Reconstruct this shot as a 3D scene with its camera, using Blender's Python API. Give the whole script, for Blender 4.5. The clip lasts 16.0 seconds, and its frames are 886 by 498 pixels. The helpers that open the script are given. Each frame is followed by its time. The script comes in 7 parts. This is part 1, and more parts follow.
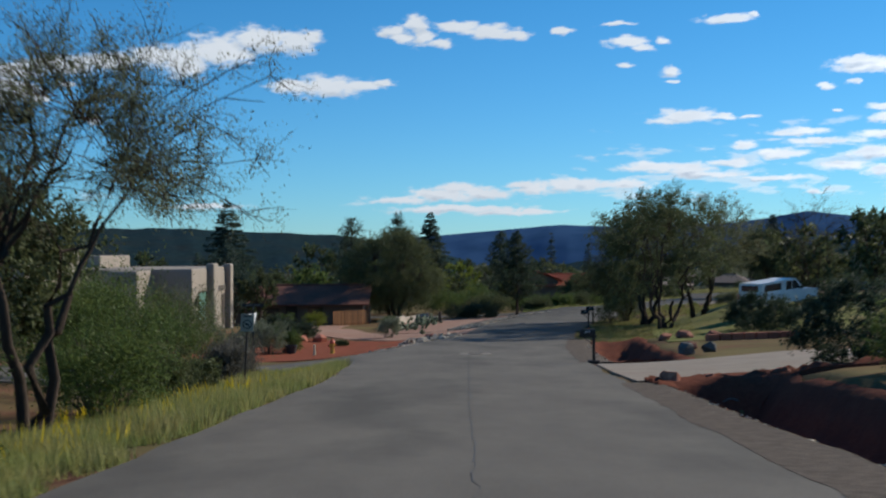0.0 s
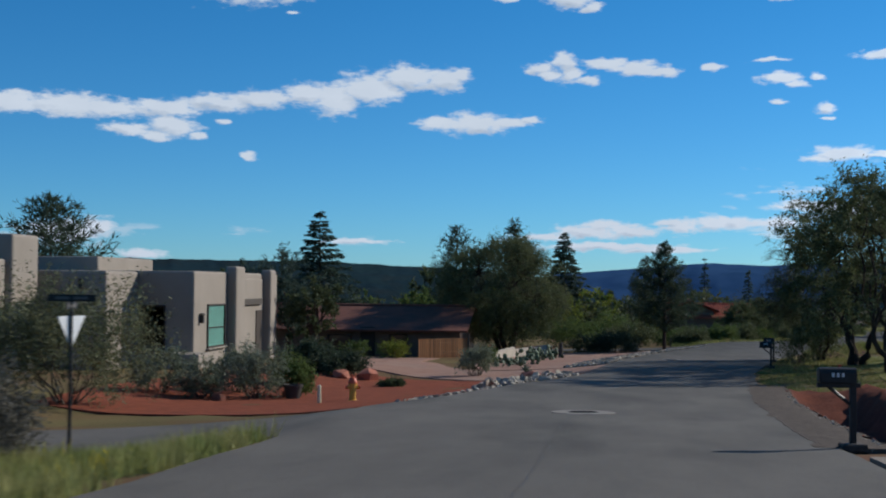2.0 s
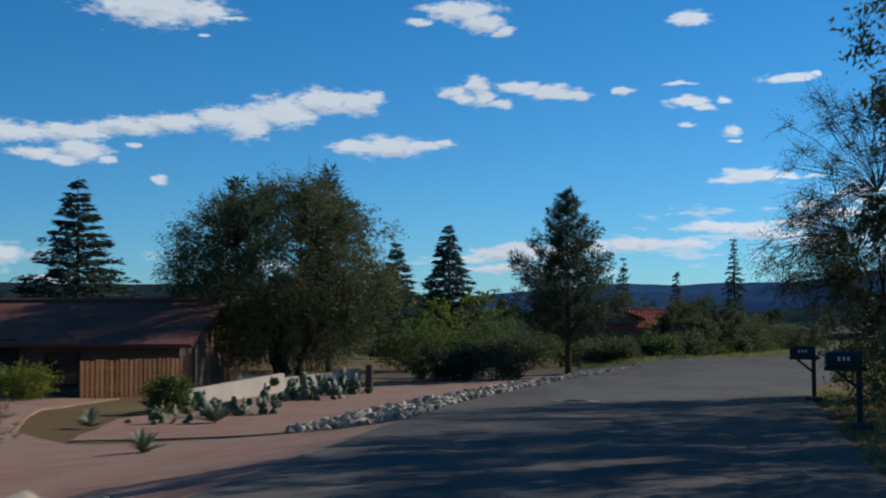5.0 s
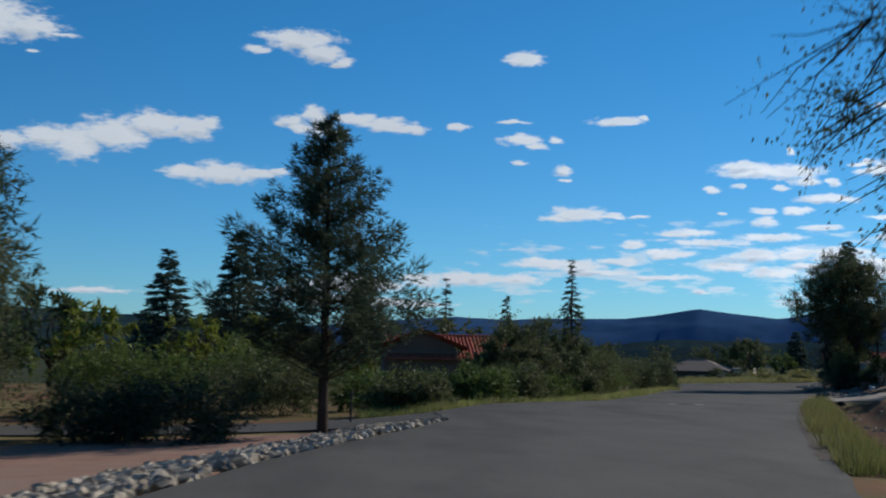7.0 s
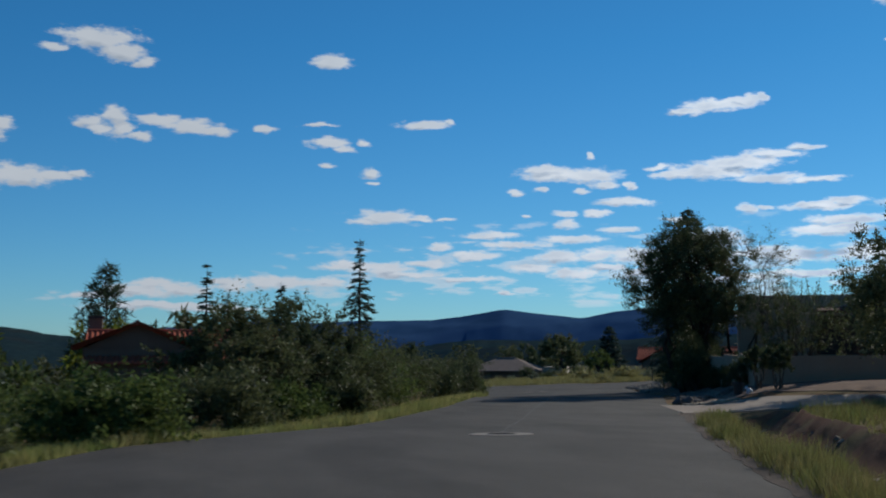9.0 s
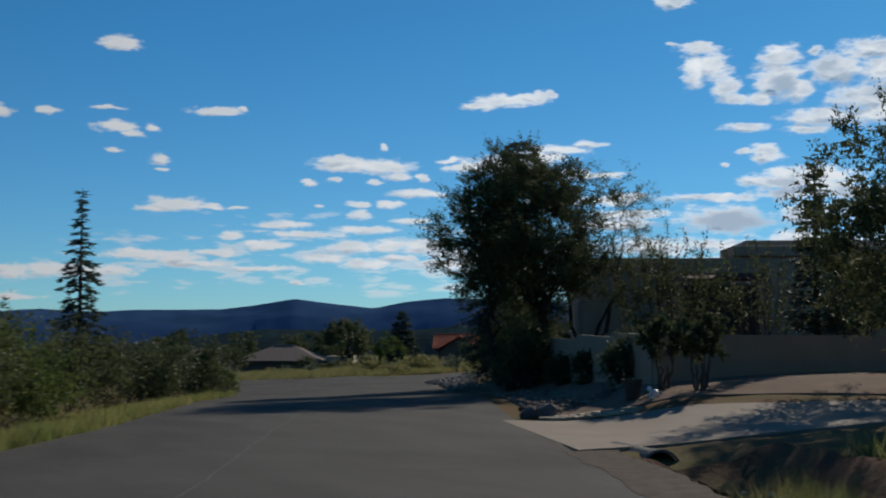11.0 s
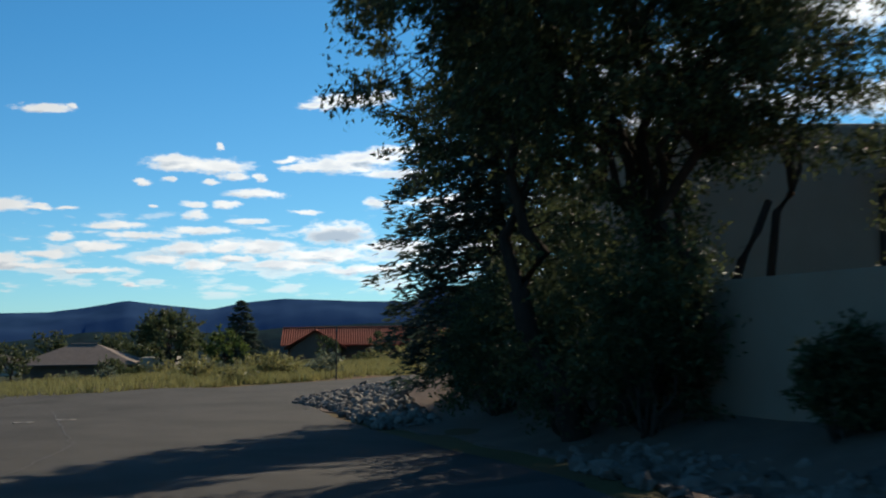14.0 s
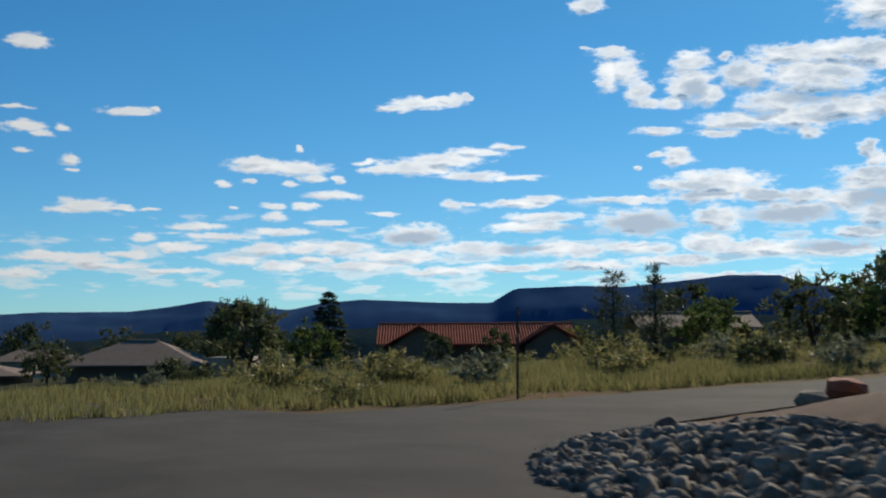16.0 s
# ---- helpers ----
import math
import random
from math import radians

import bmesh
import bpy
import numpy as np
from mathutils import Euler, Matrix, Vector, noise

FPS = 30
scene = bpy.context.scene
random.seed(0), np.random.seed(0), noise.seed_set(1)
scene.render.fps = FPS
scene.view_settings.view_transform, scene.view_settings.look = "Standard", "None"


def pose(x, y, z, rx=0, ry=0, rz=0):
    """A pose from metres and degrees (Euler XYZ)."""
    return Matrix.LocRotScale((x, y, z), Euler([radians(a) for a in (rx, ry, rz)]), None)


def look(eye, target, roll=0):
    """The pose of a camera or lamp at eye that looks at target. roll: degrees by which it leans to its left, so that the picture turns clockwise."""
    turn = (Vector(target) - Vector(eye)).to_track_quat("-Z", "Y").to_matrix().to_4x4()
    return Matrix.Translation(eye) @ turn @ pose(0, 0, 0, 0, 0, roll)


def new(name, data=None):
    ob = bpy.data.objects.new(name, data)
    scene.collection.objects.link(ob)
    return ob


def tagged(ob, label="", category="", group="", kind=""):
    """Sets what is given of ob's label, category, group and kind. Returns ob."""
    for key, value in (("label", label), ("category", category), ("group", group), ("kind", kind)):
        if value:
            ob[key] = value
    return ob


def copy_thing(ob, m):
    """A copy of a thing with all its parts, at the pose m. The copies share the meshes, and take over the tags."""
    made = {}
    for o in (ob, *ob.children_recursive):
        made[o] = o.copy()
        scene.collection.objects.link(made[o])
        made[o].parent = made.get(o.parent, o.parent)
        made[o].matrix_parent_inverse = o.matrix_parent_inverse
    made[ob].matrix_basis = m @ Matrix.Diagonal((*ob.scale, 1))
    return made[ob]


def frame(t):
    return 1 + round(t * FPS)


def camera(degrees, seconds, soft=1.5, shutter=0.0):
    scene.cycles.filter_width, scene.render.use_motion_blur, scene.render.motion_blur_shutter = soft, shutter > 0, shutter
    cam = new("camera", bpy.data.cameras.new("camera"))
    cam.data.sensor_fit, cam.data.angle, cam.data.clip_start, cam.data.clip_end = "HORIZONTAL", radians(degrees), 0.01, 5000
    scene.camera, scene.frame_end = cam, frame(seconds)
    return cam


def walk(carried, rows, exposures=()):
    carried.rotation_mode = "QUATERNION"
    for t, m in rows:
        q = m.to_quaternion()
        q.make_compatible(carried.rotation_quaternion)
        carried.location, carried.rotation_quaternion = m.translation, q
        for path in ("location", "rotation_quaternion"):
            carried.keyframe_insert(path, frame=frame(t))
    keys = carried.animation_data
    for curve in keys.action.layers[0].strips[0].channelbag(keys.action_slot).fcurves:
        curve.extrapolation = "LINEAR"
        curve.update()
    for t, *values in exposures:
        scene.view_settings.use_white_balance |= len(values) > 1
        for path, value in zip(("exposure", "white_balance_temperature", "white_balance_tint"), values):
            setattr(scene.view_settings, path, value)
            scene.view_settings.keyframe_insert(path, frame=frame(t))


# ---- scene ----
cam = camera(40.07, 16.0, soft=2.0, shutter=0.3)
walk(cam, [
    (0.0, pose(-0.00, 0.00, -0.00, 90.00, 0.40, 0.00)),
    (0.5, pose(0.29, 6.00, -0.44, 88.37, 0.32, 2.19)),
    (1.0, pose(0.60, 12.03, -0.86, 90.79, 0.35, 4.20)),
    (1.5, pose(0.99, 18.04, -1.26, 91.72, -0.74, 5.62)),
    (2.0, pose(1.41, 23.95, -1.66, 91.72, -0.46, 6.83)),
    (2.5, pose(1.86, 29.80, -2.00, 92.46, -0.09, 5.63)),
    (3.0, pose(2.28, 35.65, -2.32, 92.47, 0.16, 4.82)),
    (5.5, pose(4.64, 66.43, -3.54, 92.98, 0.07, 1.43)),
    (6.0, pose(5.28, 71.69, -3.67, 93.46, -0.07, -0.58)),
    (6.5, pose(6.04, 76.80, -3.79, 94.47, -0.43, -2.75)),
    (7.0, pose(6.98, 81.83, -3.88, 94.35, -1.00, -5.12)),
    (7.5, pose(8.17, 86.79, -3.98, 94.60, -0.70, -7.29)),
    (8.0, pose(9.61, 91.90, -4.09, 94.41, -0.75, -9.38)),
    (8.5, pose(11.13, 97.07, -4.17, 94.22, -0.43, -11.70)),
    (9.0, pose(12.80, 102.30, -4.25, 94.56, 0.05, -14.09)),
    (9.5, pose(14.65, 107.53, -4.33, 93.78, -0.20, -15.87)),
    (10.0, pose(16.66, 112.75, -4.41, 93.61, -0.40, -17.25)),
    (12.5, pose(26.86, 138.12, -5.26, 94.83, 0.74, -32.34)),
    (13.0, pose(28.79, 143.08, -5.34, 94.35, 0.85, -31.91)),
    (13.5, pose(30.71, 148.04, -5.40, 93.91, 0.86, -31.62)),
    (14.0, pose(32.66, 153.05, -5.46, 94.07, 0.67, -31.45)),
    (14.5, pose(34.60, 158.08, -5.50, 93.87, 0.58, -30.77)),
    (15.0, pose(36.43, 163.17, -5.56, 93.65, 0.07, -29.90)),
    (15.5, pose(38.22, 168.28, -5.67, 93.60, 0.04, -28.75)),
    (16.0, pose(39.96, 173.43, -5.77, 94.19, 0.21, -27.84)),
], exposures=((0, 0.0, 6300, 10), (1.5, -0.1, 6000, 10), (3, -0.28, 5900, 10), (5.5, -0.22, 6100, 10), (7, -0.28, 6150, 10), (8, -0.38, 6200, 10), (9, -0.52, 6200, 10), (10, -0.64, 6300, 10), (11.2, -0.46, 6700, 10), (12.5, -0.16, 7200, 10), (14, -0.06, 7100, 10), (15, -0.18, 6900, 10), (16, -0.25, 6900, 10)))

# ---- sky, sun, clouds ----
SUN_AZ, SUN_EL = radians(53), radians(28)      # azimuth from +y towards +x


def nd(tree, kind, **kw):
    n = tree.nodes.new(kind)
    for k, v in kw.items():
        if k in n.inputs:
            n.inputs[k].default_value = v
        elif k == "operation":
            n.operation = v
        elif k == "data_type":
            n.data_type = v
        elif k == "blend_type":
            n.blend_type = v
        elif k == "interpolation_type":
            n.interpolation_type = v
        else:
            raise ValueError(k)
    return n


def op(tree, what, a, b=None, c=None, clamp=False):
    n = tree.nodes.new("ShaderNodeMath")
    n.operation, n.use_clamp = what, clamp
    for i, v in enumerate((a, b, c)):
        if v is None:
            continue
        if isinstance(v, (int, float)):
            n.inputs[i].default_value = v
        else:
            tree.links.new(v, n.inputs[i])
    return n.outputs[0]


# clouds as unions of ellipses: azimuth, elevation, half width, half height in degrees
CLOUDS_WEST = [(-24.2, 8.02, 2.53, 0.64), (-26.5, 8.02, 1.86, 0.59), (-22.2, 7.93, 1.86, 0.48), (-19.7, 8.06, 2.26, 0.45), (-17.4, 8.36, 1.99, 0.53), (-15.4, 8.6, 1.73,
    0.51), (-13.3, 8.83, 1.46, 0.66), (-12.0, 8.72, 1.38, 0.96), (-10.3, 9.21, 1.91, 0.85), (-8.5, 9.75, 1.65, 0.69), (-6.9, 9.65, 1.28, 0.66), (-6.12, 9.84, 0.69, 0.37),
    (-21.5, 7.03, 1.28, 0.35), (-19.8, 7.36, 0.85, 0.56), (-19.2, 7.16, 1.2, 0.48), (-20.2, 6.76, 1.01, 0.29), (-18.43, 6.8, 0.53, 0.24), (-17.17, 7.45, 0.37, 0.16),
    (-15.98, 5.96, 0.51, 0.21), (-5.3, 7.62, 1.91, 0.61), (-7.1, 7.67, 1.22, 0.35), (-3.9, 7.71, 1.44, 0.29), (-2.75, 7.8, 0.69, 0.19)]
CLOUDS_HIGH = [(-16.4, 13.92, 3.14, 1.17), (-14.2, 13.61, 1.65, 0.59), (-12.8, 13.4, 0.9, 0.13), (-14.1, 12.56, 0.35, 0.13), (-1.9, 13.91, 2.07, 0.59), (-0.9, 13.34,
    1.28, 0.53), (-3.9, 13.41, 0.85, 0.19), (0.15, 12.95, 0.69, 0.32), (8.8, 13.25, 0.98, 0.37), (-2.3, 10.16, 0.9, 0.35), (-1.2, 10.53, 0.74, 0.45), (-0.93, 9.9, 0.59,
    0.51), (-0.02, 9.61, 0.69, 0.29), (-1.85, 9.88, 0.64, 0.27), (0.8, 10.39, 1.28, 0.29), (2.3, 10.14, 1.54, 0.43), (3.4, 9.97, 0.9, 0.29), (5.61, 10.08, 0.59, 0.24),
    (8.3, 10.32, 0.98, 0.09)]
CLOUDS_NORTH = [(8.7, 9.48, 1.06, 0.32), (9.35, 9.23, 0.64, 0.24), (10.34, 9.58, 0.4, 0.19), (8.69, 8.44, 0.48, 0.13), (10.63, 8.07, 0.53, 0.27), (10.75, 7.63, 0.43,
    0.11), (13.2, 10.36, 1.46, 0.21), (14.33, 10.48, 0.37, 0.13), (11.4, 6.08, 1.44, 0.35), (10.5, 5.87, 1.06, 0.19), (13.0, 5.96, 1.12, 0.13), (14.26, 6.03, 0.64, 0.08)]
CLOUDS_LOW_WEST = [(-24.2, 2.28, 2.26, 0.69), (-22.8, 2.53, 0.96, 0.53), (-20.8, 1.37, 1.28, 0.27), (-0.1, 2.58, 1.86, 0.43), (2.0, 2.59, 1.6, 0.37), (4.3, 2.83, 1.28,
    0.37), (5.9, 2.95, 1.33, 0.43), (6.8, 2.99, 0.85, 0.35), (-2.0, 2.33, 1.73, 0.19), (0.9, 1.88, 3.99, 0.21), (3.3, 1.71, 2.66, 0.16), (-11.0, 2.05, 1.99, 0.16)]
CLOUDS_MIDDLE = [(20.0, 7.98, 2.45, 0.4), (19.0, 8.22, 1.38, 0.32), (21.4, 7.89, 1.22, 0.35), (21.7, 7.49, 0.85, 0.21), (21.04, 8.84, 0.24, 0.24), (17.61, 7.19, 0.53,
    0.16), (18.68, 7.27, 0.4, 0.13), (20.69, 7.21, 0.53, 0.13), (22.94, 7.37, 0.35, 0.24), (22.7, 6.69, 1.54, 0.21), (26.7, 8.06, 2.18, 0.45), (25.3, 7.88, 2.02, 0.24),
    (27.9, 8.34, 2.18, 0.4), (29.4, 8.68, 1.65, 0.29), (30.7, 9.0, 0.9, 0.19), (29.2, 7.61, 1.91, 0.27), (31.4, 7.52, 1.44, 0.16), (24.21, 8.27, 0.69, 0.13), (27.0,
    11.01, 1.91, 0.35), (28.2, 11.17, 1.22, 0.29), (25.6, 10.77, 1.12, 0.21), (29.04, 11.24, 0.37, 0.24)]
CLOUDS_BANK = [(18.02, 6.1, 0.27, 0.11), (19.89, 6.2, 0.69, 0.16), (19.89, 5.72, 0.64, 0.24), (21.35, 6.19, 0.72, 0.19), (16.3, 5.19, 1.54, 0.24), (17.5, 4.74, 1.99,
    0.16), (15.5, 4.26, 1.44, 0.27), (14.01, 4.68, 0.64, 0.24), (20.3, 4.98, 1.7, 0.24), (22.4, 5.39, 1.12, 0.19), (19.6, 4.16, 1.46, 0.4), (21.3, 4.23, 1.22, 0.32),
    (18.2, 3.63, 1.38, 0.29), (13.3, 3.85, 1.44, 0.24), (11.5, 3.59, 1.38, 0.4), (9.8, 3.76, 1.76, 0.29), (12.3, 3.33, 2.53, 0.19), (15.2, 3.11, 2.13, 0.16), (17.09,
    2.48, 0.69, 0.11), (20.3, 3.36, 1.6, 0.29), (21.9, 3.65, 1.12, 0.24), (8.3, 2.96, 1.73, 0.29), (0.6, 2.85, 1.46, 0.27), (3.7, 3.0, 0.9, 0.21)]
CLOUDS_EAST = [(34.8, 15.39, 0.96, 0.45), (35.9, 13.2, 1.06, 0.29), (35.67, 12.23, 0.64, 0.96), (36.5, 12.41, 0.96, 0.74), (37.13, 11.4, 0.74, 0.8), (34.78, 13.42, 0.37,
    0.11), (37.55, 10.87, 0.59, 0.27), (39.6, 12.64, 1.06, 0.61), (39.5, 11.62, 1.33, 1.06), (38.7, 10.85, 0.85, 0.32), (40.3, 11.17, 0.85, 0.64), (42.1, 12.0, 1.49,
    0.8), (44.1, 12.74, 2.23, 0.59), (46.1, 12.75, 2.45, 0.64), (47.9, 12.48, 1.6, 0.8), (45.3, 11.8, 2.98, 1.06), (43.5, 10.65, 2.13, 0.69), (41.5, 9.86, 1.97, 0.53),
    (40.7, 9.33, 1.22, 0.24), (44.5, 9.94, 2.45, 0.69), (46.5, 10.23, 2.18, 0.74), (48.1, 10.32, 1.2, 0.69), (44.75, 9.22, 0.8, 0.35)]
CLOUDS_SUNWARD = [(38.0, 9.56, 1.28, 0.24), (38.9, 8.17, 0.9, 0.32), (37.95, 8.46, 0.4, 0.21), (37.03, 7.89, 0.27, 0.11), (41.06, 12.87, 0.45, 0.24), (47.67, 7.91, 0.64,
    0.48), (28.29, 6.29, 0.59, 0.24), (29.04, 6.29, 0.45, 0.11), (31.4, 6.3, 1.97, 0.21), (32.6, 6.47, 1.06, 0.21), (24.95, 5.79, 0.8, 0.11), (39.9, 7.0, 2.07, 0.43),
    (38.6, 7.09, 1.12, 0.32), (41.5, 6.74, 1.38, 0.37), (36.3, 6.38, 2.53, 0.21), (42.7, 6.47, 1.38, 0.37), (44.4, 6.36, 1.7, 0.43), (46.4, 6.21, 1.91, 0.59), (47.5,
    6.79, 1.7, 0.43), (48.0, 5.59, 1.86, 0.96)]
CLOUDS_BANKS_EAST = [(32.6, 5.67, 2.18, 0.29), (32.0, 5.2, 2.23, 0.35), (37.0, 5.37, 2.45, 0.72), (40.7, 5.5, 1.38, 0.74), (43.9, 5.66, 2.53, 0.64), (40.3, 4.33, 1.65,
    0.69), (29.6, 4.15, 2.79, 0.4), (33.6, 4.12, 2.98, 0.45), (37.0, 4.13, 2.45, 0.37), (26.5, 4.81, 2.02, 0.64), (25.6, 3.82, 2.98, 0.4), (23.0, 4.22, 1.91, 0.43),
    (24.0, 3.4, 2.45, 0.27), (27.7, 3.12, 2.53, 0.24), (30.9, 3.29, 2.45, 0.24), (34.9, 3.37, 2.53, 0.27), (38.8, 3.55, 2.79, 0.32), (42.6, 4.02, 3.24, 0.48), (45.8,
    3.95, 2.79, 0.43), (47.1, 4.67, 1.7, 0.32), (41.4, 2.76, 3.99, 0.19)]
CLOUDS_BEYOND = [(48.3, 14.59, 2.34, 1.06), (50.7, 14.31, 2.53, 1.2), (52.7, 14.77, 1.76, 1.12), (50.7, 10.31, 2.5, 0.88), (52.3, 10.57, 1.17, 0.8), (40.7, 7.12, 2.77,
    0.69), (40.3, 6.51, 2.18, 0.37), (47.8, 7.16, 2.23, 0.66), (52.0, 7.85, 1.44, 0.66), (47.33, 8.36, 0.53, 0.48), (38.8, 8.45, 0.85, 0.37), (53.8, 6.98, 3.19, 1.06),
    (55.4, 10.07, 2.93, 1.33), (57.1, 12.56, 3.19, 1.6), (59.0, 7.35, 4.26, 1.6), (60.2, 10.55, 3.19, 1.06)]
# grey undersides of the thick clouds
CLOUD_CORES = [(37.2, 5.28, 2.26, 0.59), (43.9, 5.58, 2.39, 0.48), (47.5, 6.21, 1.6, 0.64), (26.5, 4.7, 1.65, 0.43), (45.0, 10.82, 2.39, 0.48), (42.3, 11.48, 1.06, 0.37),
    (41.8, 9.67, 1.06, 0.21), (46.0, 9.88, 1.6, 0.27), (39.74, 11.35, 0.8, 0.64), (31.5, 4.19, 1.6, 0.27), (40.2, 6.55, 1.6, 0.21), (45.8, 4.07, 2.39, 0.27), (34.1, 5.1,
    1.06, 0.27)]


def build_world():
    world = bpy.data.worlds.new("sky")
    scene.world = world
    world.use_nodes = True
    tr = world.node_tree
    tr.nodes.clear()
    ln = tr.links.new
    sky = nd(tr, "ShaderNodeTexSky")
    sky.sky_type, sky.sun_disc = "NISHITA", False
    sky.sun_elevation, sky.sun_rotation = SUN_EL, SUN_AZ
    sky.altitude, sky.air_density, sky.dust_density, sky.ozone_density = 1300, 0.9, 0.25, 3.0
    co = nd(tr, "ShaderNodeTexCoord")
    sep = nd(tr, "ShaderNodeSeparateXYZ")
    ln(co.outputs["Generated"], sep.inputs[0])
    x, y, z = sep.outputs
    az = op(tr, "MULTIPLY", op(tr, "ARCTAN2", x, y), 57.29578)
    el = op(tr, "MULTIPLY", op(tr, "ARCSINE", z), 57.29578)
    comb = nd(tr, "ShaderNodeCombineXYZ")
    ln(az, comb.inputs[0]), ln(el, comb.inputs[1])
    # ragged edges: the plane of the sky is warped by noise, broader than it is tall
    stretch = nd(tr, "ShaderNodeVectorMath", operation="MULTIPLY")
    stretch.inputs[1].default_value = (0.55, 1.3, 1)
    ln(comb.outputs[0], stretch.inputs[0])
    warp = nd(tr, "ShaderNodeTexNoise", Scale=1.5, Detail=5.0, Roughness=0.5)
    ln(stretch.outputs[0], warp.inputs["Vector"])
    off = nd(tr, "ShaderNodeVectorMath", operation="SUBTRACT")
    off.inputs[1].default_value = (0.5, 0.5, 0.5)
    ln(warp.outputs["Color"], off.inputs[0])
    amt = nd(tr, "ShaderNodeVectorMath", operation="MULTIPLY")
    amt.inputs[1].default_value = (1.1, 0.5, 0)
    ln(off.outputs[0], amt.inputs[0])
    add = nd(tr, "ShaderNodeVectorMath", operation="ADD")
    ln(comb.outputs[0], add.inputs[0]), ln(amt.outputs[0], add.inputs[1])
    flat = nd(tr, "ShaderNodeVectorMath", operation="MULTIPLY")
    flat.inputs[1].default_value = (1, 1, 0)
    ln(add.outputs[0], flat.inputs[0])

    def union(ellipses, soft, lift=0.0):
        """Distance to a union of ellipses, for points moved up by a part of each one's height."""
        near = None
        for a, e, w, h in ellipses:
            d = nd(tr, "ShaderNodeVectorMath", operation="MULTIPLY_ADD")
            d.inputs[1].default_value = (1 / w, 1 / h, 0)
            d.inputs[2].default_value = (-a / w + lift * .3, -e / h + lift, 0)
            ln(flat.outputs[0], d.inputs[0])
            le = nd(tr, "ShaderNodeVectorMath", operation="LENGTH")
            ln(d.outputs[0], le.inputs[0])
            near = le.outputs["Value"] if near is None else op(tr, "SMOOTH_MIN", near, le.outputs["Value"], soft)
        return near
    clouds = CLOUDS_WEST + CLOUDS_HIGH + CLOUDS_NORTH + CLOUDS_LOW_WEST + CLOUDS_MIDDLE + CLOUDS_BANK + CLOUDS_EAST + CLOUDS_SUNWARD + CLOUDS_BANKS_EAST + CLOUDS_BEYOND
    near, above = union(clouds, 0.12), union(clouds, 0.12, 0.55)
    fine = nd(tr, "ShaderNodeTexNoise", Scale=2.6, Detail=7.0, Roughness=0.62)
    ln(stretch.outputs[0], fine.inputs["Vector"])
    edge = op(tr, "ADD", near, op(tr, "MULTIPLY", op(tr, "SUBTRACT", fine.outputs["Fac"], 0.5), 1.5))
    mask = nd(tr, "ShaderNodeMapRange", interpolation_type="SMOOTHSTEP")
    for k, v in (("From Min", 1.1), ("From Max", 0.45), ("To Min", 0.0), ("To Max", 1.0)):
        mask.inputs[k].default_value = v
    ln(edge, mask.inputs["Value"])
    # a bank of many small clouds low over the hills, thicker towards the sun
    low = nd(tr, "ShaderNodeVectorMath", operation="MULTIPLY")
    low.inputs[1].default_value = (0.4, 1.7, 1)
    ln(comb.outputs[0], low.inputs[0])
    band = nd(tr, "ShaderNodeTexNoise", Scale=1.0, Detail=6.0, Roughness=0.55)
    ln(low.outputs[0], band.inputs["Vector"])
    window = op(tr, "MULTIPLY", op(tr, "MULTIPLY", op(tr, "SUBTRACT", el, 1.6), 1.2, clamp=True), op(tr, "SUBTRACT", 1.0, op(tr, "MULTIPLY", op(tr, "SUBTRACT", el, 4.0), 0.4, clamp=True)))
    window = op(tr, "MULTIPLY", window, op(tr, "ADD", 0.55, op(tr, "MULTIPLY", op(tr, "SUBTRACT", az, 3), 0.03, clamp=True), clamp=True))
    westward = op(tr, "SUBTRACT", 1.0, op(tr, "MULTIPLY", op(tr, "SUBTRACT", az, 4), 0.2, clamp=True))
    window = op(tr, "MULTIPLY", window, op(tr, "SUBTRACT", 1.0, op(tr, "MULTIPLY", westward, op(tr, "MULTIPLY", op(tr, "SUBTRACT", el, 2.2), 1.2, clamp=True))))
    haze = nd(tr, "ShaderNodeMapRange", interpolation_type="SMOOTHSTEP")
    for k, v in (("From Min", 0.47), ("From Max", 0.6), ("To Min", 0.0), ("To Max", 0.6)):
        haze.inputs[k].default_value = v
    ln(op(tr, "ADD", band.outputs["Fac"], op(tr, "MULTIPLY", op(tr, "SUBTRACT", window, 1), 0.14)), haze.inputs["Value"])
    cover = op(tr, "MAXIMUM", mask.outputs[0], op(tr, "MULTIPLY", haze.outputs[0], op(tr, "MULTIPLY", window, 2, clamp=True)))
    # puffs: lit on the side of the sun and above, grey beneath
    puffs = []
    for shift in ((0, 0, 0), (0.12, 0.45, 0)):
        mv = nd(tr, "ShaderNodeVectorMath", operation="ADD")
        mv.inputs[1].default_value = shift
        ln(stretch.outputs[0], mv.inputs[0])
        n = nd(tr, "ShaderNodeTexNoise", Scale=0.9, Detail=5.0, Roughness=0.55)
        ln(mv.outputs[0], n.inputs["Vector"])
        puffs.append(n.outputs["Fac"])
    relief = op(tr, "MULTIPLY", op(tr, "SUBTRACT", puffs[1], puffs[0]), 1.7)
    heart = nd(tr, "ShaderNodeMapRange", interpolation_type="SMOOTHSTEP")
    for k, v in (("From Min", 0.85), ("From Max", 0.4), ("To Min", 0.0), ("To Max", 1.0)):
        heart.inputs[k].default_value = v
    ln(edge, heart.inputs["Value"])
    core = nd(tr, "ShaderNodeMapRange", interpolation_type="SMOOTHSTEP")
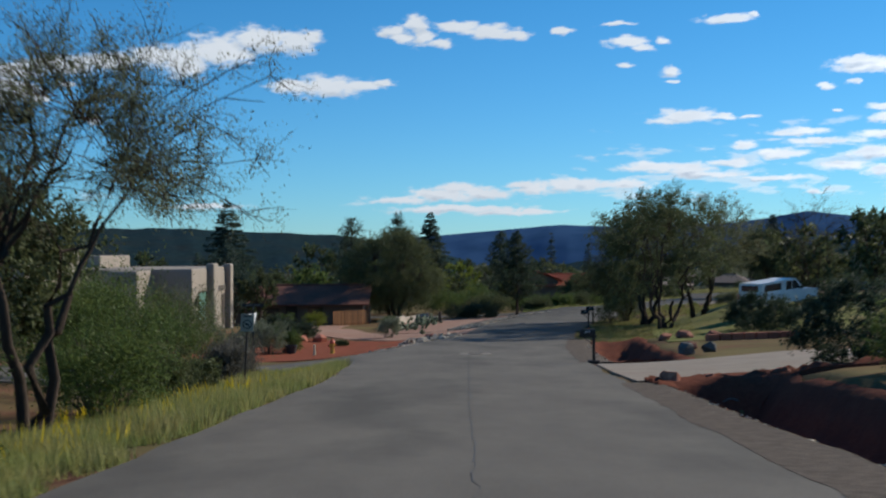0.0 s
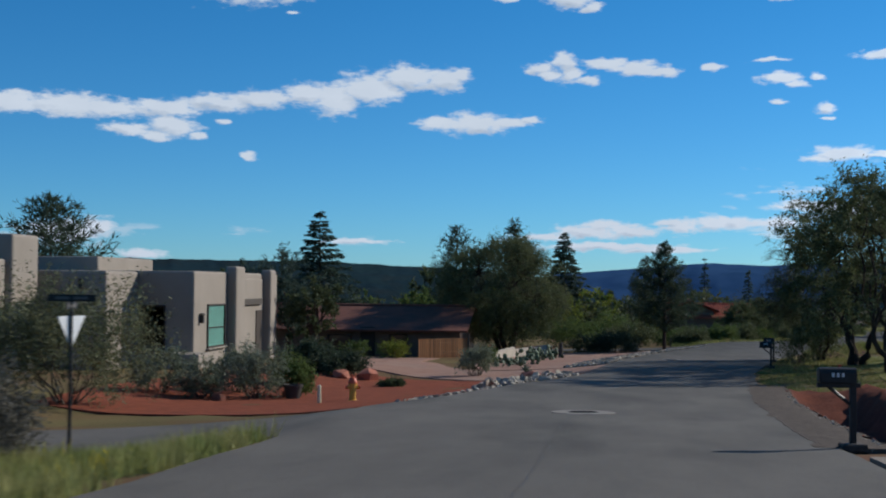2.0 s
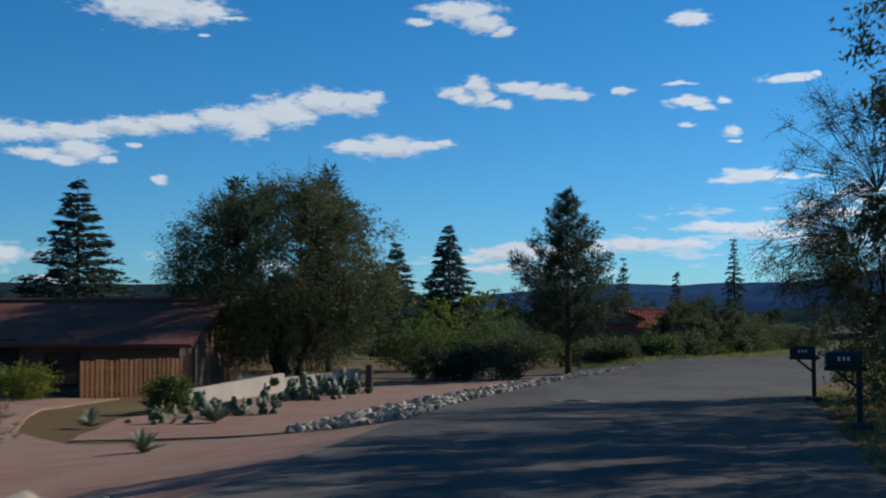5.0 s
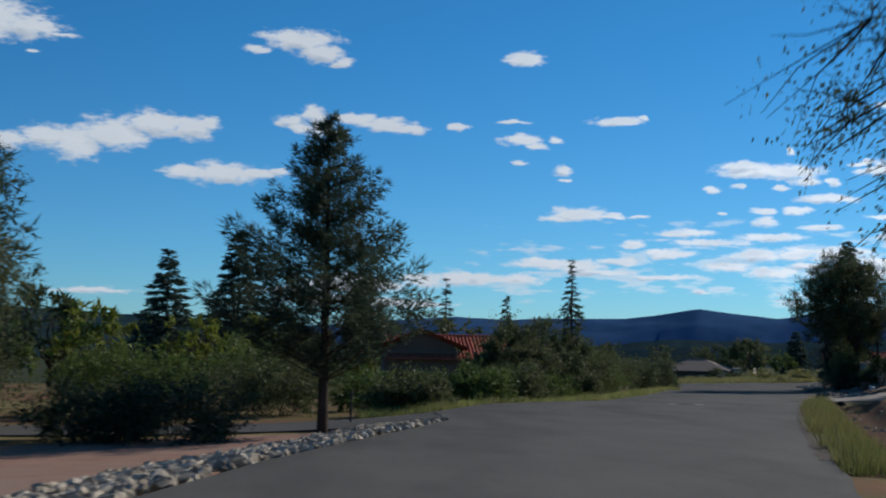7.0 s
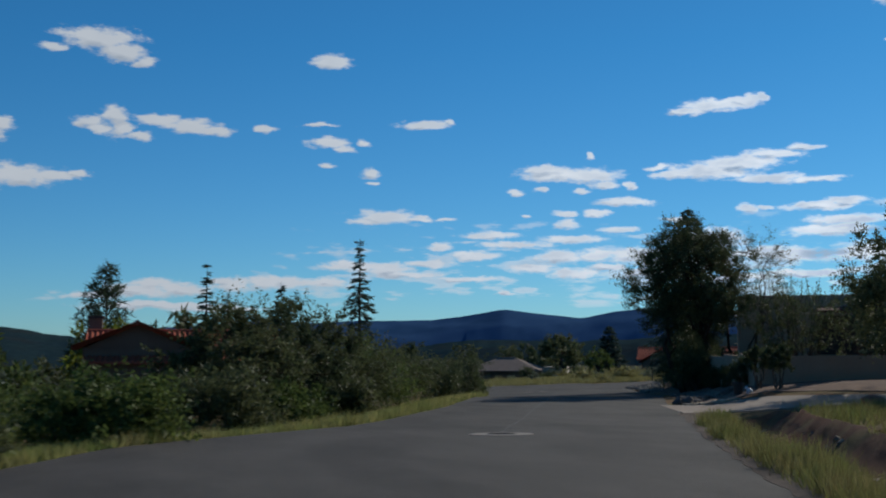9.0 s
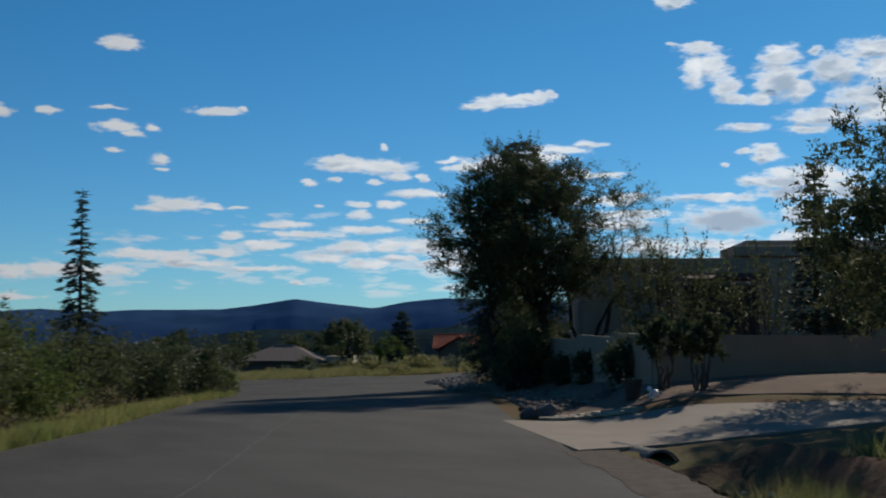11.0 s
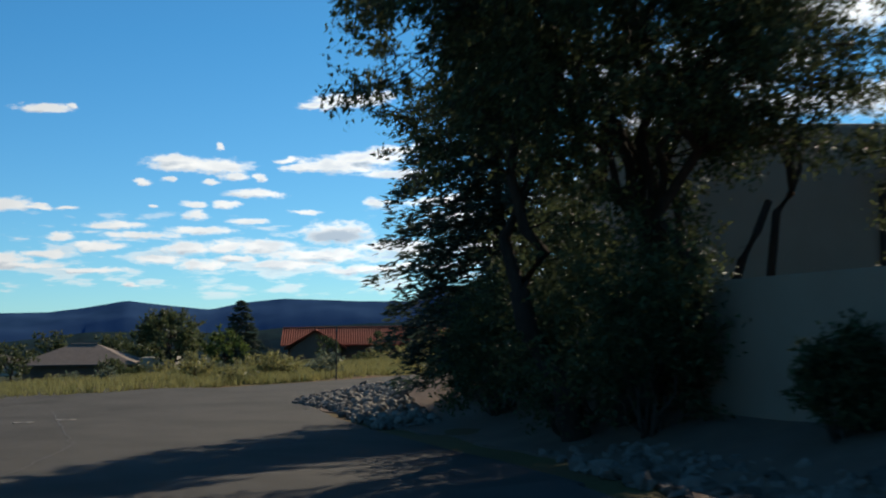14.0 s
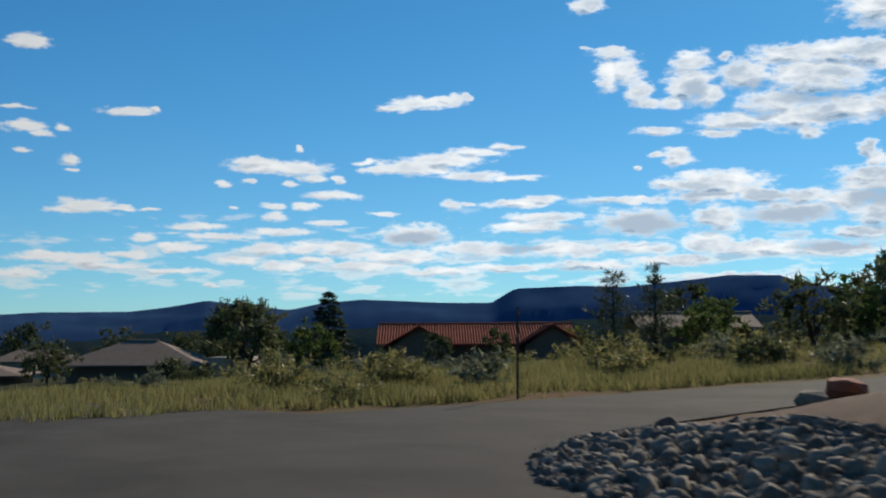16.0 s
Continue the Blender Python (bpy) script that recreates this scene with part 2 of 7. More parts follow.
    for k, v in (("From Min", 0.53), ("From Max", 0.68), ("To Min", 0.0), ("To Max", 1.0)):
        core.inputs[k].default_value = v
    ln(band.outputs["Fac"], core.inputs["Value"])
    patch = op(tr, "MULTIPLY", op(tr, "SUBTRACT", puffs[0], 0.36), 4.0, clamp=True)
    depth = op(tr, "MAXIMUM", op(tr, "MULTIPLY", heart.outputs[0], op(tr, "ADD", op(tr, "MULTIPLY", patch, 1.1), 0.1)), op(tr, "MULTIPLY", core.outputs[0], op(tr, "MULTIPLY", window, 1.3)))
    grey = nd(tr, "ShaderNodeMapRange", interpolation_type="SMOOTHSTEP")
    for k, v in (("From Min", 1.3), ("From Max", 0.35), ("To Min", 0.0), ("To Max", 0.72)):
        grey.inputs[k].default_value = v
    ln(op(tr, "ADD", union(CLOUD_CORES, 0.2), op(tr, "MULTIPLY", op(tr, "SUBTRACT", fine.outputs["Fac"], 0.5), 0.9)), grey.inputs["Value"])
    sunward = op(tr, "ADD", 0.1, op(tr, "MULTIPLY", op(tr, "SUBTRACT", az, 5), 0.024, clamp=True), clamp=True)
    under = op(tr, "ADD", op(tr, "MULTIPLY", op(tr, "SUBTRACT", near, above), 1.1), op(tr, "ADD", op(tr, "MULTIPLY", relief, 1.3), 0.12), clamp=True)
    inner = op(tr, "SUBTRACT", 1.25, edge, clamp=True)
    shade = op(tr, "MULTIPLY", op(tr, "MULTIPLY", under, inner), op(tr, "ADD", sunward, 0.42))
    shade = op(tr, "MAXIMUM", op(tr, "MAXIMUM", shade, op(tr, "MULTIPLY", depth, op(tr, "MULTIPLY", sunward, 0.55))), grey.outputs[0])
    tone = nd(tr, "ShaderNodeMix", data_type="RGBA")
    tone.inputs[6].default_value = (0.9, 0.96, 1.02, 1)
    tone.inputs[7].default_value = (0.17, 0.3, 0.47, 1)
    ln(shade, tone.inputs[0])
    blue = nd(tr, "ShaderNodeMix", data_type="RGBA", blend_type="MULTIPLY")
    blue.inputs[0].default_value = 1.0
    # a deep blue above, paler through the haze near the horizon
    tint = nd(tr, "ShaderNodeMix", data_type="RGBA")
    tint.inputs[6].default_value = (0.52, 0.84, 1.03, 1)
    tint.inputs[7].default_value = (0.28, 0.87, 1.14, 1)
    ln(op(tr, "POWER", op(tr, "MULTIPLY", el, 0.071, clamp=True), 0.7), tint.inputs[0])
    ln(tint.outputs[2], blue.inputs[7])
    ln(sky.outputs[0], blue.inputs[6])
    skybg = nd(tr, "ShaderNodeBackground", Strength=0.096)
    ln(blue.outputs[2], skybg.inputs["Color"])
    cloudbg = nd(tr, "ShaderNodeBackground", Strength=1.1)
    ln(tone.outputs[2], cloudbg.inputs["Color"])
    ln(op(tr, "ADD", 0.78, op(tr, "MULTIPLY", op(tr, "MULTIPLY", op(tr, "SUBTRACT", az, 4), 0.04, clamp=True), 0.5)), cloudbg.inputs["Strength"])
    mix = nd(tr, "ShaderNodeMixShader")
    ln(cover, mix.inputs[0]), ln(skybg.outputs[0], mix.inputs[1]), ln(cloudbg.outputs[0], mix.inputs[2])
    ln(mix.outputs[0], nd(tr, "ShaderNodeOutputWorld").inputs["Surface"])


build_world()
sun = new("sun", bpy.data.lights.new("sun", "SUN"))
sun.data.energy, sun.data.angle, sun.data.color = 4.9, radians(0.53), (1, 0.91, 0.77)
sun_dir = Vector((math.sin(SUN_AZ) * math.cos(SUN_EL), math.cos(SUN_AZ) * math.cos(SUN_EL), math.sin(SUN_EL)))
sun.matrix_world = look(sun_dir * 50, (0, 0, 0))
scene.view_settings.exposure = 0.0

# ---- materials ----
def material(name, colour, rough=0.8, second=None, scale=3.0, fine=0.0, bump=0.0, bump_scale=30.0, metal=0.0, island=0.0, per_object=0.0,
             translucent=0.0, third=None, third_scale=0.4, stretch=(1, 1, 1), spec=0.3):
    """A surface with colour variation at two scales, relief, and a shade of its own for each island or each object."""
    m = bpy.data.materials.new(name)
    m.use_nodes = True
    tr = m.node_tree
    ln = tr.links.new
    bsdf = tr.nodes["Principled BSDF"]
    bsdf.inputs["Roughness"].default_value = rough
    bsdf.inputs["Metallic"].default_value = metal
    bsdf.inputs["Specular IOR Level"].default_value = spec
    co = nd(tr, "ShaderNodeTexCoord")
    mp = nd(tr, "ShaderNodeMapping")
    mp.inputs["Scale"].default_value = stretch
    ln(co.outputs["Object"], mp.inputs["Vector"])
    rgb = nd(tr, "ShaderNodeRGB")
    rgb.outputs[0].default_value = (*colour, 1)
    out = rgb.outputs[0]

    def blend(fac, other):
        nonlocal out
        mx = nd(tr, "ShaderNodeMix", data_type="RGBA")
        mx.inputs[7].default_value = (*other, 1)
        ln(fac, mx.inputs[0]), ln(out, mx.inputs[6])
        out = mx.outputs[2]

    if second:
        n = nd(tr, "ShaderNodeTexNoise", Scale=scale, Detail=6.0, Roughness=0.6)
        ln(mp.outputs[0], n.inputs["Vector"])
        r = nd(tr, "ShaderNodeMapRange")
        r.inputs["From Min"].default_value, r.inputs["From Max"].default_value = 0.35, 0.65
        ln(n.outputs["Fac"], r.inputs["Value"])
        blend(r.outputs[0], second)
    if third:
        n = nd(tr, "ShaderNodeTexNoise", Scale=third_scale, Detail=4.0, Roughness=0.55)
        ln(mp.outputs[0], n.inputs["Vector"])
        r = nd(tr, "ShaderNodeMapRange")
        r.inputs["From Min"].default_value, r.inputs["From Max"].default_value = 0.48, 0.68
        ln(n.outputs["Fac"], r.inputs["Value"])
        blend(r.outputs[0], third)
    value = None
    if fine:
        n = nd(tr, "ShaderNodeTexNoise", Scale=bump_scale * 1.7, Detail=3.0, Roughness=0.7)
        ln(mp.outputs[0], n.inputs["Vector"])
        value = op(tr, "ADD", 1 - fine, op(tr, "MULTIPLY", n.outputs["Fac"], 2 * fine))
    if island:
        g = nd(tr, "ShaderNodeNewGeometry")
        v = op(tr, "ADD", 1 - island, op(tr, "MULTIPLY", g.outputs["Random Per Island"], 2 * island))
        value = v if value is None else op(tr, "MULTIPLY", value, v)
    if per_object:
        g = nd(tr, "ShaderNodeObjectInfo")
        v = op(tr, "ADD", 1 - per_object, op(tr, "MULTIPLY", g.outputs["Random"], 2 * per_object))
        value = v if value is None else op(tr, "MULTIPLY", value, v)
    if value is not None:
        hsv = nd(tr, "ShaderNodeHueSaturation")
        ln(value, hsv.inputs["Value"]), ln(out, hsv.inputs["Color"])
        out = hsv.outputs[0]
    ln(out, bsdf.inputs["Base Color"])
    if bump:
        n = nd(tr, "ShaderNodeTexNoise", Scale=bump_scale, Detail=5.0, Roughness=0.65)
        ln(mp.outputs[0], n.inputs["Vector"])
        b = nd(tr, "ShaderNodeBump", Strength=min(1.0, bump), Distance=0.03)
        ln(n.outputs["Fac"], b.inputs["Height"]), ln(b.outputs[0], bsdf.inputs["Normal"])
    if translucent:
        t = nd(tr, "ShaderNodeBsdfTranslucent")
        ln(out, t.inputs["Color"])
        mx = nd(tr, "ShaderNodeMixShader")
        mx.inputs[0].default_value = translucent
        ln(bsdf.outputs[0], mx.inputs[1]), ln(t.outputs[0], mx.inputs[2])
        ln(mx.outputs[0], tr.nodes["Material Output"].inputs["Surface"])
    return m


def leaf(name, colour, second, island=0.45):
    return material(name, colour, 0.6, second, 0.8, island=island, translucent=0.35, spec=0.12)


M_GROUND = material("dry_ground", (.16, .085, .052), .95, (.12, .1, .045), .35, .35, .6, 9, third=(.17, .14, .06), third_scale=.12, spec=0.03)


def scrub_beyond(m, north, west):
    """The open land far from the road is covered with dull green scrub."""
    tr = m.node_tree
    bsdf = tr.nodes["Principled BSDF"]
    base = bsdf.inputs["Base Color"].links[0].from_socket
    co = nd(tr, "ShaderNodeTexCoord")
    sep = nd(tr, "ShaderNodeSeparateXYZ")
    tr.links.new(co.outputs["Object"], sep.inputs[0])
    n = nd(tr, "ShaderNodeTexNoise", Scale=.06, Detail=5.0)
    tr.links.new(co.outputs["Object"], n.inputs["Vector"])
    wob = op(tr, "MULTIPLY", op(tr, "SUBTRACT", n.outputs["Fac"], .5), 60)
    a = op(tr, "MULTIPLY", op(tr, "SUBTRACT", op(tr, "ADD", sep.outputs[1], wob), north), .04, clamp=True)
    b = op(tr, "MULTIPLY", op(tr, "SUBTRACT", west, op(tr, "ADD", sep.outputs[0], wob)), .04, clamp=True)
    mx = nd(tr, "ShaderNodeMix", data_type="RGBA")
    mx.inputs[7].default_value = (.045, .05, .026, 1)
    tr.links.new(op(tr, "MAXIMUM", a, b), mx.inputs[0]), tr.links.new(base, mx.inputs[6])
    tr.links.new(mx.outputs[2], bsdf.inputs["Base Color"])


scrub_beyond(M_GROUND, 222, -24)
M_ASPHALT = material("worn_asphalt", (.12, .109, .094), .9, (.15, .136, .116), .7, .4, .5, 50, third=(.088, .081, .071), third_scale=.4, stretch=(1, .35, 1), spec=0.12)
def darkened_along(m, start, stop, colour):
    """Multiplies the surface colour by colour, increasingly from start to stop along the road."""
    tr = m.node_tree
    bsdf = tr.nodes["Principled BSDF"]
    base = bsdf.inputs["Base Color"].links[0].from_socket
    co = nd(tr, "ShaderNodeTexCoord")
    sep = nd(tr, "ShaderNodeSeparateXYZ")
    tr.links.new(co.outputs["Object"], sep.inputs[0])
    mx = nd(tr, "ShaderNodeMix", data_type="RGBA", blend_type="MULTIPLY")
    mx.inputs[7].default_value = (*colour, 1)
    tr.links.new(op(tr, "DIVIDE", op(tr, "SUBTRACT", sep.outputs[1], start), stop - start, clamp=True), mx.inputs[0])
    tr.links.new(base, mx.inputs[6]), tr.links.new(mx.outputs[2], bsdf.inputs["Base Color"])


darkened_along(M_ASPHALT, 62, 118, (.58, .6, .63))
# a darker asphalt colour for the junction and the side street
M_ASPHALT_DARK = material("darker_asphalt", (.068, .064, .058), .9, (.084, .078, .07), .7, .4, .5, 50, third=(.053, .05, .046), third_scale=.4, stretch=(1, .5, 1), spec=.08)
M_RED = material("red_cinder_gravel", (.27, .085, .048), .95, (.2, .066, .04), 2, .45, .8, 28, spec=0.03)
M_PINK = material("pink_gravel", (.35, .215, .16), .95, (.28, .165, .12), 1.3, .4, .6, 34, third=(.32, .22, .17), third_scale=.3, spec=0.05)
M_BANK = material("red_earth", (.17, .06, .038), .95, (.115, .045, .031), 1.2, .4, .9, 7, spec=0.02)
M_BROWNBANK = material("brown_earth", (.12, .068, .046), .95, (.085, .05, .036), 1.2, .4, .9, 7, third=(.1, .085, .045), third_scale=.5, spec=0.02)
M_SHOULDER = material("shoulder_gravel", (.14, .112, .09), .95, (.095, .078, .064), 5, .5, .8, 26, spec=0.05)
M_CONCRETE = material("tan_concrete", (.25, .205, .16), .9, (.21, .17, .13), .8, .2, .25, 40, third=(.22, .165, .125), third_scale=.35)
M_LAWN = material("thin_lawn", (.15, .17, .05), .95, (.2, .17, .075), .7, .4, .5, 20, spec=0.03)
M_BARK = material("dark_bark", (.075, .055, .042), .95, (.045, .035, .028), 6, .3, .8, 22, stretch=(1, 1, .3), spec=0.05)
M_PALEBARK = material("grey_bark", (.14, .115, .09), .95, (.09, .075, .06), 6, .3, .8, 22, stretch=(1, 1, .3), spec=0.05)
L_MESQ = leaf("mesquite_leaf", (.135, .15, .08), (.165, .165, .085))
L_OLIVE = leaf("olive_leaf", (.085, .105, .046), (.115, .125, .054))
L_GREEN = leaf("green_leaf", (.085, .125, .036), (.12, .155, .042))
L_LIME = leaf("lime_leaf", (.16, .2, .03), (.2, .21, .035))
L_SAGE = leaf("sage_leaf", (.2, .22, .155), (.15, .175, .105))
L_JUNIPER = leaf("juniper_leaf", (.045, .066, .04), (.06, .078, .046))
L_DARK = leaf("dark_leaf", (.07, .092, .042), (.09, .105, .048))
L_PINE = leaf("pine_needle", (.052, .074, .046), (.066, .088, .052))
L_CEDAR = leaf("cedar_needle", (.062, .092, .07), (.052, .076, .054))
L_DEAD = leaf("dead_twig", (.15, .14, .115), (.115, .11, .09))
L_GRASS = leaf("dry_grass", (.31, .275, .11), (.22, .22, .085), .5)
L_WEED = leaf("green_weed", (.15, .185, .05), (.26, .22, .09), .5)
L_VERGE = leaf("verge_grass", (.2, .25, .07), (.36, .32, .13), .55)
L_FLOWER = leaf("yellow_flower", (.62, .5, .03), (.55, .42, .02), .2)


# ---- meshes ----
def raw(name, V, F, mat, smooth=False):
    """A mesh from arrays: V (n, 3), F (m, k)."""
    V, F = np.asarray(V, np.float32), np.asarray(F, np.int32)
    me = bpy.data.meshes.new(name)
    k = F.shape[1]
    me.vertices.add(len(V)), me.loops.add(F.size), me.polygons.add(len(F))
    me.vertices.foreach_set("co", V.ravel())
    me.loops.foreach_set("vertex_index", F.ravel())
    me.polygons.foreach_set("loop_start", np.arange(0, F.size, k, dtype=np.int32))
    me.polygons.foreach_set("use_smooth", np.full(len(F), smooth))
    me.update(calc_edges=True)
    me.validate()
    me.materials.append(mat)
    return me


def child(name, me, parent, label="", m=None):
    ob = new(name, me)
    ob.parent = parent
    if m is not None:
        ob.matrix_basis = m
    return tagged(ob, label)


def part(name, bm, mat, parent, label="", smooth=False):
    """Links a bmesh as one mesh object under a thing or a part."""
    me = bpy.data.meshes.new(name)
    bm.to_mesh(me)
    bm.free()
    me.materials.append(mat)
    if smooth:
        me.polygons.foreach_set("use_smooth", [True] * len(me.polygons))
    return child(name, me, parent, label)


def thing(name, m, label, category, group="", kind=""):
    ob = new(name)
    ob.matrix_basis = m
    return tagged(ob, label, category, group, kind)


def box(bm, c, s, bevel=0.0, rz=0.0, taper=1.0):
    """A bevelled box of size s about c; taper scales its top."""
    g = bmesh.ops.create_cube(bm, size=1)
    vs = g["verts"]
    for v in vs:
        k = taper if v.co.z > 0 else 1
        v.co = Vector((v.co.x * s[0] * k, v.co.y * s[1] * k, v.co.z * s[2]))
    if bevel:
        es = list({e for v in vs for e in v.link_edges})
        g = bmesh.ops.bevel(bm, geom=es, offset=bevel, segments=2, affect="EDGES", profile=0.5)
        vs = list({v for f in g["faces"] for v in f.verts} | {v for v in vs if v.is_valid})
    bmesh.ops.transform(bm, matrix=pose(*c, 0, 0, rz), verts=vs)
    return bm


def boxed(c, s, bevel=0.0, rz=0.0, taper=1.0):
    return box(bmesh.new(), c, s, bevel, rz, taper)


def rod(bm, a, b, r0, r1=None, n=8, caps=True):
    a, b = Vector(a), Vector(b)
    d = b - a
    m = Matrix.Translation((a + b) / 2) @ d.to_track_quat("Z", "Y").to_matrix().to_4x4()
    bmesh.ops.create_cone(bm, cap_ends=caps, segments=n, radius1=r0, radius2=r0 if r1 is None else r1, depth=d.length, matrix=m)
    return bm


def prism(bm, outline, depth, m):
    """An outline in x, z pushed along y by depth, set by m."""
    a = [bm.verts.new(m @ Vector((x, 0, z))) for x, z in outline]
    b = [bm.verts.new(m @ Vector((x, depth, z))) for x, z in outline]
    bm.faces.new(a), bm.faces.new(b[::-1])
    n = len(a)
    for i in range(n):
        bm.faces.new((a[i], b[i], b[(i + 1) % n], a[(i + 1) % n]))
    bmesh.ops.recalc_face_normals(bm, faces=bm.faces)
    return bm


def lathe(bm, profile, n=16, at=(0, 0, 0)):
    """A body of revolution from (radius, height) pairs."""
    rings = [[bm.verts.new((at[0] + r * math.cos(6.28319 * i / n), at[1] + r * math.sin(6.28319 * i / n), at[2] + z)) for i in range(n)] for r, z in profile]
    for p, q in zip(rings, rings[1:]):
        for i in range(n):
            bm.faces.new((p[i], p[(i + 1) % n], q[(i + 1) % n], q[i]))
    bm.faces.new(rings[0][::-1]), bm.faces.new(rings[-1])
    return bm


# ---- lie of the land ----
ROAD_Y = [-60, 0, 18, 35.6, 50, 66, 82, 97, 112, 126, 138, 158, 173, 190, 200, 215, 260, 400, 1000, 4500]
ROAD_Z = [1.6, -1.35, -2.61, -3.67, -4.36, -4.95, -5.28, -5.58, -5.84, -6.1, -6.46, -6.85, -7.12, -7.36, -7.5, -7.8, -9.3, -13, -25, -60]
RIGHT_Y = [-60, 10.6, 27, 42, 56, 74, 91, 104, 110, 124, 136, 148, 163, 172, 180, 186]
RIGHT_X = [2.8, 3.5, 4.4, 5, 5.9, 8, 11.5, 16, 18.2, 23.6, 28.8, 33.6, 40.2, 42.8, 45.3, 48]
LEFT_Y = [-60, 20, 30, 42, 50.5, 56, 64, 71, 80, 87, 99, 112, 117, 125, 133.5, 149, 179, 190, 215, 260]
LEFT_X = [-3.3, -3.4, -3.1, -3.2, -3.6, -2.2, -.8, 1.2, 2.2, 3.3, 6, 9.9, 9.9, 12.4, 18.2, 24.6, 35.2, 37.4, 38.3, 34]


def smooth(a, lo, hi):
    t = np.clip((a - lo) / (hi - lo), 0, 1)
    return t * t * (3 - 2 * t)


def G(x, y):
    """Height of the land at x, y."""
    x, y = np.asarray(x, float), np.asarray(y, float)
    z = np.interp(y, ROAD_Y, ROAD_Z) + np.clip((y - 165) / 25, 0, 1) * 0.035 * np.clip(x - 47, -40, 60)
    dl = np.clip(np.interp(y, LEFT_Y, LEFT_X) - x, 0, None)
    z = z - 0.5 * (1 - np.exp(-dl / 3)) * (1 - 0.8 * smooth(dl, 7, 13) * (1 - smooth(y, 84, 92))) * (1 - smooth(y, 178, 192))
    dr = np.clip(x - np.interp(y, RIGHT_Y, RIGHT_X), 0, None)
    side = 1 - smooth(y, 183, 190)
    z = z + (0.25 * smooth(dr, 1, 8) + 0.65 * smooth(dr, 1, 4.5) * smooth(y, 140, 150)) * side
    z = z + 0.015 * np.clip(dr - 6, 0, 40) * (1 - smooth(y, 150, 190))
    z = z + 0.25 * np.clip(dr - 6.5, 0, 6) * smooth(y, 62, 80) * (1 - smooth(y, 100, 125))
    cut = smooth(dr, 0.8, 1.4) * (1 - smooth(dr, 2.7, 3.25))
    where = (1 - smooth(y, 28.2, 29.2)) + smooth(y, 42, 43.4) * (1 - smooth(y, 58, 66)) * 0.8 + smooth(y, 92, 100) * (1 - smooth(y, 137.4, 138.6)) * 0.5
    z = z - 1.05 * cut * where + 0.3 * where * smooth(dr, 3.2, 4.2) * (1 - smooth(y, 30, 40))
    z = z + 0.35 * np.exp(-((x - 50.8) ** 2 + (y - 177.8) ** 2) / 4)
    far = smooth(np.hypot(x, y), 150, 420)
    return z + far * 1.2 * np.sin(x * 0.031 + 1) * np.sin(y * 0.027)


def gz(x, y):
    return float(G(x, y))


def line(n, start, stop, grow, limit):
    a = list(np.arange(start, stop + 0.01, n))
    s = n
    lo, hi = [], []
    p = start
    while p > -limit:
        s *= grow
        p -= s
        lo.append(p)
    s, p = n, stop
    while p < limit:
        s *= grow
        p += s
        hi.append(p)
    return np.array(lo[::-1] + a + hi)


def build_ground():
    xs, ys = line(0.95, -26, 78, 1.22, 4200), line(0.95, -14, 224, 1.22, 4200)
    X, Y = np.meshgrid(xs, ys)
    nx, ny = len(xs), len(ys)
    Z = G(X, Y) - 0.02
    rng = np.random.default_rng(3)
    inside = (X > np.interp(Y, LEFT_Y, LEFT_X) + 0.8) & (X < np.interp(Y, RIGHT_Y, RIGHT_X) - 0.8)
    Z = Z + np.where(inside, -0.05, rng.normal(0, 0.018, Z.shape))
    side = X - np.interp(Y, RIGHT_Y, RIGHT_X)
    ditch = (side > .9) & (side < 3.3) & (((Y > -18) & (Y < 28.2)) | ((Y > 42.6) & (Y < 63)) | ((Y > 97) & (Y < 137.4)))
    Z = Z - 0.45 * ditch
    i = np.arange((ny - 1) * nx).reshape(ny - 1, nx)[:, :-1].ravel()
    F = np.stack([i, i + 1, i + nx + 1, i + nx], 1)
    ob = new("ground", raw("ground", np.stack([X, Y, Z], -1).reshape(-1, 3), F, M_GROUND, True))
    tagged(ob, "dry reddish desert soil with patches of thin dry grass", "ground", kind="structure")


